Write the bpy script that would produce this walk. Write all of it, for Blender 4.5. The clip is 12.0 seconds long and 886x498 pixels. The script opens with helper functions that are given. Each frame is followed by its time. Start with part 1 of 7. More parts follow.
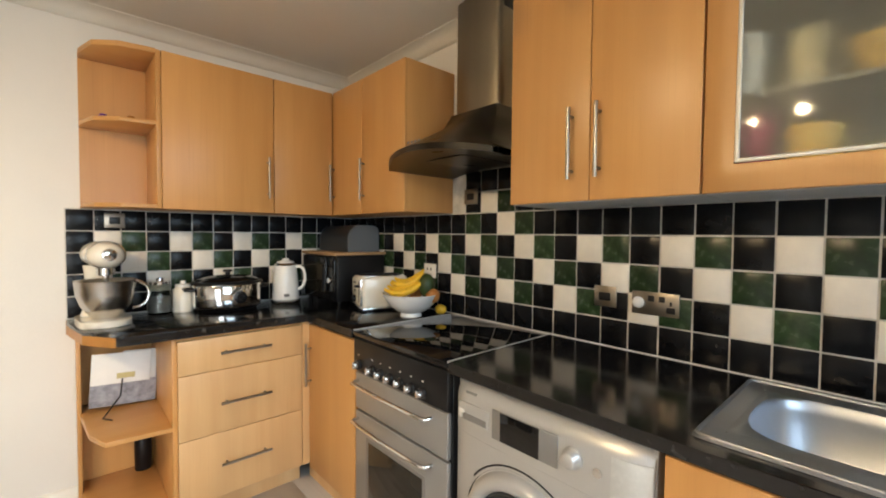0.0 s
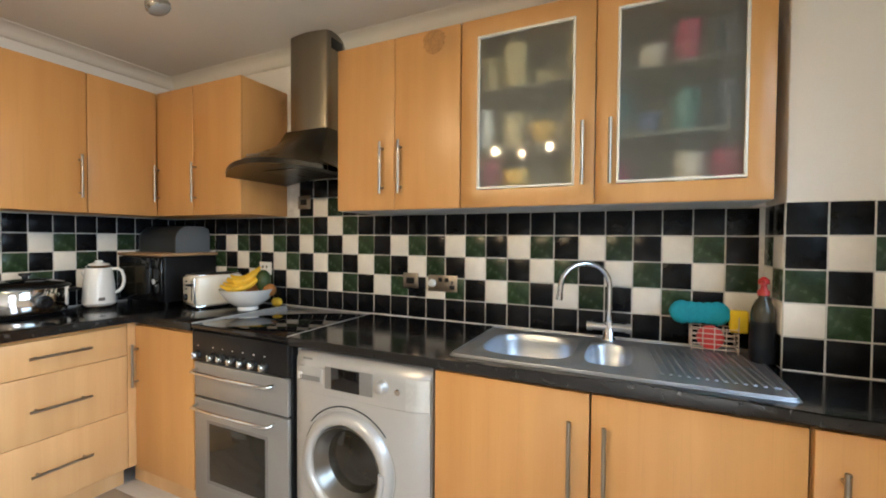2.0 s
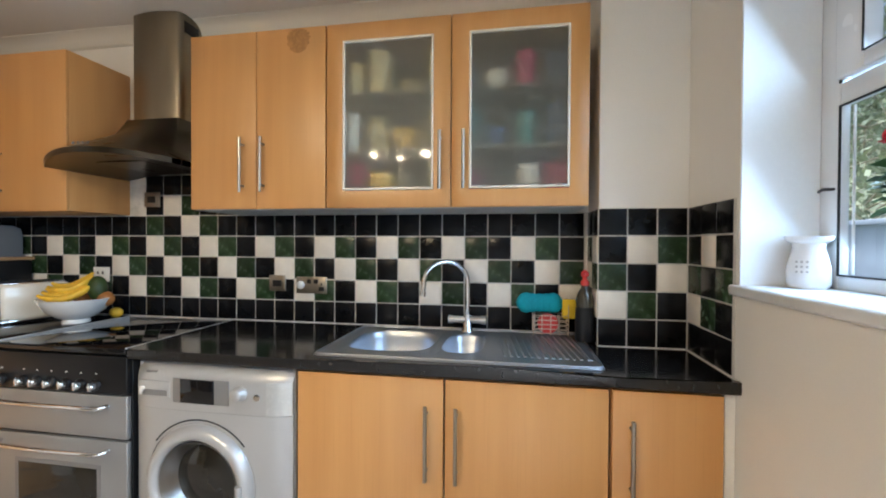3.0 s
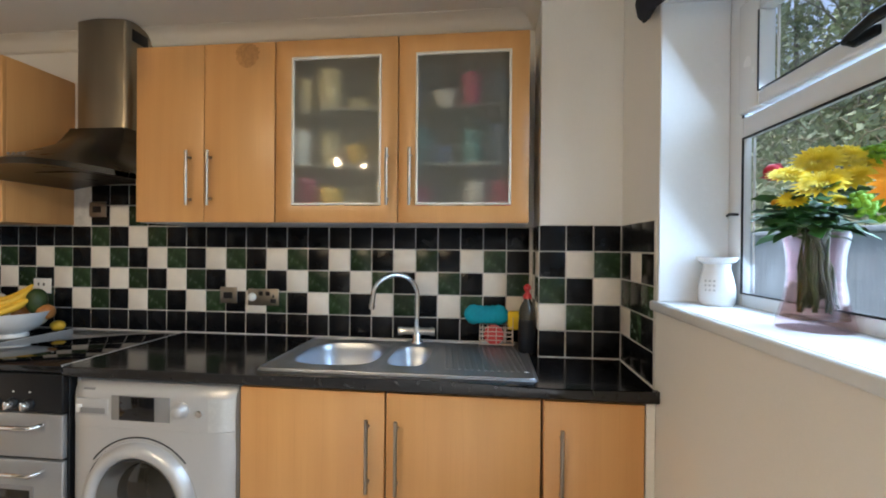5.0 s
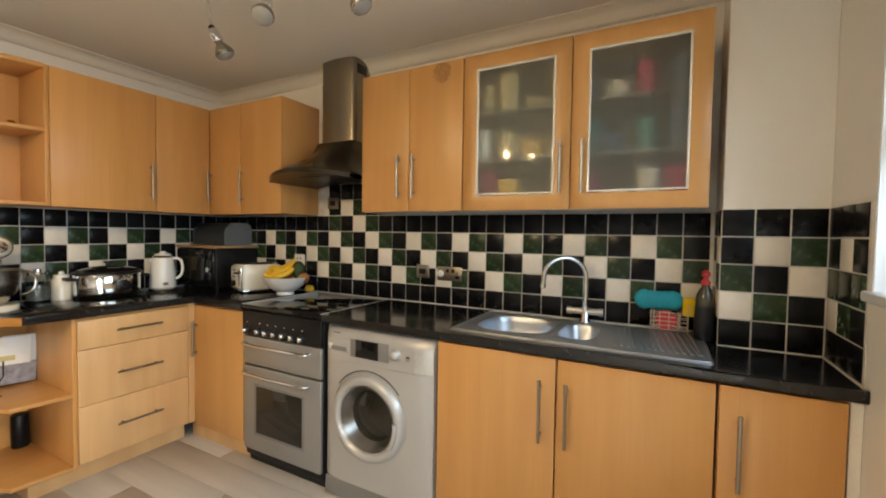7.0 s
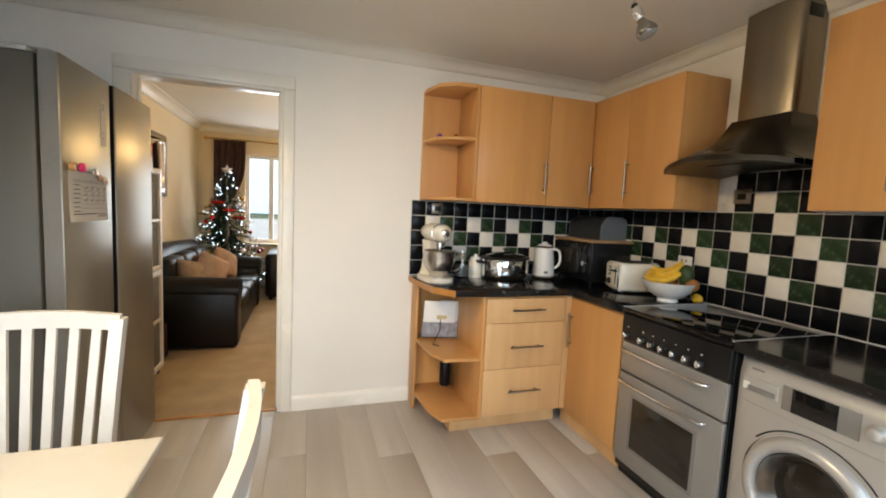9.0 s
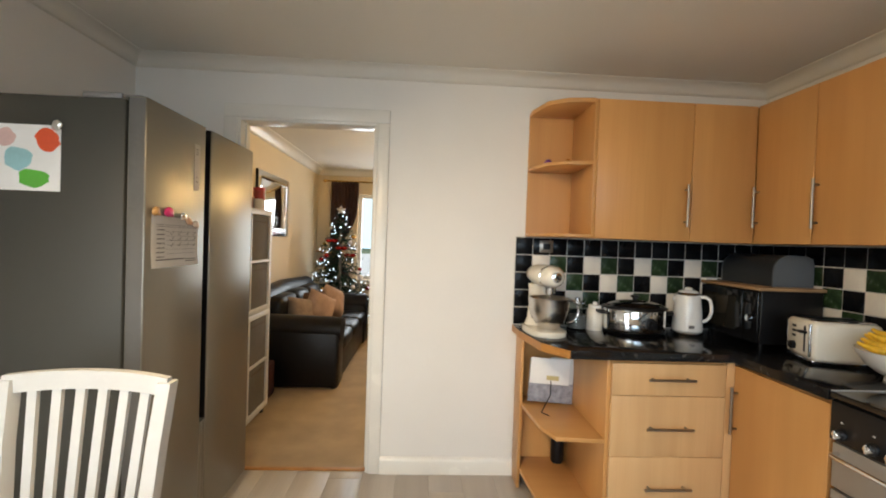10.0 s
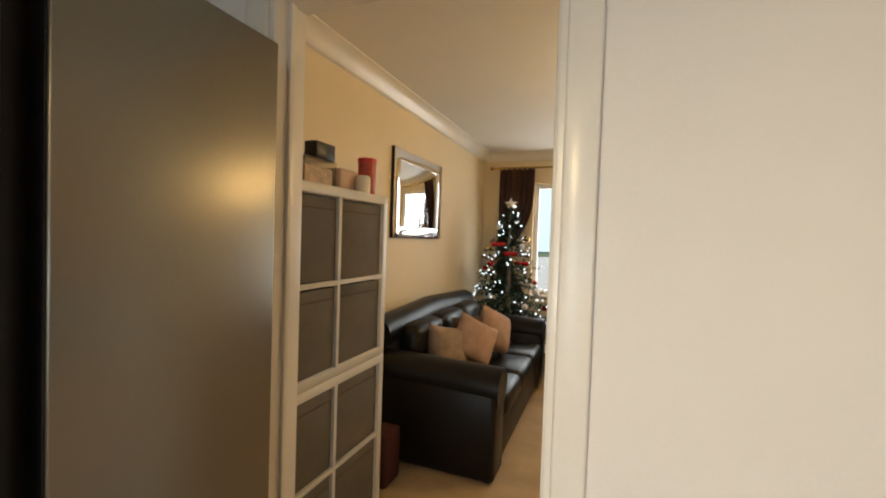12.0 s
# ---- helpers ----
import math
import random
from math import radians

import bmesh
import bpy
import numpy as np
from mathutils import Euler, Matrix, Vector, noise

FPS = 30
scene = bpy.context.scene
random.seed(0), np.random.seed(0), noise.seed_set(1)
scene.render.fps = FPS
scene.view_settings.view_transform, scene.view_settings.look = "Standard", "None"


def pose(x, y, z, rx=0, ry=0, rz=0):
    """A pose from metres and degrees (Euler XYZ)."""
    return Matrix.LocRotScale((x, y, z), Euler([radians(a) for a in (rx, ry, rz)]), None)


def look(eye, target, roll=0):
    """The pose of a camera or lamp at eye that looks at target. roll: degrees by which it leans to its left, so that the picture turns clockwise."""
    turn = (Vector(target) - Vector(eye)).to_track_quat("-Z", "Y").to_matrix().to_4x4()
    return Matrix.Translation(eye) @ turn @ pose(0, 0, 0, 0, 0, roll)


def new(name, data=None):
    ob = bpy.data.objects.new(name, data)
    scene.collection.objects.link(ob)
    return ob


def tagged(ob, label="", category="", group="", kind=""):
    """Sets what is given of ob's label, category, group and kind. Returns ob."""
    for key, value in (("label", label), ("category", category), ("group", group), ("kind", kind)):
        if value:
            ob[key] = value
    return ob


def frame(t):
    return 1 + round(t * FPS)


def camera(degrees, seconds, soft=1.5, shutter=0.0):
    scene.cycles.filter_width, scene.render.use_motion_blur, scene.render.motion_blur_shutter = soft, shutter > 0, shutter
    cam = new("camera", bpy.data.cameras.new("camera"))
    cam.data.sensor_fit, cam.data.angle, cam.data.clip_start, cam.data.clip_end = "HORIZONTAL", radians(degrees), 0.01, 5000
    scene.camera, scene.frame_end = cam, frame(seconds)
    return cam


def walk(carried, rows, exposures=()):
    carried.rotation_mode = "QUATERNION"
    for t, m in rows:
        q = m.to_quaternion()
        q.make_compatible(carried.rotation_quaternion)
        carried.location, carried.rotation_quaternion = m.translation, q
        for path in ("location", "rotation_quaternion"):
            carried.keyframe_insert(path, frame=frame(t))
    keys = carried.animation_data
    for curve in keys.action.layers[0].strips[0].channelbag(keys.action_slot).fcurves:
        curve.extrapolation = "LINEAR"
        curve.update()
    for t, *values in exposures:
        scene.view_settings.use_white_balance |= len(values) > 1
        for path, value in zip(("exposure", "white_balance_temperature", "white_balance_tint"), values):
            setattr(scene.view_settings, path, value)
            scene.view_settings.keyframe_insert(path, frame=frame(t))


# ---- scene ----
cam = camera(93.6, 12.0, 1.9)
PATH = [
    (0, (0.26, 0.521, 1.324), (1.604, 2.0, 1.255), 0.5),
    (0.7, (0.11, 0.455, 1.319), (1.585, 1.802, 1.232), 0.4),
    (1.5, (-0.006, 0.305, 1.326), (1.647, 1.374, 1.265), 0.5),
    (2, (-0.074, 0.223, 1.309), (1.736, 1.072, 1.261), 0.4),
    (2.5, (-0.092, 0.166, 1.3), (1.82, 0.752, 1.259), 0.2),
    (3, (-0.106, 0.126, 1.292), (1.866, 0.462, 1.269), 0.3),
    (3.7, (-0.117, 0.088, 1.295), (1.871, 0.304, 1.299), 0.5),
    (5.3, (-0.15, -0.018, 1.349), (1.837, 0.202, 1.335), 0.5),
    (5.5, (-0.166, -0.041, 1.352), (1.818, 0.211, 1.338), 0.4),
    (6, (-0.238, -0.065, 1.352), (1.729, 0.293, 1.338), 0.3),
    (6.5, (-0.296, -0.071, 1.342), (1.617, 0.512, 1.319), 0.4),
    (7, (-0.357, 0.0, 1.319), (1.406, 0.94, 1.248), 0.9),
    (7.3, (-0.367, 0.016, 1.329), (1.234, 1.207, 1.194), 1.3),
    (7.7, (-0.37, 0.055, 1.325), (0.96, 1.532, 1.103), 1.8),
    (9.3, (-0.42, 0.417, 1.38), (0.06, 2.353, 1.235), 2.6),
    (9.5, (-0.407, 0.468, 1.389), (-0.021, 2.428, 1.285), 2.3),
    (10, (-0.291, 0.7, 1.392), (-0.194, 2.697, 1.353), 2.0),
    (10.5, (-0.228, 1.01, 1.377), (-0.396, 3.003, 1.353), 2.6),
    (11, (-0.28, 1.436, 1.388), (-0.601, 3.41, 1.38), 2.3),
    (11.5, (-0.318, 1.878, 1.388), (-1.017, 3.752, 1.4), 2.6),
    (11.8, (-0.394, 2.091, 1.387), (-1.172, 3.933, 1.363), 2.4),
    (12, (-0.483, 2.257, 1.39), (-1.216, 4.116, 1.335), 1.9),
]
EXPOSURES = [(0.0, 0.55, 6600, 10), (1.5, 0.65, 6400, 10), (2.3, 0.65, 6000, 10), (3.5, 0.43, 5500, 10), (5.5, 0.28, 6020, 10), (6.5, 0.27, 6650, 10), (7.0, 0.31, 6900, 10), (7.5, 0.49, 6050, 10), (9.5, 0.27, 6450, 10), (11.0, 0.23, 6400, 10), (12.0, 0.06, 6800, 10)]
walk(cam, [(t, look(eye, target, roll)) for t, eye, target, roll in PATH], EXPOSURES)

# ---- light ----
world = bpy.data.worlds.new("world")
scene.world = world
world.use_nodes = True
wn = world.node_tree.nodes
sky = wn.new("ShaderNodeTexSky")
sky.sky_type, sky.sun_disc, sky.sun_elevation, sky.sun_rotation = "NISHITA", False, radians(52), radians(72)
sky.air_density, sky.dust_density = 1.0, 3.0
wn["Background"].inputs["Strength"].default_value = 0.15
world.node_tree.links.new(sky.outputs[0], wn["Background"].inputs["Color"])


def lamp(name, kind, m, energy, colour, **more):
    data = bpy.data.lights.new(name, kind)
    data.energy, data.color = energy, colour
    for key, value in more.items():
        if key == "size":
            data.shape, data.size, data.size_y = "RECTANGLE", value[0], value[1]
        elif key == "radius":
            data.shadow_soft_size = value
        elif key == "angle":
            data.angle = value
        elif key == "spread":
            data.spread = radians(value)
        elif key == "spot":
            data.spot_size, data.spot_blend = radians(value), 0.6
    ob = new(name, data)
    ob.matrix_world = m
    return ob


lamp("sun", "SUN", look((6, 2, 8), (0, 0, 0)), 4.5, (1.0, 0.96, 0.9), angle=radians(15))
# daylight in the openings of the patio door and the living room window
for z in (0.38, 1.02, 1.66):
    lamp("patio_daylight", "AREA", look((-1.2, -0.6, z), (-1.05, 0.4, z - 0.72)), 11.0, (0.88, 0.95, 1.0), size=(1.0, 0.6), spread=116)
for z in (1.41, 1.84):
    lamp("window_daylight", "AREA", look((0.55, -0.665, z), (0.53, 0.335, z - 0.6)), 6.6, (0.62, 0.82, 1.0), size=(1.2, 0.4), spread=124)
lamp("living_daylight", "AREA", look((-0.55, 7.66, 1.45), (-0.6, 3.0, 1.2)), 25, (0.93, 0.97, 1.0), size=(1.5, 1.3))

# ---- materials ----
def nodes_of(name):
    m = bpy.data.materials.new(name)
    m.use_nodes = True
    return m, m.node_tree.nodes, m.node_tree.links, m.node_tree.nodes["Principled BSDF"]


def noise_node(n, l, scale, detail=4.0, stretch=(1, 1, 1), coords="Object", shift=False):
    tc, mp, nz = n.new("ShaderNodeTexCoord"), n.new("ShaderNodeMapping"), n.new("ShaderNodeTexNoise")
    mp.inputs["Scale"].default_value = stretch
    nz.inputs["Scale"].default_value, nz.inputs["Detail"].default_value = scale, detail
    l.new(tc.outputs[coords], mp.inputs["Vector"])
    if shift:
        info, mul = n.new("ShaderNodeObjectInfo"), n.new("ShaderNodeMath")
        mul.operation, mul.inputs[1].default_value = "MULTIPLY", 37.0
        l.new(info.outputs["Random"], mul.inputs[0])
        cmb = n.new("ShaderNodeCombineXYZ")
        for k in range(3):
            l.new(mul.outputs[0], cmb.inputs[k])
        l.new(cmb.outputs[0], mp.inputs["Location"])
    l.new(mp.outputs[0], nz.inputs["Vector"])
    return nz


def mix_colour(n, l, fac, a, b, lo=0.3, hi=0.7):
    rm = n.new("ShaderNodeMapRange")
    rm.inputs[1].default_value, rm.inputs[2].default_value = lo, hi
    l.new(fac, rm.inputs[0])
    mx = n.new("ShaderNodeMix")
    mx.data_type = "RGBA"
    l.new(rm.outputs[0], mx.inputs[0])
    for sock, v in ((mx.inputs[6], a), (mx.inputs[7], b)):
        if isinstance(v, tuple):
            sock.default_value = (*v, 1)
        else:
            l.new(v, sock)
    return mx.outputs[2]


def add_bump(n, l, p, height, strength, dist=0.002):
    bp = n.new("ShaderNodeBump")
    bp.inputs["Strength"].default_value, bp.inputs["Distance"].default_value = strength, dist
    l.new(height, bp.inputs["Height"])
    l.new(bp.outputs[0], p.inputs["Normal"])


def plain(name, colour, rough=0.5, metal=0.0, vary=0.12, scale=6.0, bump=0.0, fine=80.0, coat=0.0, stretch=(1, 1, 1), random_tone=0.0, spec=0.5):
    m, n, l, p = nodes_of(name)
    big = noise_node(n, l, scale, 3.0, stretch)
    small = noise_node(n, l, fine, 2.0, stretch)
    dark = tuple(c * (1 - vary) for c in colour)
    light = tuple(min(1.0, c * (1 + vary * 0.6)) for c in colour)
    c1 = mix_colour(n, l, big.outputs[0], dark, light)
    c2 = mix_colour(n, l, small.outputs[0], c1, light, 0.45, 1.0)
    if random_tone:
        info, hs = n.new("ShaderNodeObjectInfo"), n.new("ShaderNodeHueSaturation")
        rm = n.new("ShaderNodeMapRange")
        rm.inputs[3].default_value, rm.inputs[4].default_value = 1 - random_tone, 1 + random_tone
        l.new(info.outputs["Random"], rm.inputs[0])
        l.new(rm.outputs[0], hs.inputs["Value"])
        l.new(c2, hs.inputs["Color"])
        c2 = hs.outputs[0]
    l.new(c2, p.inputs["Base Color"])
    rr = n.new("ShaderNodeMapRange")
    rr.inputs[3].default_value, rr.inputs[4].default_value = rough * 0.85, min(1, rough * 1.2)
    l.new(big.outputs[0], rr.inputs[0])
    l.new(rr.outputs[0], p.inputs["Roughness"])
    p.inputs["Metallic"].default_value = metal
    p.inputs["Specular IOR Level"].default_value = spec
    p.inputs["Coat Weight"].default_value = coat
    if bump:
        add_bump(n, l, p, small.outputs[0], bump)
    return m


def wood(name, a, b, rough=0.38, along="z", coat=0.0, random_tone=0.04):
    m, n, l, p = nodes_of(name)
    st = {"x": (0.6, 9, 9), "y": (9, 0.6, 9), "z": (9, 9, 0.6)}[along]
    fig = noise_node(n, l, 1.6, 5.0, st, shift=True)
    pores = noise_node(n, l, 30.0, 3.0, tuple(s * (1 if s > 1 else 0.15) for s in st), shift=True)
    c1 = mix_colour(n, l, fig.outputs[0], a, b, 0.3, 0.7)
    fl = noise_node(n, l, 0.9, 2.0, tuple(v * 0.35 if v > 1 else v for v in st), shift=True)
    c1 = mix_colour(n, l, fl.outputs[0], c1, tuple(x * 0.84 for x in a), 0.5, 0.8)
    c2 = mix_colour(n, l, pores.outputs[0], c1, tuple(x * 0.88 for x in a), 0.55, 1.0)
    info, hs, rm = n.new("ShaderNodeObjectInfo"), n.new("ShaderNodeHueSaturation"), n.new("ShaderNodeMapRange")
    rm.inputs[3].default_value, rm.inputs[4].default_value = 1 - random_tone, 1 + random_tone
    l.new(info.outputs["Random"], rm.inputs[0])
    l.new(rm.outputs[0], hs.inputs["Value"])
    l.new(c2, hs.inputs["Color"])
    l.new(hs.outputs[0], p.inputs["Base Color"])
    p.inputs["Roughness"].default_value = rough
    p.inputs["Coat Weight"].default_value = coat
    add_bump(n, l, p, pores.outputs[0], 0.06, 0.001)
    return m


def clear_glass(name, tint=(1, 1, 1), rough=0.0):
    m, n, l, p = nodes_of(name)
    n.remove(p)
    tr, gl, lw_, mx = n.new("ShaderNodeBsdfTransparent"), n.new("ShaderNodeBsdfGlossy"), n.new("ShaderNodeLayerWeight"), n.new("ShaderNodeMixShader")
    pw, sc = n.new("ShaderNodeMath"), n.new("ShaderNodeMath")
    pw.operation, pw.inputs[1].default_value = "POWER", 5.0
    sc.operation, sc.inputs[1].default_value, sc.inputs[2].default_value = "MULTIPLY_ADD", 0.8, 0.03
    lw_.inputs["Blend"].default_value = 0.5
    l.new(lw_.outputs["Facing"], pw.inputs[0])
    l.new(pw.outputs[0], sc.inputs[0])
    tr.inputs[0].default_value = (*tint, 1)
    gl.inputs["Roughness"].default_value = rough
    l.new(sc.outputs[0], mx.inputs[0])
    l.new(tr.outputs[0], mx.inputs[1])
    l.new(gl.outputs[0], mx.inputs[2])
    l.new(mx.outputs[0], n["Material Output"].inputs[0])
    return m


def frosted(name):
    m, n, l, p = nodes_of(name)
    nz = noise_node(n, l, 60.0)
    p.inputs["Base Color"].default_value = (0.64, 0.63, 0.56, 1)
    p.inputs["Transmission Weight"].default_value = 0.93
    p.inputs["Roughness"].default_value = 0.58
    p.inputs["IOR"].default_value = 1.2
    p.inputs["Coat Weight"].default_value = 0.4
    p.inputs["Coat Roughness"].default_value = 0.04
    add_bump(n, l, p, nz.outputs[0], 0.02, 0.001)
    return m


def glow(name, colour, strength):
    m, n, l, p = nodes_of(name)
    p.inputs["Base Color"].default_value = (*colour, 1)
    p.inputs["Emission Color"].default_value = (*colour, 1)
    p.inputs["Emission Strength"].default_value = strength
    return m


def speckled(name, base, fleck, rough):
    m, n, l, p = nodes_of(name)
    nz = noise_node(n, l, 45.0, 5.0)
    big = noise_node(n, l, 7.0, 4.0)
    c1 = mix_colour(n, l, nz.outputs[0], base, fleck, 0.6, 0.72)
    c2 = mix_colour(n, l, big.outputs[0], c1, tuple(c * 1.6 for c in base), 0.5, 0.75)
    l.new(c2, p.inputs["Base Color"])
    rr = n.new("ShaderNodeMapRange")
    rr.inputs[3].default_value, rr.inputs[4].default_value = rough * 0.7, rough * 1.4
    l.new(big.outputs[0], rr.inputs[0])
    l.new(rr.outputs[0], p.inputs["Roughness"])
    return m


BEECH = wood("beech_laminate", (0.55, 0.275, 0.088), (0.605, 0.315, 0.107), 0.36)
BEECH_H = wood("beech_laminate_flat", (0.55, 0.275, 0.088), (0.605, 0.315, 0.107), 0.36, along="x")
BEECH_PALE = wood("beech_pale", (0.58, 0.34, 0.15), (0.66, 0.42, 0.2), 0.4)
OAK_EDGE = wood("worn_oak_edge", (0.36, 0.15, 0.035), (0.5, 0.23, 0.06), 0.4, along="y")
WORKTOP = speckled("black_stone_laminate", (0.006, 0.006, 0.007), (0.06, 0.058, 0.055), 0.13)
TILE_BLACK = plain("black_tile", (0.006, 0.0065, 0.008), 0.24, vary=0.4, scale=9, bump=0.05, fine=30, random_tone=0.3, spec=0.18)
TILE_GREEN = plain("green_tile", (0.026, 0.05, 0.022), 0.26, vary=0.6, scale=22, bump=0.05, fine=60, random_tone=0.3, spec=0.3)
TILE_CREAM = plain("cream_tile", (0.8, 0.745, 0.66), 0.35, vary=0.08, scale=14, bump=0.04, fine=40, random_tone=0.05)
GROUT = plain("pale_grout", (0.62, 0.59, 0.54), 0.8, vary=0.25, scale=12, bump=0.2)
WALL = plain("cream_wall_paint", (0.8, 0.772, 0.722), 0.55, vary=0.035, scale=2.0, bump=0.06, fine=160)
CEILING = plain("ceiling_paint", (0.75, 0.72, 0.65), 0.7, vary=0.03, scale=1.5, bump=0.05, fine=140)
YELLOW_WALL = plain("pale_yellow_paint", (0.74, 0.62, 0.42), 0.6, vary=0.04, scale=2.0, bump=0.06, fine=150)
GLOSS_WHITE = plain("white_gloss_paint", (0.82, 0.79, 0.72), 0.25, vary=0.04, scale=5.0)
WHITE_WOOD = plain("white_painted_wood", (0.64, 0.63, 0.6), 0.35, vary=0.05, scale=8.0, bump=0.03, fine=60)
UPVC = plain("white_upvc", (0.82, 0.83, 0.84), 0.25, vary=0.03, scale=4.0)
RUBBER = plain("black_rubber", (0.015, 0.015, 0.016), 0.6)
COOKER_SILVER = plain("cooker_silver", (0.36, 0.355, 0.345), 0.33, 0.55, vary=0.05, scale=3)
BOWL_STEEL = plain("bowl_steel", (0.62, 0.6, 0.57), 0.25, 1.0, vary=0.05, scale=6)
# chimney's warm spotlit tone is put into its colour; canopy keeps darker steel
CHIMNEY_LIT_STEEL = plain("lit_chimney_steel", (0.29, 0.25, 0.19), 0.34, 1.0, vary=0.08, scale=3, stretch=(6, 6, 0.7))
SINK_STEEL = plain("sink_steel", (0.46, 0.49, 0.54), 0.38, 1.0, vary=0.06, scale=4, bump=0.02, fine=120)
WIRE = plain("beige_coated_wire", (0.6, 0.47, 0.38), 0.45)
BOTTLE = plain("olive_bottle", (0.05, 0.042, 0.026), 0.15, vary=0.15, coat=0.3)
STEEL_DARK = plain("dark_brushed_steel", (0.27, 0.26, 0.245), 0.3, 1.0, vary=0.08, scale=2, stretch=(8, 8, 0.7), bump=0.02, fine=50)
HOOD_STEEL = plain("hood_steel", (0.066, 0.06, 0.05), 0.28, 1.0, vary=0.12, scale=4, bump=0.02)
CHROME = plain("chrome", (0.78, 0.78, 0.78), 0.08, 1.0, vary=0.03)
NICKEL = plain("satin_nickel", (0.33, 0.295, 0.25), 0.3, 1.0, vary=0.05)
SILVER_PAINT = plain("silver_paint", (0.5, 0.495, 0.485), 0.33, 0.4, vary=0.04, scale=3)
GREY_PAINT = plain("grey_appliance_paint", (0.28, 0.275, 0.27), 0.4, 0.5, vary=0.05, scale=3)
FRIDGE = plain("graphite_steel", (0.265, 0.245, 0.205), 0.36, 0.85, vary=0.06, scale=1.5, stretch=(1, 1, 0.4))
FRIDGE.node_tree.nodes["Principled BSDF"].inputs["Anisotropic"].default_value = 0.6
FRIDGE_SIDE = plain("graphite_side", (0.06, 0.057, 0.046), 0.5, 0.1, vary=0.05, scale=2.0)
BLACK_GLASS = plain("black_glass", (0.006, 0.006, 0.007), 0.05, vary=0.2)
BLACK_PLASTIC = plain("black_plastic", (0.008, 0.008, 0.009), 0.35, vary=0.2, scale=10, spec=0.3)
DARK_GLASS = plain("oven_glass", (0.02, 0.018, 0.014), 0.08, vary=0.2)
CREAM_ENAMEL = plain("cream_enamel", (0.78, 0.73, 0.63), 0.18, vary=0.04, coat=0.4)
WHITE_CERAMIC = plain("white_ceramic", (0.8, 0.79, 0.77), 0.2, vary=0.04, coat=0.3)
MATT_WHITE = plain("white_plastic", (0.8, 0.79, 0.76), 0.4, vary=0.04)
PAPER = plain("paper", (0.88, 0.86, 0.83), 0.8, vary=0.04, scale=12)
INK = plain("grey_ink", (0.16, 0.15, 0.15), 0.8)
SLATE = plain("grey_blue_enamel", (0.12, 0.135, 0.15), 0.35, vary=0.08)
YELLOW = plain("banana_skin", (0.78, 0.47, 0.03), 0.5, vary=0.25, scale=18)
AVOCADO = plain("avocado_skin", (0.03, 0.055, 0.012), 0.5, vary=0.4, scale=30, bump=0.4, fine=120)
ORANGE = plain("orange_fruit", (0.4, 0.16, 0.04), 0.45, vary=0.2, scale=20, bump=0.1)
TEAL = plain("teal_foam", (0.01, 0.3, 0.38), 0.8, vary=0.2, bump=0.4)
RED = plain("red_plastic", (0.55, 0.035, 0.03), 0.4, vary=0.15)
YELLOW_FOAM = plain("yellow_foam", (0.8, 0.55, 0.02), 0.85, vary=0.15, bump=0.4)
LAMINATE = wood("grey_oak_laminate", (0.46, 0.41, 0.36), (0.54, 0.49, 0.43), 0.4, along="y", random_tone=0.025)
CARPET = plain("tan_carpet", (0.40, 0.29, 0.175), 0.95, vary=0.18, scale=5, bump=0.9, fine=400)
LEATHER = plain("dark_leather", (0.005, 0.0045, 0.0045), 0.36, vary=0.3, scale=8, bump=0.12, fine=90, spec=0.3)
CUSHION = plain("beige_cushion_cloth", (0.40, 0.27, 0.21), 0.9, vary=0.25, scale=9, bump=0.3, fine=200)
BROWN_CLOTH = plain("brown_cloth", (0.1, 0.05, 0.03), 0.9, vary=0.2, bump=0.3)
GREY_FABRIC = plain("grey_box_fabric", (0.13, 0.115, 0.095), 0.9, vary=0.2, scale=8, bump=0.4, fine=260)
CURTAIN = plain("plum_curtain", (0.16, 0.085, 0.07), 0.8, vary=0.3, scale=4, bump=0.2)
NAVY = plain("navy_cloth", (0.012, 0.014, 0.024), 0.85, vary=0.3, bump=0.3)
MIRROR = plain("mirror_silver", (0.88, 0.88, 0.88), 0.01, 1.0, vary=0.0)
PINE = plain("fir_needles", (0.012, 0.04, 0.018), 0.6, vary=0.5, scale=15)
BARK = plain("bark", (0.24, 0.22, 0.18), 0.9, vary=0.4, scale=20, bump=0.6)
GOLD = plain("gold_bauble", (0.6, 0.38, 0.12), 0.15, 1.0)
RED_SHINE = plain("red_bauble", (0.5, 0.03, 0.03), 0.15, 0.6)
STAR = plain("silver_star", (0.75, 0.72, 0.7), 0.3, 0.3)
LEAF = plain("flower_leaf", (0.045, 0.14, 0.03), 0.5, vary=0.5, scale=25)
LIME = plain("lime_bloom", (0.2, 0.42, 0.02), 0.6, vary=0.3, scale=30)
PETAL = plain("yellow_petal", (0.85, 0.66, 0.02), 0.6, vary=0.15, scale=30)
GERBERA = plain("orange_petal", (0.9, 0.4, 0.01), 0.6, vary=0.2, scale=30)
ROSE = plain("rose_petal", (0.5, 0.01, 0.03), 0.6, vary=0.3, scale=30)
STEM = plain("stem_green", (0.04, 0.09, 0.016), 0.5, vary=0.4, scale=20)
PINK_GLASS = clear_glass("pink_vase_glass", (0.97, 0.87, 0.89), 0.02)
PANE = clear_glass("window_glass")
JAR_GLASS = clear_glass("jar_glass", (0.9, 0.92, 0.9), 0.02)
GREY_GLASS = plain("grey_bulb_glass", (0.3, 0.29, 0.27), 0.15)
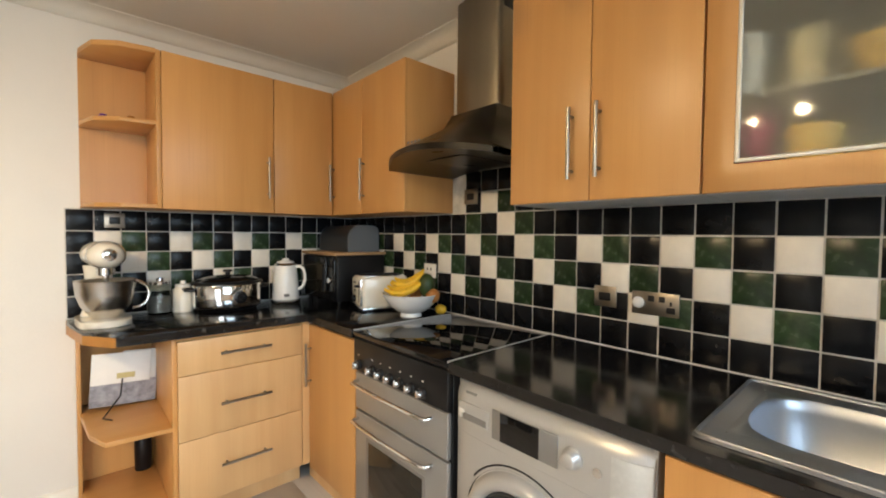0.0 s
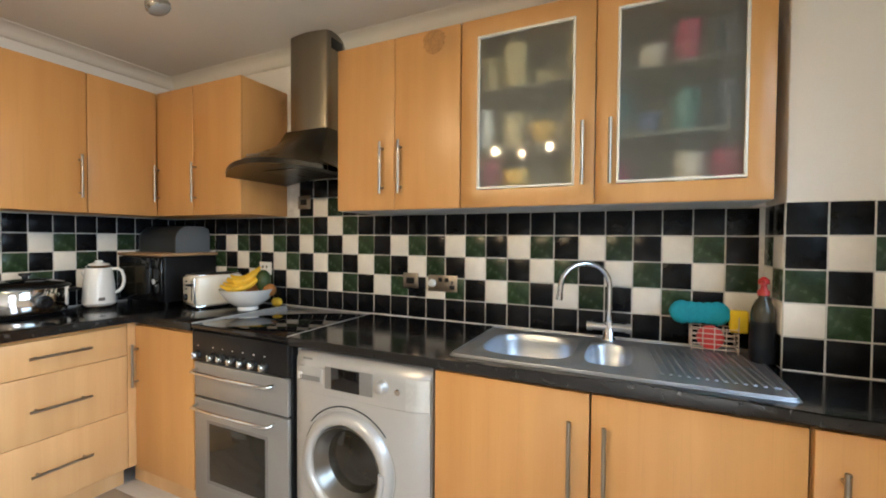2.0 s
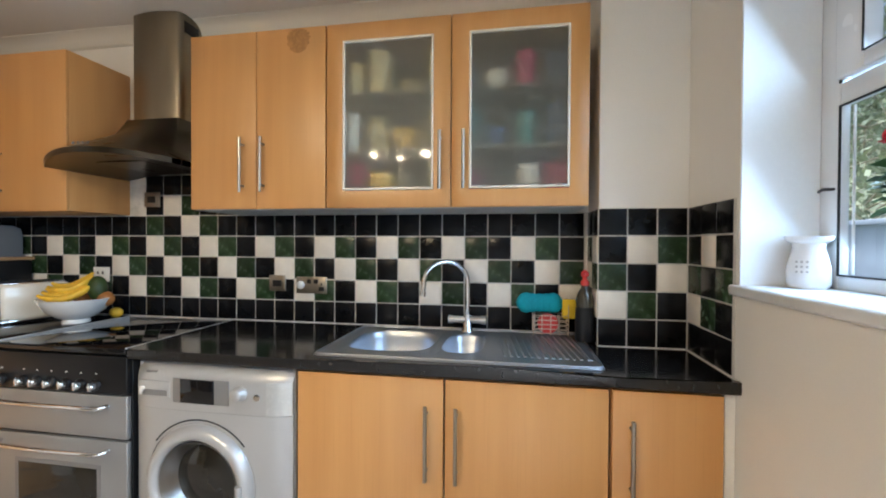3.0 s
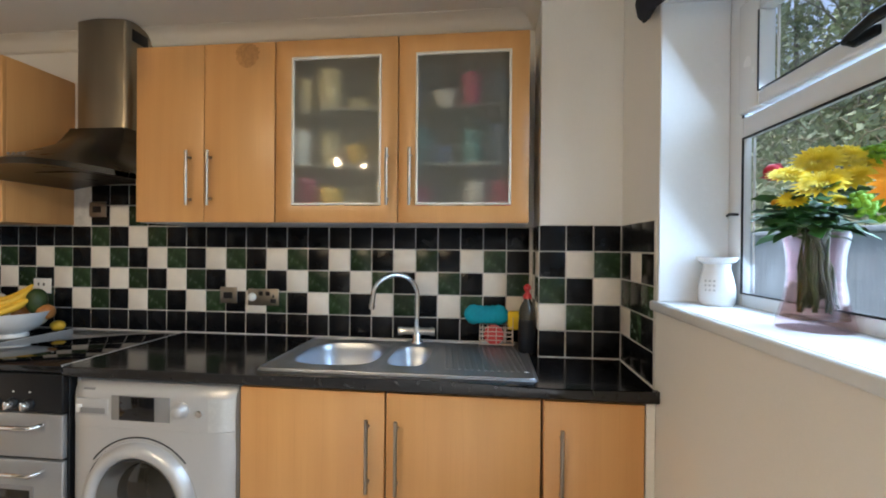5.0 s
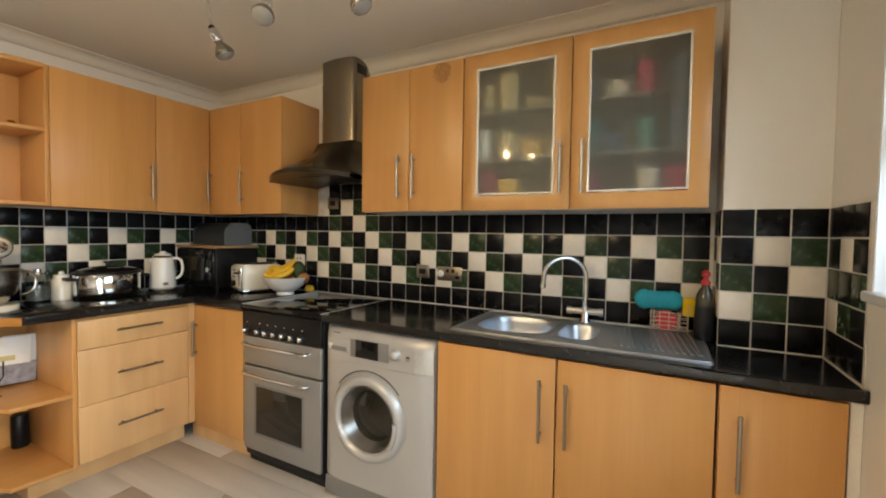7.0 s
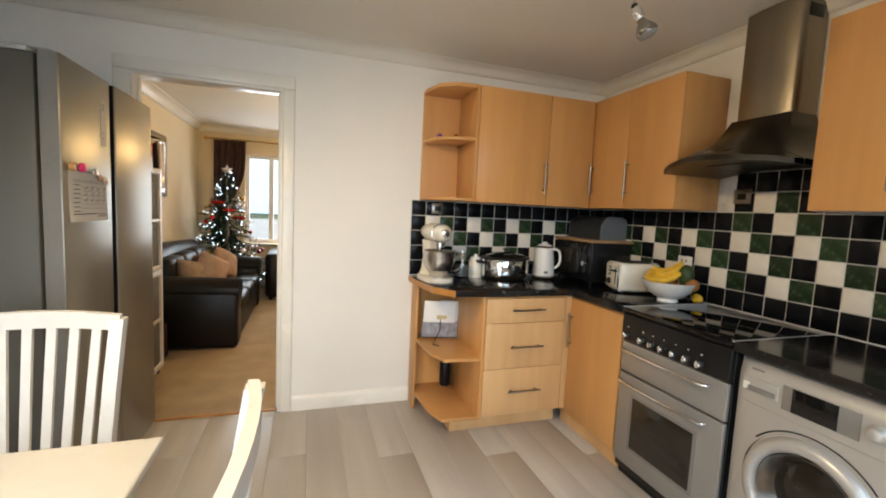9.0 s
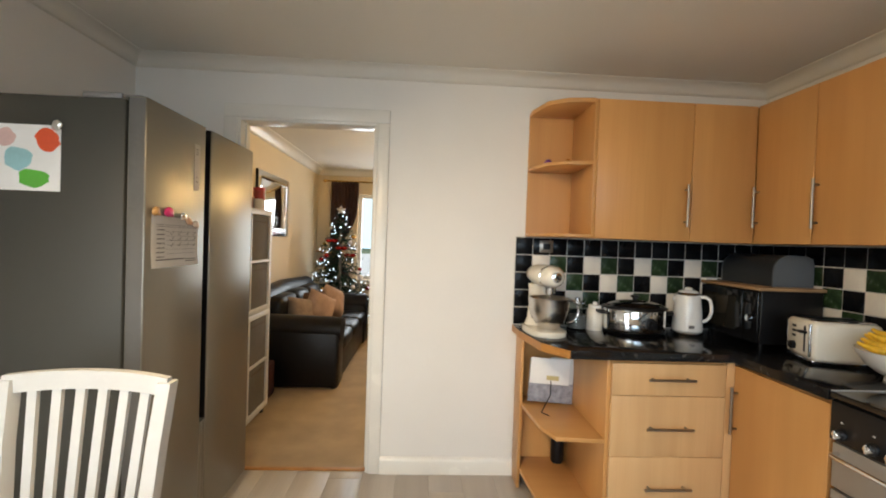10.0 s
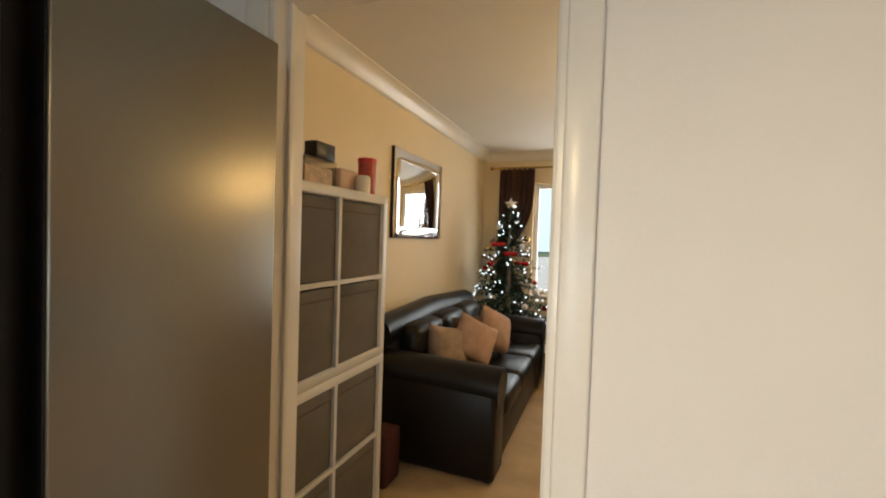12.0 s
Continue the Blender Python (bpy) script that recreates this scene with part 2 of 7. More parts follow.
STAIN = plain("heat_stain", (0.42, 0.2, 0.06), 0.4, vary=0.3, scale=20)
FROST = frosted("frosted_glass")
OFF_BULB = plain("silvered_bulb", (0.3, 0.28, 0.25), 0.15, 0.9, vary=0.1)
BULB = glow("warm_bulb", (1.0, 0.8, 0.5), 3.2)
FAIRY = glow("fairy_light", (0.68, 0.85, 1.0), 3.6)
GRASS = plain("lawn", (0.06, 0.09, 0.03), 0.9, vary=0.4, scale=3, bump=0.5)
SHED = plain("grey_blue_boards", (0.33, 0.37, 0.43), 0.7, vary=0.12, scale=3, stretch=(6, 6, 0.5))
HEDGE = plain("hedge_leaves", (0.34, 0.38, 0.23), 0.8, vary=0.6, scale=2.0, fine=8)
GREY_MELAMINE = plain("grey_melamine", (0.2, 0.21, 0.2), 0.5)
PALE_MELAMINE = plain("pale_grey_melamine", (0.5, 0.53, 0.55), 0.45, vary=0.05)

# ---- mesh helpers ----
PLACE = {}


def thing(name, at, label, category, group="", turn=0.0):
    ob = new(name)
    ob.empty_display_size = 0.1
    ob.matrix_basis = pose(*at, 0, 0, turn)
    PLACE[ob.name] = ob.matrix_basis.copy()
    return tagged(ob, label, category, group)


def finish(name, bm, material, smooth=55):
    me = bpy.data.meshes.new(name)
    bmesh.ops.recalc_face_normals(bm, faces=bm.faces[:])
    bm.to_mesh(me)
    bm.free()
    me.materials.append(material)
    me.set_sharp_from_angle(angle=radians(smooth))
    return me


def part(name, bm, material, parent, label="", local=False, kind=""):
    """One mesh under a thing or part; coordinates are the world's unless local."""
    if not local:
        bm.transform(PLACE[parent.name].inverted())
    ob = new(name, finish(name, bm, material))
    ob.parent = parent
    PLACE[ob.name] = PLACE[parent.name]
    return tagged(ob, label, kind=kind)


def single(name, bm, material, label, category, kind="", group=""):
    ob = new(name, finish(name, bm, material))
    PLACE[ob.name] = Matrix()
    return tagged(ob, label, category, group, kind)


def B(*boxes, bev=0.0):
    """A bmesh of boxes (x0, x1, y0, y1, z0, z1), with bevelled edges."""
    bm = bmesh.new()
    for b in boxes:
        add_box(bm, b, bev)
    return bm


def add_box(bm, b, bev=0.0):
    x0, x1, y0, y1, z0, z1 = b
    v = [bm.verts.new((x, y, z)) for x in (x0, x1) for y in (y0, y1) for z in (z0, z1)]
    fs = [bm.faces.new([v[i] for i in q]) for q in ((0, 1, 3, 2), (4, 6, 7, 5), (0, 4, 5, 1), (2, 3, 7, 6), (0, 2, 6, 4), (1, 5, 7, 3))]
    if bev:
        es = list({e for f in fs for e in f.edges})
        bmesh.ops.bevel(bm, geom=es, offset=bev, segments=2, profile=0.5, affect="EDGES")


def tube(bm, pts, r, seg=10, radii=None, closed=False):
    pts = [Vector(p) for p in pts]
    rings, prev = [], None
    for i, p in enumerate(pts):
        d = (pts[min(i + 1, len(pts) - 1)] - pts[max(i - 1, 0)]).normalized()
        side = prev if prev is not None else (Vector((0, 0, 1)) if abs(d.z) < 0.9 else Vector((1, 0, 0)))
        a = (side - d * side.dot(d)).normalized()
        prev = a
        b = d.cross(a)
        rr = radii[i] if radii else r
        rings.append([bm.verts.new(p + (a * math.cos(k * math.tau / seg) + b * math.sin(k * math.tau / seg)) * rr) for k in range(seg)])
    for r0, r1 in zip(rings, rings[1:]):
        for k in range(seg):
            bm.faces.new((r0[k], r0[(k + 1) % seg], r1[(k + 1) % seg], r1[k])).smooth = True
    bm.faces.new(rings[0][::-1])
    bm.faces.new(rings[-1])
    return bm


def T(pts, r, seg=10, radii=None):
    return tube(bmesh.new(), pts, r, seg, radii)


def lathe(bm, prof, at=(0, 0, 0), seg=28, sx=1.0, sy=1.0, m=None):
    """A body turned about z from (radius, height) pairs; radius 0 closes it."""
    m = m or Matrix.Translation(at)
    rings = []
    for r, z in prof:
        if r < 1e-5:
            rings.append([bm.verts.new(m @ Vector((0, 0, z)))])
        else:
            rings.append([bm.verts.new(m @ Vector((r * sx * math.cos(k * math.tau / seg), r * sy * math.sin(k * math.tau / seg), z))) for k in range(seg)])
    for a, b in zip(rings, rings[1:]):
        for k in range(seg):
            q = [a[k % len(a)], a[(k + 1) % len(a)], b[(k + 1) % len(b)], b[k % len(b)]]
            q = list(dict.fromkeys(q))
            if len(q) > 2:
                bm.faces.new(q).smooth = True
    return bm


def L(prof, at=(0, 0, 0), seg=28, sx=1.0, sy=1.0, m=None):
    return lathe(bmesh.new(), prof, at, seg, sx, sy, m)


def prism(outline, z0, z1, bev=0.0):
    bm = bmesh.new()
    lo = [bm.verts.new((x, y, z0)) for x, y in outline]
    hi = [bm.verts.new((x, y, z1)) for x, y in outline]
    bm.faces.new(lo[::-1])
    bm.faces.new(hi)
    n = len(lo)
    for k in range(n):
        bm.faces.new((lo[k], lo[(k + 1) % n], hi[(k + 1) % n], hi[k]))
    if bev:
        bmesh.ops.bevel(bm, geom=bm.edges[:], offset=bev, segments=2, profile=0.5, affect="EDGES")
    return bm


def extrude_profile(bm, prof, p0, p1, out):
    """A profile of (outwards, up) pairs carried from p0 to p1."""
    p0, p1, out = Vector(p0), Vector(p1), Vector(out)
    a = [bm.verts.new(p0 + out * u + Vector((0, 0, w))) for u, w in prof]
    b = [bm.verts.new(p1 + out * u + Vector((0, 0, w))) for u, w in prof]
    n = len(a)
    for k in range(n):
        bm.faces.new((a[k], a[(k + 1) % n], b[(k + 1) % n], b[k]))
    bm.faces.new(a[::-1])
    bm.faces.new(b)
    return bm


def arc(cx, cy, r, a0, a1, n):
    return [(cx + r * math.cos(radians(a0 + (a1 - a0) * k / n)), cy + r * math.sin(radians(a0 + (a1 - a0) * k / n))) for k in range(n + 1)]


def blob(bm, at, r, sx=1, sy=1, sz=1, rough=0.0, sub=2, turn=None):
    made = bmesh.ops.create_icosphere(bm, subdivisions=sub, radius=r)["verts"]
    for v in made:
        d = 1 + rough * noise.noise(v.co / r * 2.0 + Vector(at) * 9)
        v.co = Vector((v.co.x * sx * d, v.co.y * sy * d, v.co.z * sz * d))
        if turn:
            v.co = turn @ v.co
        v.co += Vector(at)
        for f in v.link_faces:
            f.smooth = True
    return bm


def bar_handle(parent, p0, p1, out, r=0.0063):
    """A bar handle with two feet; out: the way off the door."""
    p0, p1, out = Vector(p0), Vector(p1), Vector(out)
    bm = T([p0, p1], r, 10)
    for k in (0.12, 0.88):
        q = p0.lerp(p1, k)
        tube(bm, [q, q - out], r * 0.8, 8)
    return part("handle", bm, NICKEL, parent, "satin nickel bar handle")

# ---- structure ----
EX, NY, SY, WX, CZ = 1.775, 3.16, -0.505, -1.95, 2.38
DX0, DX1, DZ = -1.385, -0.563, 2.074
OUT = 0.226
wall_north = single("wall_north", B((WX - 0.15, DX0, NY, NY + 0.12, 0, 2.45), (DX1, EX + 0.12, NY, NY + 0.12, 0, 2.45), (DX0, DX1, NY, NY + 0.12, DZ, 2.45)), WALL,
                    "cream painted kitchen wall with a doorway", "wall", "structure")
wall_east = single("wall_east", B((EX, EX + 0.12, SY - OUT, NY, 0, 2.45)), WALL, "cream painted kitchen wall behind the worktop", "wall", "structure")
wall_west = single("wall_west", B((WX - 0.12, WX, SY - OUT, NY, 0, 2.45)), WALL, "plain cream painted kitchen wall", "wall", "structure")
WIN = (-0.10, 1.20, 1.155, 2.09)
PAT = (-1.75, -0.65, 0.06, 2.06)
wall_south = single("wall_south", B((WX - 0.12, PAT[0], SY - OUT, SY, 0, 2.45), (PAT[0], PAT[1], SY - OUT, SY, PAT[3], 2.45), (PAT[0], PAT[1], SY - OUT, SY, 0, PAT[2]),
                                    (PAT[1], WIN[0], SY - OUT, SY, 0, 2.45), (WIN[0], WIN[1], SY - OUT, SY, 0, WIN[2]), (WIN[0], WIN[1], SY - OUT, SY, WIN[3], 2.45),
                                    (WIN[1], EX, SY - OUT, SY, 0, 2.45)), WALL, "cream painted outer wall with deep window reveal", "wall", "structure")
pillar = single("wall_boxing", B((1.545, EX, SY, -0.19, 0, CZ), bev=0.003), WALL, "cream painted boxed-in corner of the kitchen wall", "wall", "structure")
single("ceiling", B((WX - 0.12, EX + 0.12, SY - OUT, NY, CZ, CZ + 0.08)), CEILING, "matt off-white kitchen ceiling", "ceiling", "structure")
floor = single("floor", B((WX - 0.12, EX + 0.12, SY - OUT, NY + 0.03, -0.06, -0.012)), plain("floor_base", (0.12, 0.1, 0.085), 0.7), "grey oak laminate plank floor", "floor", "structure")

# living room shell
LX, LY, LZ = -2.0, 7.5, 2.475
LW = (-1.36, 0.3, 0.72, 2.10)
single("wall_living_west", B((LX - 0.12, LX, NY + 0.12, LY + 0.2, 0, 2.48)), YELLOW_WALL, "pale yellow living room wall", "wall", "structure")
single("wall_living_north", B((LX, LW[0], LY, LY + 0.2, 0, 2.48), (LW[1], 1.6, LY, LY + 0.2, 0, 2.48), (LW[0], LW[1], LY, LY + 0.2, 0, LW[2]), (LW[0], LW[1], LY, LY + 0.2, LW[3], 2.48)),
       YELLOW_WALL, "pale yellow living room window wall", "wall", "structure")
single("wall_living_east", B((1.6, 1.72, NY + 0.12, LY + 0.2, 0, 2.48)), YELLOW_WALL, "pale yellow living room side wall", "wall", "structure")
single("wall_living_south", B((LX, DX0, NY + 0.12, NY + 0.13, 0, 2.48), (DX1, 1.6, NY + 0.12, NY + 0.13, 0, 2.48), (DX0, DX1, NY + 0.12, NY + 0.13, DZ, 2.48)), YELLOW_WALL,
       "pale yellow living room side of the doorway wall", "wall", "structure")
single("ceiling_living", B((LX - 0.12, 1.72, NY + 0.12, LY + 0.2, LZ, LZ + 0.08)), CEILING, "matt white living room ceiling", "ceiling", "structure")
single("floor_carpet", B((LX, 1.6, NY + 0.035, LY, -0.06, 0.002)), CARPET, "tan cut-pile living room carpet", "carpet", "structure")
single("trim_threshold", B((DX0, DX1, NY + 0.02, NY + 0.05, -0.004, 0.006), bev=0.002), OAK_EDGE, "brown threshold strip in the doorway", "trim", "structure")

COVE = [(0, 0), (0, -0.062)] + [(0.012, -0.06)] + [(0.078 - 0.058 * math.cos(radians(a)), -0.066 + 0.06 * math.sin(radians(a))) for a in (10, 30, 50, 70, 88)] + [(0.086, -0.004), (0.086, 0)]
bm = bmesh.new()
extrude_profile(bm, COVE, (WX, NY, CZ), (EX, NY, CZ), (0, -1, 0))
extrude_profile(bm, COVE, (EX, -0.19, CZ), (EX, NY, CZ), (-1, 0, 0))
extrude_profile(bm, COVE, (WX, SY, CZ), (WX, NY, CZ), (1, 0, 0))
extrude_profile(bm, COVE, (WX, SY, CZ), (1.545, SY, CZ), (0, 1, 0))
extrude_profile(bm, COVE, (1.545, SY, CZ), (1.545, -0.19, CZ), (-1, 0, 0))
extrude_profile(bm, COVE, (1.545, -0.19, CZ), (EX, -0.19, CZ), (0, 1, 0))
single("trim_coving", bm, CEILING, "off-white plaster coving round the kitchen ceiling", "coving", "structure")
BIGCOVE = [(u * 1.35, w * 1.55) for u, w in COVE]
bm = bmesh.new()
extrude_profile(bm, BIGCOVE, (LX, NY + 0.13, LZ), (LX, LY, LZ), (1, 0, 0))
extrude_profile(bm, BIGCOVE, (LX, LY, LZ), (1.6, LY, LZ), (0, -1, 0))
single("trim_living_coving", bm, GLOSS_WHITE, "cream plaster coving in the living room", "coving", "structure")
SKIRT = [(0, 0), (0.016, 0), (0.016, 0.075), (0.008, 0.095), (0, 0.1)]
bm = bmesh.new()
extrude_profile(bm, SKIRT, (-0.505, NY, 0), (0.31, NY, 0), (0, -1, 0))
extrude_profile(bm, SKIRT, (WX, SY, 0), (WX, 2.1, 0), (1, 0, 0))
single("baseboard", bm, GLOSS_WHITE, "white gloss skirting board", "skirting", "structure")
bm = bmesh.new()
extrude_profile(bm, SKIRT, (LX, NY + 0.13, 0.002), (LX, LY, 0.002), (1, 0, 0))
extrude_profile(bm, SKIRT, (LX, LY, 0.002), (1.6, LY, 0.002), (0, -1, 0))
single("baseboard_living", bm, GLOSS_WHITE, "white gloss living room skirting board", "skirting", "structure")
# door lining and architrave
bm = B((DX0 - 0.0, DX0 + 0.028, NY - 0.004, NY + 0.125, 0, DZ), (DX1 - 0.028, DX1, NY - 0.004, NY + 0.125, 0, DZ), (DX0 + 0.028, DX1 - 0.028, NY - 0.004, NY + 0.125, DZ - 0.028, DZ), bev=0.002)
for b in ((DX0 - 0.065, DX0 + 0.012, NY - 0.018, NY - 0.001, 0, DZ - 0.012), (DX1 - 0.012, DX1 + 0.058, NY - 0.018, NY - 0.001, 0, DZ - 0.012), (DX0 - 0.065, DX1 + 0.058, NY - 0.0182, NY - 0.001, DZ - 0.012, DZ + 0.065)):
    add_box(bm, b, 0.006)
for b in ((DX0 + 0.028, DX0 + 0.04, NY + 0.05, NY + 0.075, 0, DZ - 0.03), (DX1 - 0.04, DX1 - 0.028, NY + 0.05, NY + 0.075, 0, DZ - 0.03)):
    add_box(bm, b, 0.002)
single("door_frame", bm, GLOSS_WHITE, "cream gloss door lining and architrave with no door", "door frame", "structure")

# kitchen window
WY = -0.715
window = thing("window_1", (0.55, WY, 1.18), "white plastic-framed window with a top-hung light", "window")
window["kind"] = "structure"
x0, x1, z0, z1 = WIN[0], WIN[1], 1.18, WIN[3]
FY0, FY1 = WY - 0.013, WY + 0.012
part("window_frame", B((x0, x0 + 0.07, FY0, FY1, z0, z1), (x1 - 0.07, x1, FY0, FY1, z0, z1), (x0 + 0.07, x1 - 0.07, FY0, FY1, z0, z0 + 0.035),
                       (x0 + 0.07, x1 - 0.07, FY0, FY1, z1 - 0.06, z1), (x0 + 0.07, x1 - 0.07, FY0, FY1, 1.655, 1.712), (0.40, 0.455, FY0, FY1, 1.712, z1 - 0.06), bev=0.004), UPVC, window)
sx0, sx1, sz0, sz1 = 0.462, 1.124, 1.718, 2.022
si, so = 0.088, 0.038   # width of the stile by the wall, height of the lower rail
sash = part("sash", B((sx0, sx0 + 0.055, WY - 0.013, WY + 0.03, sz0, sz1), (sx1 - si, sx1, WY - 0.013, WY + 0.03, sz0, sz1), (sx0 + 0.055, sx1 - si, WY - 0.013, WY + 0.03, sz0, sz0 + so),
                      (sx0 + 0.055, sx1 - si, WY - 0.013, WY + 0.03, sz1 - 0.055, sz1), bev=0.005), UPVC, window, "top-hung opening sash")
part("gasket", B((1.124, 1.130, WY + 0.012, WY + 0.016, 1.712, 2.03), (0.455, 1.13, WY + 0.012, WY + 0.016, 2.022, 2.03), (1.126, 1.131, WY + 0.011, WY + 0.015, 1.215, 1.655),
                 (-0.03, 1.13, WY + 0.011, WY + 0.015, 1.651, 1.656), (-0.03, 1.13, WY + 0.011, WY + 0.015, 1.2145, 1.219)), RUBBER, window)
part("sash_gasket", B((sx0 + 0.053, sx0 + 0.058, WY + 0.0301, WY + 0.032, sz0 + so, sz1 - 0.055), (sx1 - si - 0.003, sx1 - si + 0.002, WY + 0.0301, WY + 0.032, sz0 + so, sz1 - 0.055),
                      (sx0 + 0.058, sx1 - si - 0.003, WY + 0.0301, WY + 0.032, sz0 + so - 0.002, sz0 + so + 0.002)), RUBBER, sash)
for nm, b in (("pane", (-0.03, 1.13, WY - 0.012, WY - 0.008, 1.215, 1.655)), ("pane", (sx0 + 0.055, sx1 - si, WY - 0.012, WY - 0.008, sz0 + so, sz1 - 0.055)), ("pane", (-0.03, 0.40, WY - 0.012, WY - 0.008, 1.712, 2.03))):
    part(nm, B(b), PANE, window).visible_shadow = False
part("spacer", B((1.104, 1.109, WY - 0.0075, WY - 0.003, 1.22, 1.65), (1.012, 1.017, WY - 0.0075, WY - 0.003, 1.757, 1.966)), UPVC, window, "white inner glazing bar")
hb = B((0.69, 0.745, WY + 0.03, WY + 0.042, 1.728, 1.748), bev=0.004)
tube(hb, [(0.735, WY + 0.052, 1.742), (0.67, WY + 0.062, 1.75), (0.6, WY + 0.058, 1.752)], 0.009, 10)
tube(hb, [(0.735, WY + 0.04, 1.738), (0.735, WY + 0.056, 1.742)], 0.011, 10)
part("window_handle", hb, BLACK_PLASTIC, sash, "black window handle")
part("stay", T([(1.19, WY + 0.02, 1.44), (1.16, WY + 0.03, 1.443), (1.13, WY + 0.024, 1.44)], 0.004, 8), BLACK_PLASTIC, window)
sill = B((WIN[0], WIN[1] + 0.004, WY + 0.01, SY, 1.156, 1.18))
add_box(sill, (WIN[0] - 0.04, WIN[1] + 0.03, SY, SY + 0.016, 1.15, 1.1802), 0.007)
single("trim_window_reveal", B((WIN[1] - 0.004, WIN[1] - 0.0005, WY + 0.013, SY - 0.002, 1.181, WIN[3] - 0.0045), (WIN[0] + 0.001, WIN[1] - 0.0005, WY + 0.013, SY - 0.002, WIN[3] - 0.004, WIN[3] - 0.0005)), UPVC, "white painted lining of the window reveal", "reveal", "structure")
single("window_sill", sill, plain("white_sill_paint", (0.72, 0.735, 0.75), 0.5, vary=0.06, scale=5.0), "white gloss window sill with rounded nosing", "sill", "structure")

# patio door, behind the walker
pd = thing("door_1", (-1.2, SY - 0.2, 0.06), "white plastic-framed glazed patio door", "door")
pd["kind"] = "structure"
px0, px1, pz0, pz1 = PAT
py0, py1 = SY - 0.222, SY - 0.16
part("door_frame", B((px0, px0 + 0.07, py0, py1, pz0, pz1), (px1 - 0.07, px1, py0, py1, pz0, pz1), (px0 + 0.07, px1 - 0.07, py0, py1, pz1 - 0.07, pz1), (px0 + 0.07, px1 - 0.07, py0, py1, pz0, pz0 + 0.08), bev=0.004), UPVC, pd)
part("pane", B((px0 + 0.07, px1 - 0.07, py0 + 0.03, py0 + 0.034, pz0 + 0.08, pz1 - 0.07)), PANE, pd).visible_shadow = False

# living room window
lw = thing("window_2", (-0.5, LY + 0.1, LW[2]), "white plastic-framed living room window", "window")
lw["kind"] = "structure"
a0, a1, b0, b1 = LW
part("window_frame", B((a0, a0 + 0.06, LY + 0.07, LY + 0.12, b0, b1), (a1 - 0.06, a1, LY + 0.07, LY + 0.12, b0, b1), (a0 + 0.06, a1 - 0.06, LY + 0.07, LY + 0.12, b0, b0 + 0.06),
                       (a0 + 0.06, a1 - 0.06, LY + 0.07, LY + 0.12, b1 - 0.06, b1), (-1.02, -0.95, LY + 0.07, LY + 0.12, b0 + 0.06, b1 - 0.06), (-0.2, -0.13, LY + 0.07, LY + 0.12, b0 + 0.06, b1 - 0.06), bev=0.004), UPVC, lw)
part("pane", B((a0 + 0.06, a1 - 0.06, LY + 0.09, LY + 0.094, b0 + 0.06, b1 - 0.06)), PANE, lw).visible_shadow = False
part("window_sill", B((a0 - 0.03, a1 + 0.03, LY - 0.04, LY + 0.07, b0 - 0.03, b0 - 0.001), bev=0.008), GLOSS_WHITE, lw)

# ---- kitchen units ----
UZ0, UZ1 = 1.435, 2.157
FX = 1.45           # front of the wall units on the east wall
UY = 2.825          # front of the wall units on the north wall
GB = 0.018          # door thickness


def plank_door(parent, b, out, h0, h1, name="door"):
    d = part(name, B(b, bev=0.0025), BEECH, parent)
    if h0:
        bar_handle(d, h0, h1, out)
    return d


def slab(xs, ys, skip, z0, z1):
    """One slab of a grid of cells, without those in skip."""
    bm = bmesh.new()
    V = {(i, j, k): bm.verts.new((x, y, z)) for i, x in enumerate(xs) for j, y in enumerate(ys) for k, z in enumerate((z0, z1))}
    full = {(i, j) for i in range(len(xs) - 1) for j in range(len(ys) - 1)} - set(skip)
    for i, j in full:
        for k in (0, 1):
            bm.faces.new((V[i, j, k], V[i + 1, j, k], V[i + 1, j + 1, k], V[i, j + 1, k]))
        for di, dj, a, b in ((-1, 0, (i, j), (i, j + 1)), (1, 0, (i + 1, j), (i + 1, j + 1)), (0, -1, (i, j), (i + 1, j)), (0, 1, (i, j + 1), (i + 1, j + 1))):
            if (i + di, j + dj) not in full:
                bm.faces.new((V[(*a, 0)], V[(*b, 0)], V[(*b, 1)], V[(*a, 1)]))
    bmesh.ops.delete(bm, geom=[v for v in bm.verts if not v.link_faces], context="VERTS")
    return bm


def ring_frame(axis, d0, d1, a0, a1, z0, z1, w):
    """One flat frame of border w round an opening; axis: the way that it faces."""
    bm = slab((a0, a0 + w, a1 - w, a1), (z0, z0 + w, z1 - w, z1), {(1, 1)}, d0, d1)
    for v in bm.verts:
        a, z, d = v.co
        v.co = (d, a, z) if axis == "x" else (a, d, z)
    bmesh.ops.recalc_face_normals(bm, faces=bm.faces[:])
    keep = [e for e in bm.edges if len(e.link_faces) == 2 and e.calc_face_angle() > 1.0]
    bmesh.ops.bevel(bm, geom=keep, offset=min(0.002, abs(d1 - d0) * 0.3, w * 0.3), segments=1, affect="EDGES")
    return bm


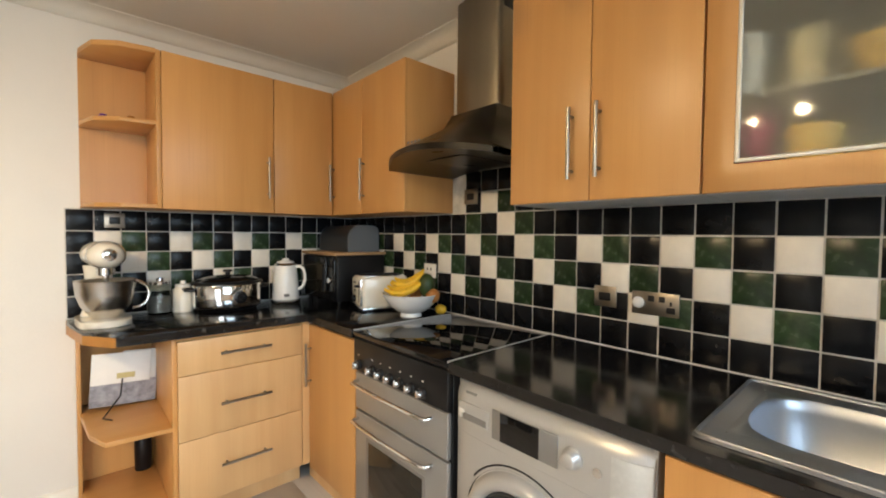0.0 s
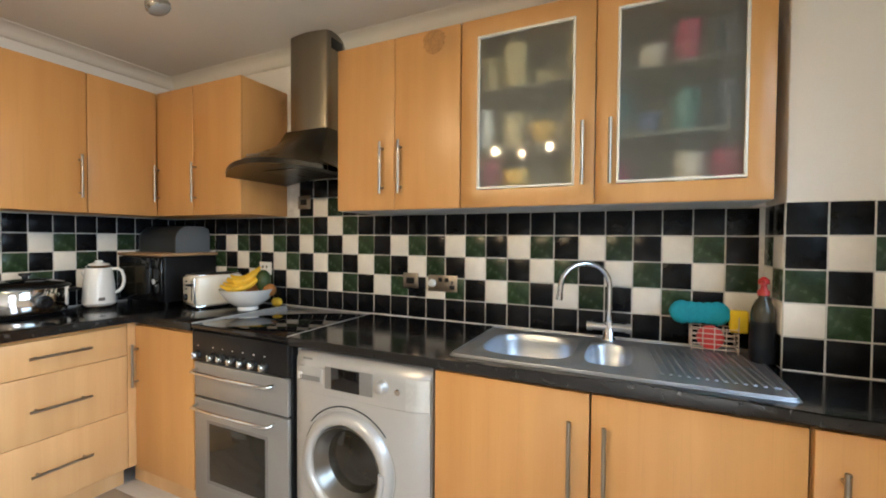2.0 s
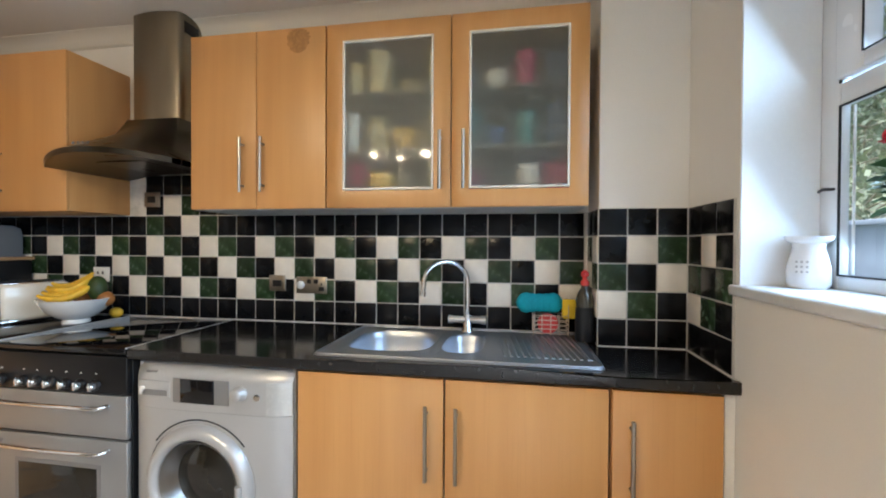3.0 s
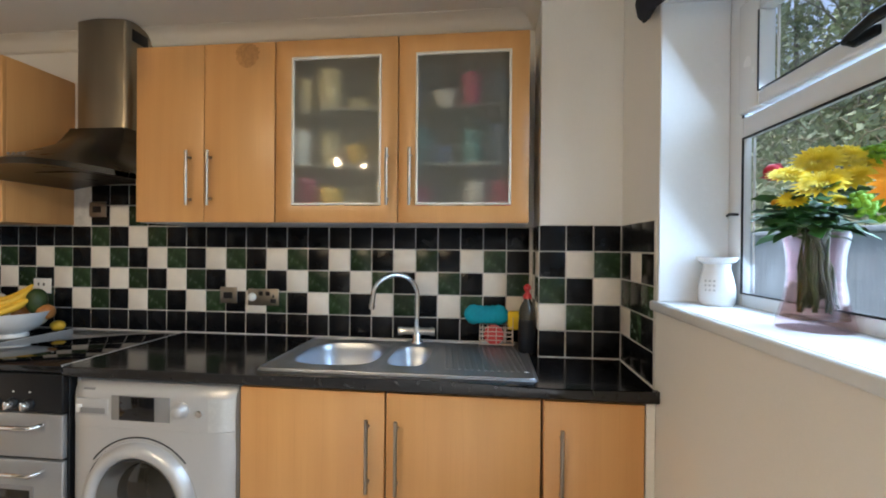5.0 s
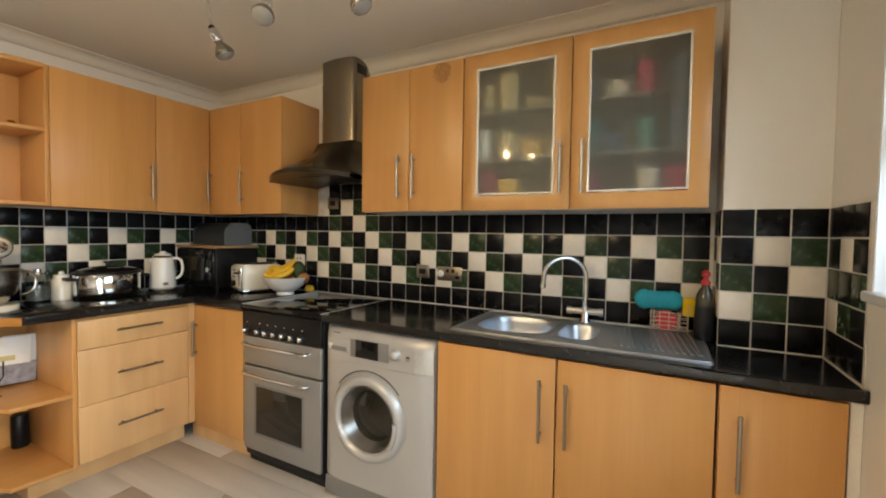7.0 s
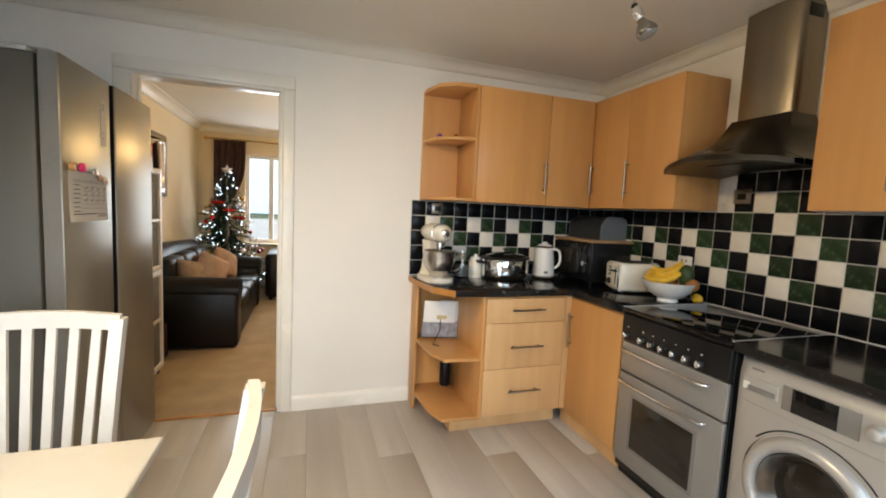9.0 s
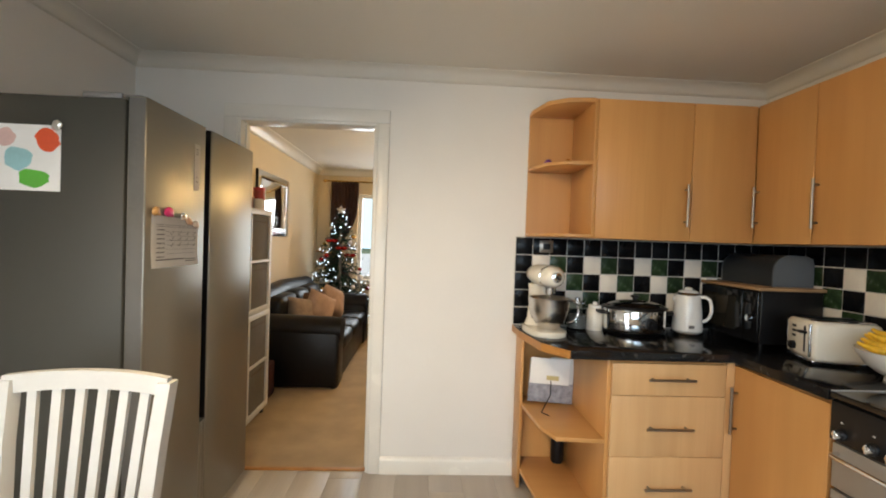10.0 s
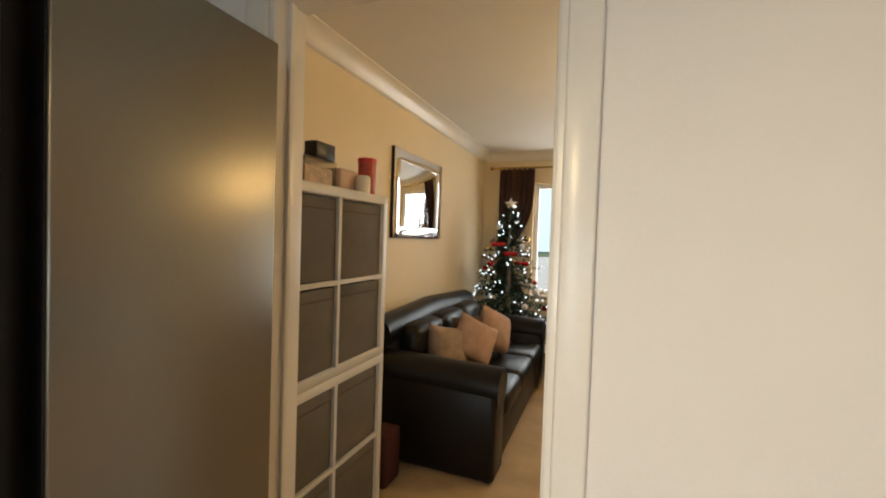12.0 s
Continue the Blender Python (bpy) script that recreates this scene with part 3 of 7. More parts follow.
def wall_unit_east(y0, y1, label):
    u = thing("wall_cabinet", ((FX + EX) / 2, (y0 + y1) / 2, UZ0), label, "cabinet", "wall cabinets")
    x = FX + GB + 0.002
    part("body", ring_frame("x", x, EX - 0.002, y0, y1, UZ0, UZ1, 0.018), BEECH, u)
    part("back_panel", B((EX - 0.008, EX - 0.002, y0 + 0.018, y1 - 0.018, UZ0 + 0.018, UZ1 - 0.018)), GREY_MELAMINE, u)
    part("underside", B((x + 0.001, EX - 0.004, y0 + 0.001, y1 - 0.001, UZ0 - 0.0035, UZ0 - 0.0005)), PALE_MELAMINE, u, "pale grey melamine underside")
    return u


solid = wall_unit_east(0.866, 1.473, "beech two-door wall cabinet beside the hood")
for ya, yb, hy in ((1.171, 1.472, 1.228), (0.868, 1.168, 1.137)):
    plank_door(solid, (FX, FX + GB, ya, yb, UZ0 - 0.002, UZ1), (-0.028, 0, 0), (FX - 0.028, hy, 1.50), (FX - 0.028, hy, 1.722))
bm = bmesh.new()
pts = [(0.985 + 0.05 * math.cos(k * math.tau / 30) * (1 + 0.12 * math.sin(3 * k)), 2.118 + (0.036 if math.sin(k * math.tau / 30) > 0 else 0.062) * math.sin(k * math.tau / 30)) for k in range(30)]
bm.faces.new([bm.verts.new((FX - 0.0004, y, min(z, 2.1545))) for y, z in pts])
part("stain", bm, STAIN, solid, "brown heat stain on the door")
glazed = wall_unit_east(-0.137, 0.863, "beech wall cabinet with two frosted glass doors, full of crockery")
part("shelf", B((FX + 0.03, EX - 0.01, -0.117, 0.843, 1.66, 1.671)), GREY_MELAMINE, glazed)
part("shelf", B((FX + 0.03, EX - 0.01, -0.117, 0.843, 1.885, 1.896)), GREY_MELAMINE, glazed)
for ya, yb, hy in ((0.365, 0.862, 0.403), (-0.137, 0.361, 0.314)):
    f = 0.066
    d = part("door", ring_frame("x", FX, FX + GB, ya, yb, UZ0 - 0.002, UZ1, f), BEECH, glazed, "beech framed door")
    g0, g1, k0, k1 = ya + f, yb - f, UZ0 + f + 0.004, UZ1 - f - 0.004
    part("glazing_bead", ring_frame("x", FX - 0.003, FX + 0.012, g0, g1, k0 - 0.003, k1 + 0.003, 0.009), CREAM_ENAMEL, d, "white glazing bead")
    part("pane", B((FX + 0.004, FX + 0.008, g0 + 0.008, g1 - 0.008, k0 + 0.008, k1 - 0.008)), FROST, d, "frosted glass pane").visible_shadow = False
    bar_handle(d, (FX - 0.028, hy, 1.50), (FX - 0.028, hy, 1.718), (-0.028, 0, 0))

corner_u = thing("wall_cabinet", (1.6, 2.5, UZ0), "beech two-door corner wall cabinet beside the hood", "cabinet", "wall cabinets")
part("body", B((FX + GB + 0.002, EX - 0.002, 2.11, 2.80, UZ0, UZ1), (FX + GB + 0.002, EX - 0.002, 2.80, NY - 0.002, UZ0, UZ1), bev=0.001), BEECH, corner_u)
plank_door(corner_u, (FX + 0.004, FX + GB + 0.004, 2.111, 2.494, UZ0 - 0.002, UZ1), (-0.028, 0, 0), (FX - 0.024, 2.47, 1.503), (FX - 0.024, 2.47, 1.727))
plank_door(corner_u, (FX + 0.004, FX + GB + 0.004, 2.498, 2.822, UZ0 - 0.002, UZ1), (-0.028, 0, 0), (FX - 0.024, 2.80, 1.515), (FX - 0.024, 2.80, 1.73))
nwu = thing("wall_cabinet", (1.0, 3.0, UZ0), "beech two-door wall cabinet above the worktop", "cabinet", "wall cabinets")
part("body", B((0.597, FX, UY + GB + 0.002, NY - 0.002, UZ0, UZ1), bev=0.001), BEECH, nwu)
plank_door(nwu, (0.598, 1.106, UY, UY + GB, UZ0 - 0.002, UZ1), (0, -0.028, 0), (1.074, UY - 0.028, 1.508), (1.074, UY - 0.028, 1.728))
plank_door(nwu, (1.11, 1.453, UY, UY + GB, UZ0 - 0.002, UZ1), (0, -0.028, 0), None, None)


def end_shelf_outline(x0, x1, y_back, y_mid, y_front, cut):
    return [(x1, y_back), (x0, y_back), (x0, y_mid), (x0 + cut * 0.32, y_front + (y_mid - y_front) * 0.36), (x0 + cut, y_front + 0.02), (x1, y_front)]


us = thing("open_end_shelf", (0.45, 3.0, UZ0), "beech open corner shelf unit at the end of the wall cabinets", "shelf")
ol = end_shelf_outline(0.316, 0.594, NY - 0.01, 3.08, UY + 0.004, 0.13)
part("back_panel", B((0.316, 0.578, NY - 0.014, NY - 0.002, UZ0, UZ1)), BEECH, us)
part("side_panel", B((0.578, 0.596, UY + 0.004, NY - 0.002, UZ0, UZ1), bev=0.001), BEECH, us)
inner = [(min(x, 0.578), min(y, NY - 0.014)) for x, y in ol]
for z in (UZ0, 1.815, UZ1 - 0.018):
    part("shelf", prism(inner, z, z + 0.018, 0.002), BEECH_H, us)
part("cornice", prism([(x, y) for x, y in inner], UZ1, UZ1 + 0.004), BEECH_H, us)

# base units
BX, BY, WT = 1.19, 2.574, 0.91
ds = thing("drawer_unit", (0.88, 2.87, 0), "beech three-drawer base unit", "drawer unit")
part("body", B((0.606, 1.165, BY + GB + 0.001, NY - 0.002, 0.12, 0.868)), BEECH, ds)
part("plinth", B((0.44, 1.18, 2.672, 2.69, 0, 0.118), (0.44, 0.458, 2.69, NY - 0.02, 0, 0.118)), BEECH_PALE, ds, "pale beech plinth")
for za, zb, hz in ((0.7045, 0.855, 0.785), (0.4165, 0.702, 0.556), (0.122, 0.4145, 0.275)):
    d = part("drawer_front", B((0.606, 1.152, BY, BY + GB, za, zb), bev=0.0025), BEECH_PALE, ds)
    bar_handle(d, (0.768, BY - 0.028, hz), (0.99, BY - 0.028, hz), (0, -0.028, 0))
part("filler", B((1.155, BX + 0.004, BY + 0.002, BY + 0.03, 0.12, 0.868)), BEECH_PALE, ds)

es = thing("open_end_shelf", (0.45, 2.9, 0), "beech open corner base shelf at the end of the worktop", "shelf")
ob_ = end_shelf_outline(0.298, 0.605, NY - 0.01, 2.98, BY + 0.012, 0.066)
part("back_panel", B((0.303, 0.587, NY - 0.022, NY - 0.002, 0.1, 0.868)), BEECH, es)
part("side_panel", B((0.587, 0.605, BY + 0.012, NY - 0.002, 0.1, 0.868), bev=0.001), BEECH, es)
inner = [(min(x, 0.587), min(y, NY - 0.022)) for x, y in ob_]
for z in (0.1, 0.47):
    part("shelf", prism(inner, z, z + 0.02, 0.002), BEECH_H, es)
part("end_panel", B((0.287, 0.303, 3.02, NY - 0.002, 0.0, 0.868), bev=0.001), BEECH, es)

cu = thing("base_cabinet", (1.48, 2.36, 0), "beech single-door corner base cabinet beside the cooker", "cabinet", "base cabinets")
part("body", B((BX + GB + 0.001, EX - 0.002, 2.112, 2.57, 0.1, 0.868)), BEECH, cu)
part("plinth", B((1.235, 1.253, 2.112, 2.67, 0, 0.098)), BEECH_PALE, cu)
plank_door(cu, (BX, BX + GB, 2.114, 2.572, 0.105, 0.855), (-0.028, 0, 0), (BX - 0.028, 2.548, 0.54), (BX - 0.028, 2.548, 0.76))

for ya, yb, hs, lab in ((-0.158, 0.845, ((0.344, 0.842, 0.397), (-0.156, 0.338, 0.301)), "beech two-door base cabinet under the sink"), (-0.470, -0.164, ((-0.468, -0.166, -0.218),), "beech narrow single-door base cabinet")):
    c = thing("base_cabinet", (1.48, (ya + yb) / 2, 0), lab, "cabinet", "base cabinets")
    part("body", B((BX + GB + 0.001, EX - 0.002, ya, ya + 0.018, 0.1, 0.868), (BX + GB + 0.001, EX - 0.002, yb - 0.018, yb, 0.1, 0.868), (BX + GB + 0.001, EX - 0.002, ya + 0.018, yb - 0.018, 0.1, 0.118)), BEECH, c)
    part("plinth", B((1.235, 1.253, ya, yb, 0, 0.098)), BEECH_PALE, c)
    for d0, d1, hy in hs:
        plank_door(c, (BX, BX + GB, d0, d1, 0.105, 0.862), (-0.028, 0, 0), (BX - 0.028, hy, 0.545), (BX - 0.028, hy, 0.782))
single("trim_end_panel", B((1.205, 1.545, SY + 0.002, SY + 0.03, 0, 0.868)), GLOSS_WHITE, "cream filler panel between base cabinet and wall", "panel", "structure")

# worktops
SINK_CUT = (1.265, 1.655, 0.205, 0.765)


bm = slab((1.172, 1.265, 1.533, 1.655, EX - 0.012), (SY + 0.002, -0.188, 0.205, 0.765, 1.494), {(1, 2), (2, 2), (2, 0), (3, 0)}, 0.872, WT)
nose = [e for e in bm.edges if all(abs(v.co.x - 1.172) < 1e-6 for v in e.verts) and abs(e.verts[0].co.z - e.verts[1].co.z) < 1e-6]
bmesh.ops.bevel(bm, geom=nose, offset=0.007, segments=3, profile=0.5, affect="EDGES")
worktop_a = thing("worktop", (1.46, 0.5, 0.872), "glossy black speckled laminate worktop round the sink", "worktop")
part("slab", bm, WORKTOP, worktop_a)
part("joint_strip", B((1.178, EX - 0.014, 1.4942, 1.4985, 0.875, WT + 0.0005)), CHROME, worktop_a, "thin metal joint strip")
ol = [(0.60, NY - 0.012), (0.258, NY - 0.012), (0.258, 2.98), (0.305, 2.70), (0.40, 2.562), (0.60, 2.555), (1.172, 2.555), (1.172, 2.107), (EX - 0.012, 2.107), (EX - 0.012, NY - 0.012)]
wtb = thing("worktop", (1.0, 2.9, 0.872), "glossy black speckled L-shaped laminate worktop with a worn wooden end", "worktop")
part("slab", prism(ol, 0.872, WT, 0.002), WORKTOP, wtb)
bm = bmesh.new()
pts = [(0.256, NY - 0.012), (0.256, 2.98), (0.303, 2.70), (0.398, 2.561)]
for (xa, ya), (xb, yb) in zip(pts, pts[1:]):
    d = Vector((xb - xa, yb - ya, 0)).normalized()
    nrm = Vector((d.y, -d.x, 0)) * 0.006
    v = [bm.verts.new((xa + o.x, ya + o.y, z)) for z in (0.871, WT - 0.001) for o in (Vector(), -nrm)] + [bm.verts.new((xb + o.x, yb + o.y, z)) for z in (0.871, WT - 0.001) for o in (Vector(), -nrm)]
    for q in ((0, 1, 3, 2), (4, 5, 7, 6), (0, 4, 6, 2), (1, 5, 7, 3), (0, 1, 5, 4), (2, 3, 7, 6)):
        bm.faces.new([v[i] for i in q])
part("edge_strip", bm, OAK_EDGE, wtb, "worn brown wooden edge strip")
single("trim_seal", B((1.76, 1.7635, -0.186, 1.494, WT, WT + 0.0025), (0.26, 1.76, NY - 0.016, NY - 0.0125, WT, WT + 0.0025), (1.534, 1.5395, -0.49, -0.19, WT, WT + 0.0025), (1.19, 1.53, SY + 0.004, SY + 0.011, WT, WT + 0.0025)), MATT_WHITE, "pale sealant bead along the worktop", "trim", "structure")

# ---- cooker ----
ck = thing("cooker", (1.46, 1.80, 0), "free-standing silver and black cooker with two ovens", "cooker")
cy0, cy1, cx = 1.503, 2.102, 1.185
part("body", B((cx + 0.02, EX - 0.015, cy0, cy1, 0.04, 0.885), bev=0.003), BLACK_PLASTIC, ck)
part("plinth", B((cx + 0.04, cx + 0.06, cy0 + 0.01, cy1 - 0.01, 0.0, 0.06)), BLACK_PLASTIC, ck)
part("hob", B((cx - 0.012, EX - 0.015, cy0 - 0.001, cy1 + 0.001, 0.886, 0.908), bev=0.004), BLACK_GLASS, ck, "glossy black ceramic hob")
for ty in (cy0 - 0.0005, cy1 - 0.0035):
    part("edge_trim", B((cx - 0.008, EX - 0.02, ty, ty + 0.004, 0.900, 0.9105)), plain("pale_aluminium", (0.7, 0.69, 0.67), 0.5, 0.3, vary=0.05), ck, "thin bright edge trim")
panel = part("control_panel", B((cx - 0.006, cx + 0.02, cy0, cy1, 0.738, 0.876), bev=0.004), BLACK_PLASTIC, ck, "black control panel")
for off in (0.042, 0.145, 0.208, 0.272, 0.338, 0.404, 0.470):
    ky = cy1 - off
    m = pose(cx - 0.006, ky, 0.768, 0, -90, 0)
    knob = part("knob", L([(0.0, 0), (0.021, 0), (0.0205, 0.007), (0.015, 0.011), (0.0, 0.011)], m=m, seg=20), BLACK_PLASTIC, panel, "black knob skirt")
    grip = L([(0.0, 0.010), (0.0125, 0.011), (0.0115, 0.026), (0.009, 0.029), (0, 0.029)], m=m, seg=20)
    add_box(grip, (cx - 0.037, cx - 0.018, ky - 0.004, ky + 0.004, 0.753, 0.783), 0.002)
    part("grip", grip, CHROME, knob, "chrome knob grip")
    part("mark", B((cx - 0.0068, cx - 0.006, ky - 0.004, ky + 0.004, 0.808, 0.812)), MATT_WHITE, panel)
gd = part("grill_door", B((cx, cx + 0.02, cy0 + 0.006, cy1 - 0.006, 0.572, 0.73), bev=0.004), COOKER_SILVER, ck, "silver grill door")
od = part("oven_door", B((cx, cx + 0.02, cy0 + 0.006, cy1 - 0.006, 0.085, 0.562), bev=0.004), COOKER_SILVER, ck, "silver oven door with dark glass")
part("oven_window", B((cx - 0.003, cx + 0.004, 1.637, 1.992, 0.19, 0.455), bev=0.003), DARK_GLASS, od)
part("window_rim", B((cx - 0.002, cx + 0.002, 1.622, 1.637, 0.175, 0.47), (cx - 0.002, cx + 0.002, 1.992, 2.007, 0.175, 0.47), (cx - 0.002, cx + 0.002, 1.637, 1.992, 0.455, 0.47), (cx - 0.002, cx + 0.002, 1.637, 1.992, 0.175, 0.19)), GREY_PAINT, od)
for d, hz in ((gd, 0.695), (od, 0.53)):
    ha, hb_ = cy1 - 0.028, cy0 + 0.078
    pts = [(cx, ha, hz), (cx - 0.03, ha - 0.004, hz)] + [(cx - 0.04 - 0.006 * math.sin(k * math.pi / 8), ha - 0.016 - k * (ha - hb_ - 0.032) / 8, hz) for k in range(9)] + [(cx - 0.03, hb_ + 0.004, hz), (cx, hb_, hz)]
    part("handle", T(pts, 0.008, 12), CHROME, d, "bowed chrome bar handle")

# ---- washing machine ----
wm = thing("washing_machine", (1.45, 1.175, 0), "silver front-loading washing machine under the worktop", "washing machine")
wy0, wy1, wx = 0.866, 1.488, 1.185
part("body", B((wx + 0.05, EX - 0.06, wy0, wy1, 0.02, 0.862), bev=0.006), SILVER_PAINT, wm)


def bow(y):
    """How far the bowed front falls back towards its ends."""
    return 0.03 * abs((y - (wy0 + wy1) / 2) / ((wy1 - wy0) / 2)) ** 7


def bowed(ys, zs, skip, x0, x1, top=None):
    """A front sheet over ys and zs that follows the bow; its head rolls back above top."""
    bm = slab(ys, zs, skip, x0, x1)
    for v in bm.verts:
        y, z, x = v.co
        roll = 0.03 * max(0.0, (z - top) / (0.858 - top)) ** 2.5 if top else 0.0
        v.co = (x + bow(y) + roll, y, z)
    for f in bm.faces:
        f.smooth = True
    return bm


for sy_ in (wy0, wy1 - 0.01):
    part("side_skin", B((wx + 0.036, wx + 0.05, sy_, sy_ + 0.01, 0.02, 0.855)), SILVER_PAINT, wm)
part("kick_panel", B((wx + 0.004, wx + 0.02, wy0 + 0.01, wy1 - 0.01, 0.012, 0.10), bev=0.003), GREY_PAINT, wm)
for fx, fy in ((wx + 0.07, wy0 + 0.06), (wx + 0.07, wy1 - 0.06), (1.62, wy0 + 0.06), (1.62, wy1 - 0.06)):
    part("foot", L([(0, 0), (0.022, 0), (0.018, 0.022), (0, 0.022)], (fx, fy, 0), 14), BLACK_PLASTIC, wm)
WYS = [wy0 + 0.003 + (wy1 - wy0 - 0.006) * (0.5 - 0.5 * math.cos(k * math.pi / 20)) for k in range(21)]
fascia = part("fascia", bowed(WYS, [0.7007, 0.75, 0.79, 0.806, 0.818, 0.828, 0.838, 0.846, 0.853, 0.858], set(), wx - 0.004, wx + 0.02, 0.79), SILVER_PAINT, wm, "silver control fascia")
PY, PZ = 1.206, 0.447
cells = sorted([y for y in WYS if abs(y - PY) > 0.16] + [PY - 0.147, PY + 0.147])
gap = cells.index(PY - 0.147)
part("front_panel", bowed(cells, [0.104, PZ - 0.147, PZ + 0.147, 0.6993], {(gap, 1)}, wx - 0.003, wx + 0.012), SILVER_PAINT, wm)
part("display_surround", B((wx - 0.0075, wx - 0.003, 1.092, 1.312, 0.728, 0.815), bev=0.002), GREY_PAINT, fascia)
part("display", B((wx - 0.0095, wx - 0.007, 1.148, 1.28, 0.73, 0.813), bev=0.001), BLACK_GLASS, fascia, "dark display")
part("drawer_grip", B((wx - 0.006, wx + 0.002, 1.325, 1.452, 0.742, 0.80), bev=0.003), SILVER_PAINT, fascia, "detergent drawer")
part("grip_recess", B((wx - 0.0085, wx - 0.0065, 1.335, 1.435, 0.748, 0.768), bev=0.001), GREY_PAINT, fascia)
part("grip_light", B((wx - 0.0085, wx + 0.003, 1.425, 1.45, 0.748, 0.778), bev=0.003), MATT_WHITE, fascia)
part("badge", B((wx + 0.0045, wx + 0.0085, 1.385, 1.43, 0.826, 0.833)), GREY_PAINT, fascia)
part("end_cap", bowed([wy0 + 0.004 + 0.0105 * k for k in range(9)], [0.7025, 0.75, 0.79, 0.815], set(), wx - 0.0062, wx - 0.003, 0.79), plain("pale_silver", (0.6, 0.6, 0.58), 0.3, 0.4), fascia)
dial = part("dial", L([(0, 0), (0.027, 0), (0.027, 0.006), (0.022, 0.009), (0.02, 0.026), (0.016, 0.03), (0, 0.03)], m=pose(wx - 0.004, 1.05, 0.775, 0, -90, 0), seg=28), SILVER_PAINT, fascia, "silver programme dial")
part("button", L([(0, 0), (0.012, 0), (0.012, 0.005), (0, 0.006)], m=pose(wx - 0.004, 0.985, 0.765, 0, -90, 0), seg=18), CHROME, fascia)
m = pose(wx, PY, PZ, 0, -90, 0)
ring = L([(0.152, -0.002), (0.156, 0.012), (0.165, 0.03), (0.18, 0.034), (0.198, 0.026), (0.207, 0.006), (0.209, -0.002)], m=m, seg=48)
wd = part("porthole_door", ring, SILVER_PAINT, wm, "round silver porthole door")
# ring is widened into a cone in place of the glass's pale reflection
part("inner_ring", L([(0.12, -0.036), (0.132, -0.018), (0.144, 0.012), (0.151, 0.02), (0.156, 0.012), (0.152, -0.002)], m=m, seg=48), STEEL_DARK, wd, "steel inner ring widened to stand for the pale reflection")
part("door_glass", L([(0, -0.01), (0.04, -0.013), (0.08, -0.02), (0.105, -0.028), (0.124, -0.035)], m=m, seg=40), DARK_GLASS, wd, "dark bowl glass")
part("gasket", L([(0.209, -0.003), (0.213, 0.003), (0.217, -0.003)], m=m, seg=48), RUBBER, wm)
part("shadow_gap", T([(wx - 0.003, PY + 0.224 * math.cos(radians(a)), PZ + 0.224 * math.sin(radians(a))) for a in range(38, 146, 6)], 0.0028, 8), RUBBER, wm, "dark arched joint over the door")
lip = bmesh.new()
tube(lip, [(wx - 0.034, PY - 0.172 * math.cos(radians(a)), PZ + 0.172 * math.sin(radians(a))) for a in range(-32, 12, 4)], 0.012, 10)
part("door_grip", lip, SILVER_PAINT, wd)

# ---- extractor hood ----
hd = thing("cooker_hood", (1.5, 1.80, 1.62), "dark steel chimney cooker hood with a curved canopy", "cooker hood")
bm = bmesh.new()
NU, NV = 24, 10
hy, hw = 1.795, 0.312
rows = []
for j in range(NV + 1):
    v = j / NV
    row = []
    for i in range(NU + 1):
        u = -1 + 2 * i / NU
        lipx = 1.245 + 0.115 * u * u
        neckx = 1.60
        x = lipx + (neckx - lipx) * v
        y = hy + u * (hw + (0.137 - hw) * v) + 0.012 * v
        z = 1.665 - 0.03 * u * u + (1.875 - 1.665 + 0.03 * u * u) * (0.35 * v + 0.65 * v * v * v) + 0.035 * (1 - u * u) * math.sin(v * math.pi)
        row.append(bm.verts.new((x, y, z)))
    rows.append(row)
for a, b in zip(rows, rows[1:]):
    for i in range(NU):
        bm.faces.new((a[i], a[i + 1], b[i + 1], b[i]))
for i in (0, NU):   # side walls back to the wall
    back = [bm.verts.new((EX - 0.012, r[i].co.y, r[i].co.z)) for r in rows]
    for k in range(NV):
        bm.faces.new((rows[k][i], rows[k + 1][i], back[k + 1], back[k]))
low = [bm.verts.new((v.co.x + 0.004, v.co.y, v.co.z - 0.022)) for v in rows[0]]
for i in range(NU):
    bm.faces.new((rows[0][i], low[i], low[i + 1], rows[0][i + 1]))
lb = [bm.verts.new((EX - 0.012, v.co.y, v.co.z)) for v in low]
for i in range(NU):
    bm.faces.new((low[i], lb[i], lb[i + 1], low[i + 1]))
bmesh.ops.remove_doubles(bm, verts=bm.verts, dist=1e-5)
for f in bm.faces:
    f.smooth = True
canopy = part("canopy", bm, HOOD_STEEL, hd, "curved dark steel canopy")
flue = [(EX - 0.012, 1.672)] + arc(1.65, 1.707, 0.035, 270, 200, 6) + [(1.606, 1.76), (1.603, 1.8085), (1.606, 1.857)] + arc(1.65, 1.91, 0.035, 160, 90, 6) + [(EX - 0.012, 1.945)]
part("chimney", prism(flue, 1.86, 2.378), CHIMNEY_LIT_STEEL, hd, "brushed steel chimney")
part("vent", B((1.64, 1.73, 1.6695, 1.6715, 2.29, 2.345), bev=0.0004), BLACK_PLASTIC, hd)
part("filter", B((1.42, 1.72, 1.68, 1.91, 1.637, 1.643)), HOOD_STEEL, hd)
for k in range(4):
    part("button", L([(0, 0), (0.006, 0), (0.006, 0.003), (0, 0.003)], m=pose(1.262, 1.83 - k * 0.022, 1.681, 0, -68, 0), seg=12), GREY_PAINT, canopy)

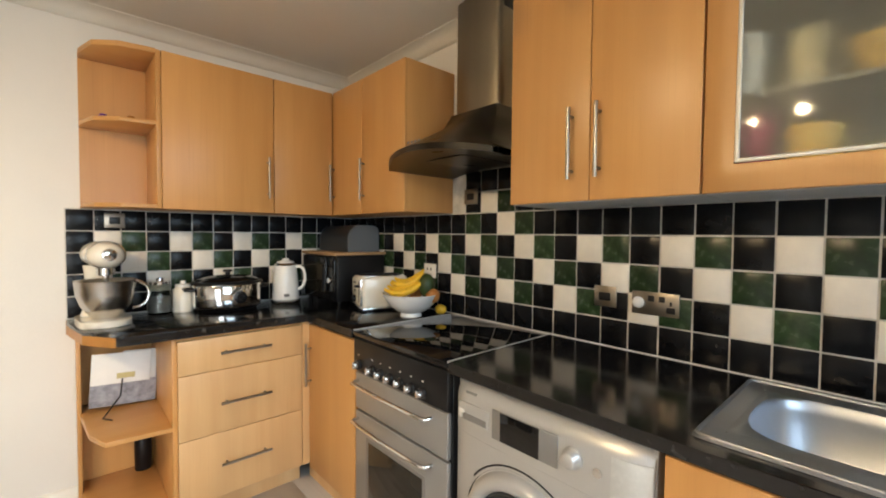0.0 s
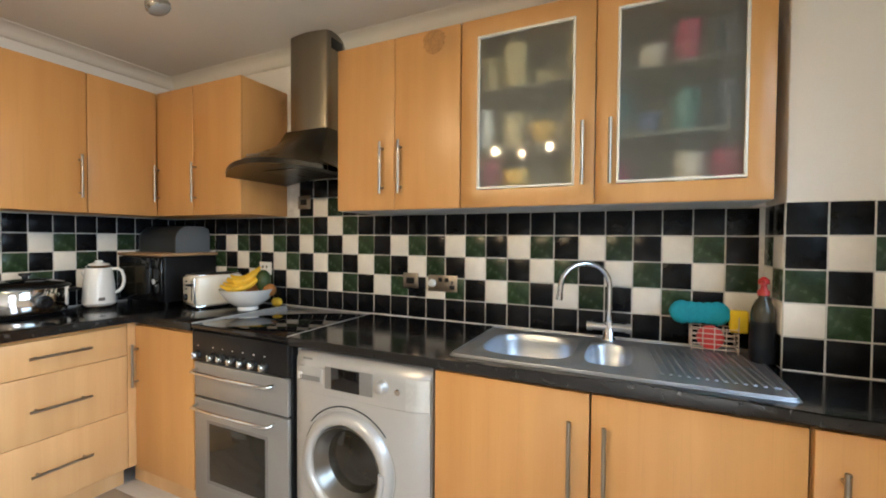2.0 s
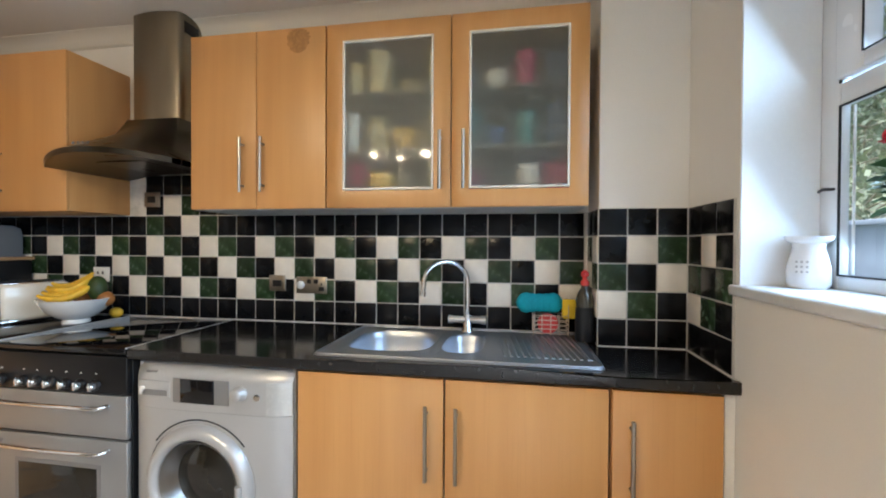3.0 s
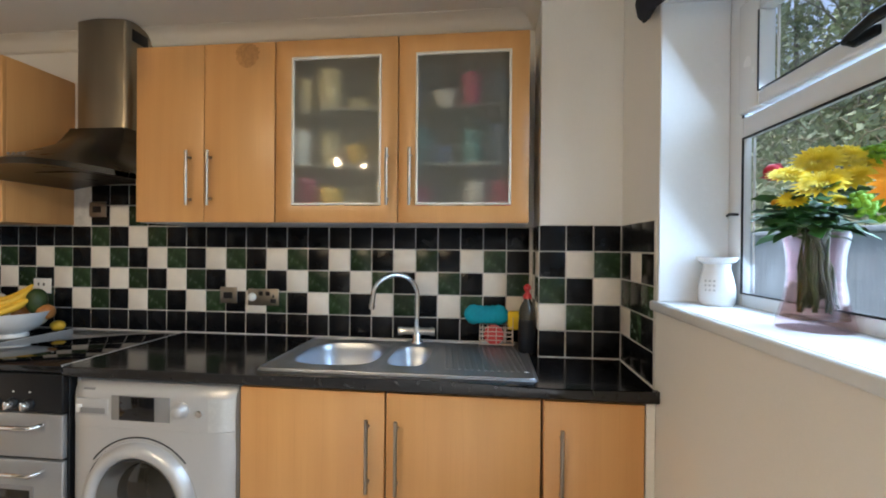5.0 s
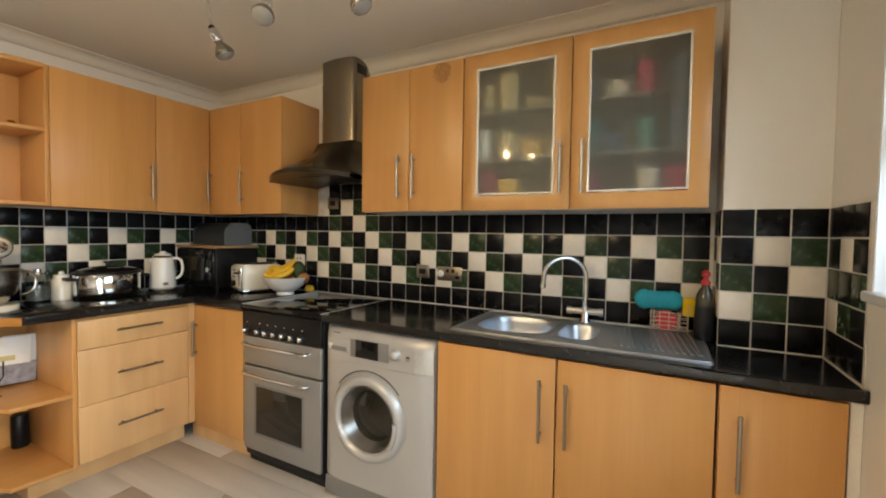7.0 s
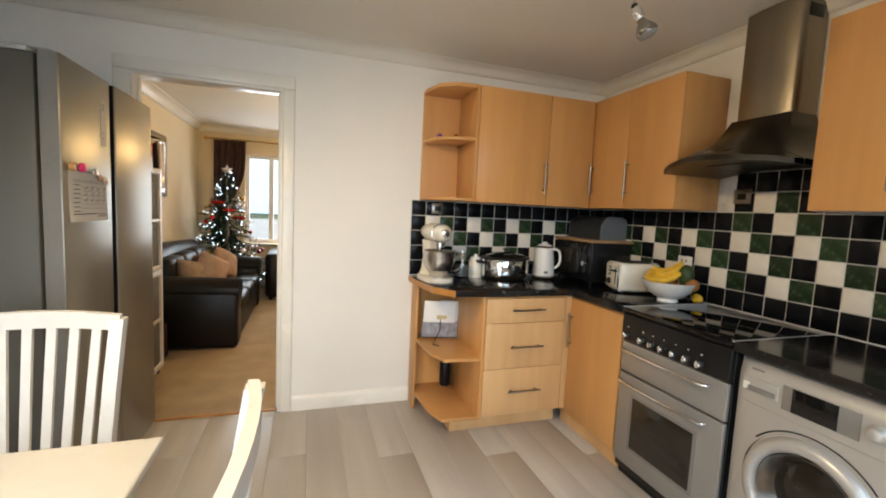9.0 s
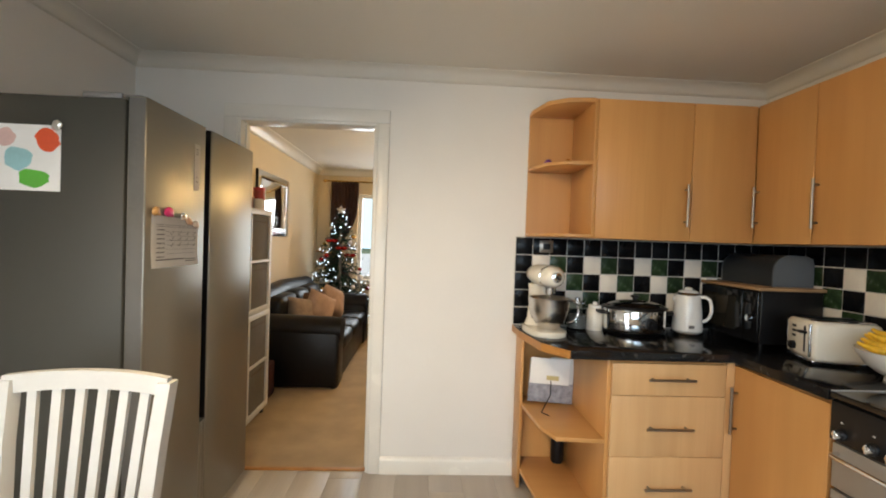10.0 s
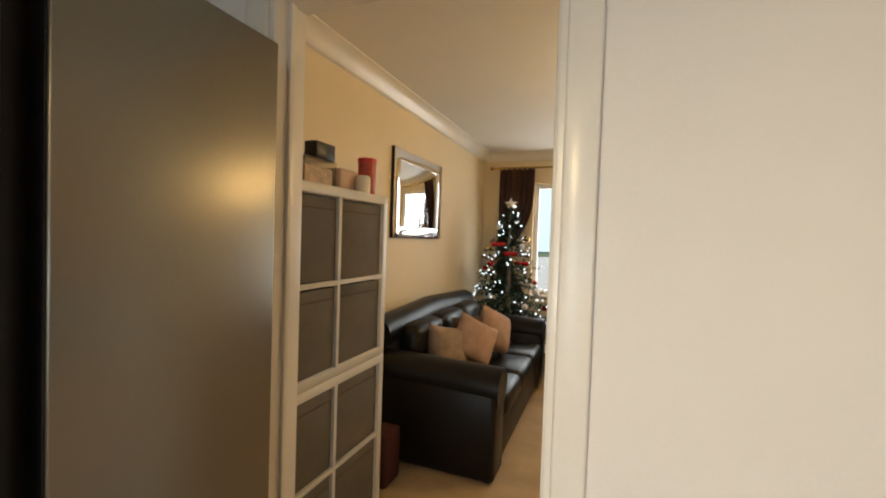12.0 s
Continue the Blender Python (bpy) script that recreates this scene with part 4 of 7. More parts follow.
# ---- fridge ----
fr = thing("fridge_freezer", (-1.58, 2.615, 0), "tall graphite side-by-side fridge freezer", "fridge freezer")
FXF = -1.245
part("body", B((-1.93, -1.315, 2.172, 3.06, 0.02, 1.838), bev=0.006), FRIDGE_SIDE, fr)
part("plinth", B((-1.90, -1.30, 2.19, 3.04, 0.0, 0.06)), BLACK_PLASTIC, fr)


def fridge_door(y0, y1):
    bm = B((FXF - 0.062, FXF, y0, y1, 0.07, 1.848), bev=0.004)
    return part("door", bm, FRIDGE, fr, "graphite steel door")


left_d = fridge_door(2.174, 2.56)
part("door_edge", B((FXF - 0.058, FXF - 0.005, 2.1725, 2.1738, 0.08, 1.842)), plain("satin_grey_edge", (0.13, 0.125, 0.115), 0.5, 0.2), left_d, "satin grey door edge")
right_d = fridge_door(2.612, 3.058)
part("grip_recess", B((FXF - 0.06, FXF - 0.045, 2.56, 2.608, 0.56, 1.846), (FXF - 0.06, FXF - 0.005, 2.608, 2.6118, 0.56, 1.846)), BLACK_PLASTIC, fr, "black recessed grip between the doors")
part("lower_strip", B((FXF - 0.06, FXF - 0.002, 2.5605, 2.588, 0.07, 0.555), (FXF - 0.06, FXF - 0.002, 2.590, 2.6115, 0.07, 0.555), bev=0.002), FRIDGE, fr)
for hy0 in (2.175, 3.0):
    part("hinge_cover", B((-1.46, -1.33, hy0, hy0 + 0.055, 1.838, 1.858), (-1.335, -1.27, hy0 + 0.01, hy0 + 0.035, 1.8485, 1.8565), bev=0.004), GREY_PAINT, fr)

# ---- sink and tap ----
def super_loop(x0, x1, y0, y1, n, count=48):
    cx_, cy_, ax, ay = (x0 + x1) / 2, (y0 + y1) / 2, (x1 - x0) / 2, (y1 - y0) / 2
    out = []
    for k in range(count):
        a = k * math.tau / count + math.pi / count
        c, s_ = math.cos(a), math.sin(a)
        out.append((cx_ + ax * math.copysign(abs(c) ** (2 / n), c), cy_ + ay * math.copysign(abs(s_) ** (2 / n), s_)))
    return out


def sink_bowl(bm, hole, rim, depth, z):
    loops = [(super_loop(*hole, 60), z), (super_loop(*rim, 3.4), z + 0.0025)]
    x0, x1, y0, y1 = rim
    for sh, dz in ((0.004, 0.004), (0.008, 0.03), (0.018, depth * 0.8), (0.035, depth * 0.97), (0.09, depth)):
        loops.append((super_loop(x0 + sh, x1 - sh, y0 + sh, y1 - sh, 3.3), z - dz))
    rings = [[bm.verts.new((x, y, zz)) for x, y in lp] for lp, zz in loops]
    for a, b in zip(rings, rings[1:]):
        for k in range(len(a)):
            bm.faces.new((a[k], a[(k + 1) % len(a)], b[(k + 1) % len(b)], b[k])).smooth = True
    bm.faces.new(rings[-1])


SZ = WT + 0.006
sk = thing("sink", (1.46, 0.33, WT), "stainless steel one-and-a-half bowl sink with ribbed drainer", "sink")
bm = bmesh.new()
h1, h2 = (1.275, 1.645, 0.405, 0.755), (1.275, 1.645, 0.215, 0.395)
for b in ((1.222, 1.275, -0.148, 0.80), (1.645, 1.712, -0.148, 0.80), (1.275, 1.645, 0.755, 0.80), (1.275, 1.645, 0.395, 0.405), (1.275, 1.645, -0.148, 0.215)):
    vs = [bm.verts.new((x, y, SZ)) for x, y in ((b[0], b[2]), (b[1], b[2]), (b[1], b[3]), (b[0], b[3]))]
    bm.faces.new(vs)
sink_bowl(bm, h1, (1.292, 1.632, 0.418, 0.742), 0.15, SZ)
sink_bowl(bm, h2, (1.31, 1.60, 0.232, 0.383), 0.09, SZ)
edge = super_loop(1.222, 1.712, -0.148, 0.80, 40, 64)
r0 = [bm.verts.new((x, y, SZ)) for x, y in edge]
r1 = [bm.verts.new((x + math.copysign(0.006, x - 1.467), y + math.copysign(0.006, y - 0.326), WT + 0.0005)) for x, y in edge]
for k in range(64):
    bm.faces.new((r0[k], r0[(k + 1) % 64], r1[(k + 1) % 64], r1[k])).smooth = True
tube(bm, [(x, y, SZ + 0.0005) for x, y in super_loop(1.224, 1.71, -0.146, 0.798, 40, 64)] + [(*super_loop(1.224, 1.71, -0.146, 0.798, 40, 64)[0], SZ + 0.0005)], 0.0042, 8)
basin = part("basin", bm, SINK_STEEL, sk, "brushed steel basin sheet")
for k in range(14):
    y = 0.188 - k * 0.0225
    part("rib", T([(1.645, y, SZ - 0.001), (1.30, y - 0.035 if y > -0.09 else y - 0.02, SZ - 0.0015)], 0.0055, 8), SINK_STEEL, basin)
part("waste", L([(0, 0.004), (0.018, 0.004), (0.03, 0.002), (0.034, 0)], (1.46, 0.57, SZ - 0.151), 24), CHROME, sk)
part("waste", L([(0, 0.004), (0.018, 0.004), (0.03, 0.002), (0.034, 0)], (1.45, 0.305, SZ - 0.091), 24), CHROME, sk)

tp = thing("mixer_tap", (1.68, 0.322, SZ), "chrome swan-neck kitchen mixer tap", "tap")
part("base", L([(0, 0), (0.026, 0), (0.026, 0.006), (0.02, 0.012), (0.018, 0.075), (0, 0.075)], (1.68, 0.322, SZ), 24), CHROME, tp)
neck = [(1.68, 0.322, 0.97), (1.68, 0.322, 1.13)]
for k in range(1, 15):
    a = math.pi * k / 14
    f = (1 - math.cos(a)) / 2
    neck.append((1.68 - 0.115 * f, 0.322 + 0.168 * f, 1.13 + 0.088 * math.sin(a)))
neck.append((1.562, 0.493, 1.098))
part("spout", T(neck, 0.0105, 14), CHROME, tp, "curved chrome spout")
part("spout_tip", T([neck[-1], (1.561, 0.495, 1.078)], 0.013, 14), CHROME, tp)
part("valve_body", T([(1.68, 0.262, 0.968), (1.68, 0.382, 0.968)], 0.0165, 16), CHROME, tp)
for s_ in (-1, 1):
    part("lever", T([(1.68, 0.322 + s_ * 0.06, 0.968), (1.68, 0.322 + s_ * 0.082, 0.968)], 0.02, 16), CHROME, tp, "chrome tap lever")

# ---- things by the sink ----
rk = thing("sponge_rack", (1.68, -0.02, SZ), "beige coated wire sponge rack on the drainer", "rack")
bm = bmesh.new()
for z in (0.012, 0.03, 0.048, 0.066, 0.085):
    y0, y1, x0, x1 = -0.095, 0.045, 1.645, 1.715
    tube(bm, [(x0, y0, SZ + z), (x0, y1, SZ + z), (x1, y1, SZ + z), (x1, y0, SZ + z), (x0, y0, SZ + z)], 0.0018, 6)
for y in (-0.095, -0.06, -0.025, 0.01, 0.045):
    tube(bm, [(1.645, y, SZ + 0.001), (1.645, y, SZ + (0.088 if y > -0.09 else 0.13))], 0.0018, 6)
    tube(bm, [(1.715, y, SZ + 0.001), (1.715, y, SZ + 0.15)], 0.0018, 6)
part("wire_grid", bm, WIRE, rk, kind="stuff")
bm = bmesh.new()
for py_, pr in ((0.072, 0.044), (0.045, 0.041), (0.018, 0.04), (-0.01, 0.041), (-0.037, 0.044)):
    blob(bm, (1.69, py_, 1.047), pr, 0.35, 1.0, 1.0)
single("scrub_cloth", bm, TEAL, "teal microfibre washing-up pad in the sponge rack", "cleaning pad")
single("scourer", L([(0, 0.012), (0.03, 0.016), (0.042, 0.008), (0.042, -0.008), (0.03, -0.016), (0, -0.012)], m=pose(1.668, -0.015, 0.965, 0, 90, 0), seg=24), RED, "red plastic scourer in the sponge rack", "scourer")
single("sponge", B((1.675, 1.705, -0.13, -0.075, 0.985, 1.065), bev=0.008), YELLOW_FOAM, "yellow foam sponge in the sponge rack", "sponge")
bt = thing("soap_bottle", (1.585, -0.148, SZ), "dark bottle with a red pump cap beside the drainer", "bottle")
part("body", L([(0, 0), (0.032, 0), (0.036, 0.006), (0.037, 0.07), (0.034, 0.135), (0, 0.136)], (1.585, -0.148, SZ), 24), BLACK_PLASTIC, bt, "dark lower body")
part("shoulder", L([(0.034, 0.1352), (0.034, 0.16), (0.03, 0.18), (0.021, 0.2), (0.014, 0.208), (0.014, 0.222), (0, 0.222)], (1.585, -0.148, SZ), 24), BOTTLE, bt, "olive see-through shoulder")
cap = L([(0, 0.218), (0.017, 0.218), (0.017, 0.232), (0.009, 0.24), (0.009, 0.252), (0.016, 0.256), (0.015, 0.268), (0.006, 0.277), (0, 0.278)], (1.585, -0.148, SZ), 20)
tube(cap, [(1.585, -0.148, SZ + 0.262), (1.57, -0.142, SZ + 0.262), (1.556, -0.138, SZ + 0.256)], 0.006, 8)
part("cap", cap, RED, bt, "red cap")

# ---- sockets and switches ----
def plate_east(name, y0, y1, z0, z1, label, kinds):
    s_ = thing(name, (EX - 0.016, (y0 + y1) / 2, (z0 + z1) / 2), label, "socket", "wall sockets")
    x = EX - 0.0115
    pl = part("plate", B((x - 0.007, x + 0.0, y0, y1, z0, z1), bev=0.002), MATT_WHITE if "white plastic" in label else NICKEL, s_)
    for kind, ya, yb, za, zb in kinds:
        if kind == "plug":
            part("plug", L([(0, 0), (0.019, 0), (0.02, 0.006), (0.017, 0.015), (0.01, 0.018), (0, 0.018)], m=pose(x - 0.007, (ya + yb) / 2, (za + zb) / 2, 0, -90, 0), seg=20), MATT_WHITE, pl, "white plug")
        else:
            part(kind, B((x - 0.011, x - 0.0072, ya, yb, za, zb), bev=0.001), BLACK_PLASTIC, pl)
    return s_


plate_east("double_socket", 1.006, 1.162, 1.052, 1.132, "brushed metal double socket with a white plug in it", [("plug", 1.12, 1.155, 1.075, 1.11), ("rocker", 1.085, 1.105, 1.10, 1.12), ("rocker", 1.05, 1.07, 1.10, 1.12), ("insert", 1.018, 1.045, 1.065, 1.085), ("slot", 1.028, 1.035, 1.09, 1.105)])
plate_east("switched_spur", 1.219, 1.305, 1.06, 1.137, "brushed metal fused spur switch", [("insert", 1.24, 1.285, 1.083, 1.113)])
plate_east("hood_switch", 1.921, 2.012, 1.476, 1.552, "brushed metal fused spur switch by the hood", [("insert", 1.945, 1.99, 1.498, 1.53)])
plate_east("worktop_socket", 2.228, 2.325, 1.086, 1.162, "white plastic socket above the fruit bowl", [("slot", 2.26, 2.267, 1.125, 1.14), ("slot", 2.29, 2.297, 1.125, 1.14)])
sw = thing("wall_switch", (0.443, NY - 0.016, 1.38), "brushed metal fused spur switch above the stand mixer", "socket", "wall sockets")
pl = part("plate", B((0.403, 0.484, NY - 0.0185, NY - 0.0115, 1.342, 1.416), bev=0.002), NICKEL, sw)
part("insert", B((0.422, 0.465, NY - 0.0225, NY - 0.0187, 1.362, 1.396), bev=0.001), BLACK_PLASTIC, pl)

# ---- worktop appliances ----
Z = WT
mx_ = thing("stand_mixer", (0.385, 2.93, Z), "cream enamel stand mixer with a steel bowl", "stand mixer", turn=-84)
ol2 = super_loop(-0.17, 0.14, -0.095, 0.095, 3.2, 40)
b_ = prism(ol2, 0.0, 0.028, 0.006)
part("base", b_, CREAM_ENAMEL, mx_, local=True)
part("column", L([(0, 0), (0.075, 0), (0.06, 0.04), (0.052, 0.12), (0.056, 0.2), (0.06, 0.235), (0, 0.235)], (-0.115, 0, 0.026), 24, 0.8, 0.95), CREAM_ENAMEL, mx_, local=True)
hb = bmesh.new()
lathe(hb, [(0, -0.16), (0.035, -0.155), (0.06, -0.13), (0.07, -0.07), (0.072, 0.03), (0.066, 0.1), (0.052, 0.135), (0.03, 0.15), (0, 0.152)], seg=28, sx=0.85, m=pose(-0.02, 0, 0.315, 0, 90, 0))
head_ = part("motor_head", hb, CREAM_ENAMEL, mx_, "cream rounded motor head", local=True)
part("trim_band", L([(0.068, -0.008), (0.0715, -0.006), (0.0715, 0.006), (0.068, 0.008)], seg=28, sx=0.86, m=pose(0.07, 0, 0.315, 0, 90, 0)), CHROME, head_, "chrome trim band", local=True)
part("attachment_hub", L([(0, 0), (0.027, 0), (0.027, 0.016), (0.02, 0.02), (0, 0.02)], seg=22, m=pose(0.125, 0, 0.318, 0, 90, 0)), CHROME, head_, "chrome hub cap", local=True)
part("beater_shaft", L([(0, 0), (0.034, 0), (0.034, -0.03), (0.012, -0.034), (0.012, -0.09), (0, -0.09)], (0.055, 0, 0.256), 20), CHROME, mx_, local=True)
bowl = part("bowl", L([(0.0, 0.034), (0.05, 0.034), (0.052, 0.045), (0.062, 0.055), (0.088, 0.09), (0.104, 0.14), (0.11, 0.2), (0.112, 0.203), (0.107, 0.2), (0.1, 0.14), (0.08, 0.085), (0, 0.06)], (0.05, 0, 0), 36), BOWL_STEEL, mx_, "brushed steel mixing bowl", local=True)
part("bowl_handle", T([(0.08, 0.098 + 0.056 * math.cos(radians(a)), 0.132 + 0.062 * math.sin(radians(a))) for a in range(-96, 97, 16)], 0.0075, 10), CHROME, bowl, local=True)

mx_.matrix_basis = pose(0.385, 2.93, Z, 0, 0, -84) @ Matrix.Diagonal((0.98, 1.0, 0.99, 1))
for (x, y, r, h, lab, m_) in ((0.615, 3.065, 0.055, 0.15, "glass storage jar with a clip lid", JAR_GLASS), (0.715, 3.055, 0.046, 0.13, "cream ceramic storage jar", CREAM_ENAMEL)):
    j = thing("storage_jar", (x, y, Z), lab, "jar", "jars on the worktop")
    part("jar", L([(0, 0), (r, 0), (r, h * 0.85), (r * 0.75, h), (r * 0.7, h), (r * 0.9, h * 0.85), (r * 0.92, 0.006), (0, 0.006)], (x, y, Z), 24), m_, j)
    if m_ is JAR_GLASS:
        part("contents", L([(0, 0.008), (r * 0.88, 0.008), (r * 0.88, h * 0.55), (0, h * 0.6)], (x, y, Z), 20), INK, j, "dark dry contents")
    part("lid", L([(0, h), (r * 0.8, h), (r * 0.8, h + 0.012), (r * 0.3, h + 0.016), (r * 0.28, h + 0.03), (0, h + 0.034)], (x, y, Z), 20), WHITE_CERAMIC if m_ is CREAM_ENAMEL else CHROME, j)

sc_ = thing("slow_cooker", (0.915, 2.99, Z), "oval polished steel slow cooker with a black lid", "slow cooker")
part("body", L([(0, 0.012), (0.13, 0.012), (0.147, 0.02), (0.15, 0.03), (0.152, 0.135), (0.148, 0.142), (0, 0.142)], (0.915, 2.99, Z), 44, 1.12, 0.86), CHROME, sc_, "polished steel casing")
part("base_rim", L([(0, 0), (0.125, 0), (0.14, 0.012), (0, 0.013)], (0.915, 2.99, Z), 40, 1.12, 0.86), BLACK_PLASTIC, sc_)
part("rim", L([(0.15, 0.138), (0.16, 0.142), (0.16, 0.15), (0.148, 0.156), (0.1, 0.156), (0.1, 0.138)], (0.915, 2.99, Z), 44, 1.12, 0.86), BLACK_PLASTIC, sc_, "black pot rim")
lid = part("lid", L([(0.146, 0.157), (0.13, 0.168), (0.09, 0.18), (0.04, 0.186), (0, 0.187)], (0.915, 2.99, Z), 40, 1.12, 0.86), BLACK_GLASS, sc_, "dark glass lid")
part("knob", L([(0, 0.185), (0.012, 0.185), (0.012, 0.198), (0.024, 0.204), (0.022, 0.214), (0, 0.217)], (0.915, 2.99, Z), 20), BLACK_PLASTIC, lid)
part("control_dial", L([(0, 0), (0.03, 0), (0.032, 0.012), (0.018, 0.016), (0.014, 0.03), (0, 0.03)], m=pose(0.94, 2.863, Z + 0.075, 90, 0, 0), seg=22), BLACK_PLASTIC, sc_)
for s_ in (-1, 1):
    part("handle", T([(0.915 + s_ * 0.165, 2.955, Z + 0.115), (0.915 + s_ * 0.205, 2.965, Z + 0.118), (0.915 + s_ * 0.205, 3.015, Z + 0.118), (0.915 + s_ * 0.165, 3.025, Z + 0.115)], 0.009, 10), BLACK_PLASTIC, sc_)

kt = thing("kettle", (1.30, 3.02, Z), "white enamel electric kettle with chrome trim", "kettle")
part("power_base", L([(0, 0), (0.078, 0), (0.08, 0.008), (0.07, 0.016), (0, 0.016)], (1.30, 3.02, Z), 30), CHROME, kt)
kb = part("jug", L([(0, 0.018), (0.074, 0.018), (0.075, 0.03), (0.069, 0.12), (0.06, 0.19), (0.057, 0.198), (0, 0.198)], (1.30, 3.02, Z), 32), WHITE_CERAMIC, kt, "white tapered jug")
part("rim", L([(0.058, 0.196), (0.06, 0.2), (0.056, 0.206), (0.03, 0.21), (0.03, 0.198)], (1.30, 3.02, Z), 30), CHROME, kb)
part("lid", L([(0.05, 0.208), (0.045, 0.216), (0.02, 0.222), (0.018, 0.232), (0, 0.235)], (1.30, 3.02, Z), 24), WHITE_CERAMIC, kb)
part("handle", T([(1.344, 2.985, Z + 0.188), (1.364, 2.969, Z + 0.19), (1.379, 2.957, Z + 0.178), (1.385, 2.952, Z + 0.15), (1.386, 2.951, Z + 0.12), (1.38, 2.956, Z + 0.092), (1.368, 2.966, Z + 0.074), (1.352, 2.979, Z + 0.066)], 0.0085, 12), WHITE_CERAMIC, kb, "white looped handle")
part("spout", L([(0, -0.03), (0.03, -0.02), (0.014, 0.012), (0, 0.014)], m=pose(1.253, 3.055, Z + 0.175, 0, -50, -37), seg=16), WHITE_CERAMIC, kb)
part("badge", B((1.262, 1.292, 2.945, 2.9475, Z + 0.035, Z + 0.05)), INK, kb)
kt.matrix_basis = pose(1.245, 3.02, Z) @ Matrix.Diagonal((1.05, 1.05, 1.13, 1))
single("kettle_flex", T([(1.24, 3.06, Z + 0.006), (1.19, 3.08, Z + 0.006), (1.17, 3.04, Z + 0.006), (1.2, 3.0, Z + 0.02), (1.23, 3.03, Z + 0.03), (1.2, 3.09, Z + 0.02), (1.2, 3.135, Z + 0.03)], 0.0045, 8), BLACK_PLASTIC, "coiled black kettle flex on the worktop", "cable")

mw = thing("microwave", (1.585, 2.93, Z), "black microwave oven in the worktop corner", "microwave")
part("body", B((1.425, 1.755, 2.715, 3.14, Z + 0.012, Z + 0.285), bev=0.006), BLACK_PLASTIC, mw)
mdoor = part("door", B((1.405, 1.424, 2.82, 3.139, Z + 0.018, Z + 0.28), bev=0.004), BLACK_GLASS, mw, "glossy black glass door")
part("door_window", B((1.4035, 1.405, 2.86, 3.11, Z + 0.06, Z + 0.24)), DARK_GLASS, mdoor)
part("control_panel", B((1.407, 1.424, 2.716, 2.816, Z + 0.018, Z + 0.28), bev=0.004), BLACK_GLASS, mw)
part("dial", L([(0, 0), (0.018, 0), (0.016, 0.014), (0, 0.016)], m=pose(1.407, 2.766, Z + 0.14, 0, -90, 0), seg=20), CHROME, mw)
for x in (1.45, 1.72):
    for y in (2.74, 3.11):
        part("foot", L([(0, 0), (0.012, 0), (0.012, 0.013), (0, 0.013)], (x, y, Z), 12), BLACK_PLASTIC, mw)
single("chopping_board", B((1.40, 1.757, 2.70, 3.142, Z + 0.286, Z + 0.303), bev=0.003), wood("board_wood", (0.3, 0.17, 0.08), (0.42, 0.26, 0.13), 0.5, along="y"), "brown wooden board on the microwave", "board")
bb = thing("bread_bin", (1.6, 2.95, Z + 0.303), "grey enamel roll-top bread bin on the board", "bread bin")
prof = [(1.745, 0.0)] + [(1.525, 0.0)] + [(1.61 + 0.085 * math.cos(radians(a)), 0.08 + 0.085 * math.sin(radians(a))) for a in (180, 165, 150, 135, 120, 105, 90)] + [(1.70, 0.165), (1.735, 0.15), (1.745, 0.12)]
for nm, y0, y1, m_ in (("roll_front", 2.775, 3.13, plain("dark_grey_enamel", (0.025, 0.027, 0.03), 0.4)), ("end_cap", 2.765, 2.7745, SLATE), ("end_cap", 3.1305, 3.14, SLATE)):
    bm = bmesh.new()
    lo = [bm.verts.new((x, y0, Z + 0.303 + z)) for x, z in prof]
    hi = [bm.verts.new((x, y1, Z + 0.303 + z)) for x, z in prof]
    bm.faces.new(lo)
    bm.faces.new(hi[::-1])
    for k in range(len(lo)):
        bm.faces.new((lo[k], lo[(k + 1) % len(lo)], hi[(k + 1) % len(lo)], hi[k])).smooth = True
    part(nm, bm, m_, bb)

ts = thing("toaster", (1.585, 2.475, Z), "cream toaster with black controls and chrome base", "toaster", turn=-14)
part("body", B((-0.15, 0.11, -0.095, 0.095, 0.018, 0.185), bev=0.018), CREAM_ENAMEL, ts, local=True)
part("base", B((-0.153, 0.113, -0.098, 0.098, 0.006, 0.02), bev=0.004), CHROME, ts, local=True)
part("top_plate", B((-0.135, 0.095, -0.078, 0.078, 0.184, 0.19), bev=0.002), CHROME, ts, local=True)
for y in (-0.04, 0.04):
    part("slot", B((-0.12, 0.08, y - 0.014, y + 0.014, 0.1895, 0.192)), BLACK_PLASTIC, ts, local=True)
part("end_panel", B((-0.156, -0.148, -0.078, 0.078, 0.03, 0.172), bev=0.003), CREAM_ENAMEL, ts, local=True)
for y in (-0.077, 0.077):
    part("edge_strip", B((-0.157, -0.146, y - 0.005, y + 0.005, 0.028, 0.172), bev=0.002), CHROME, ts, "chrome edge strip", local=True)
part("lever_slot", B((-0.158, -0.155, -0.052, -0.042, 0.045, 0.16)), BLACK_PLASTIC, ts, local=True)
part("lever", B((-0.18, -0.156, -0.066, -0.028, 0.128, 0.14), bev=0.003), BLACK_PLASTIC, ts, local=True)
for z in (0.1, 0.122, 0.144):
    part("button", B((-0.159, -0.155, 0.015, 0.04, z, z + 0.011), bev=0.001), BLACK_PLASTIC, ts, local=True)
part("dial", L([(0, 0), (0.02, 0), (0.018, 0.014), (0, 0.016)], m=pose(-0.156, 0.028, 0.06, 0, -90, 0), seg=20), BLACK_PLASTIC, ts, local=True)
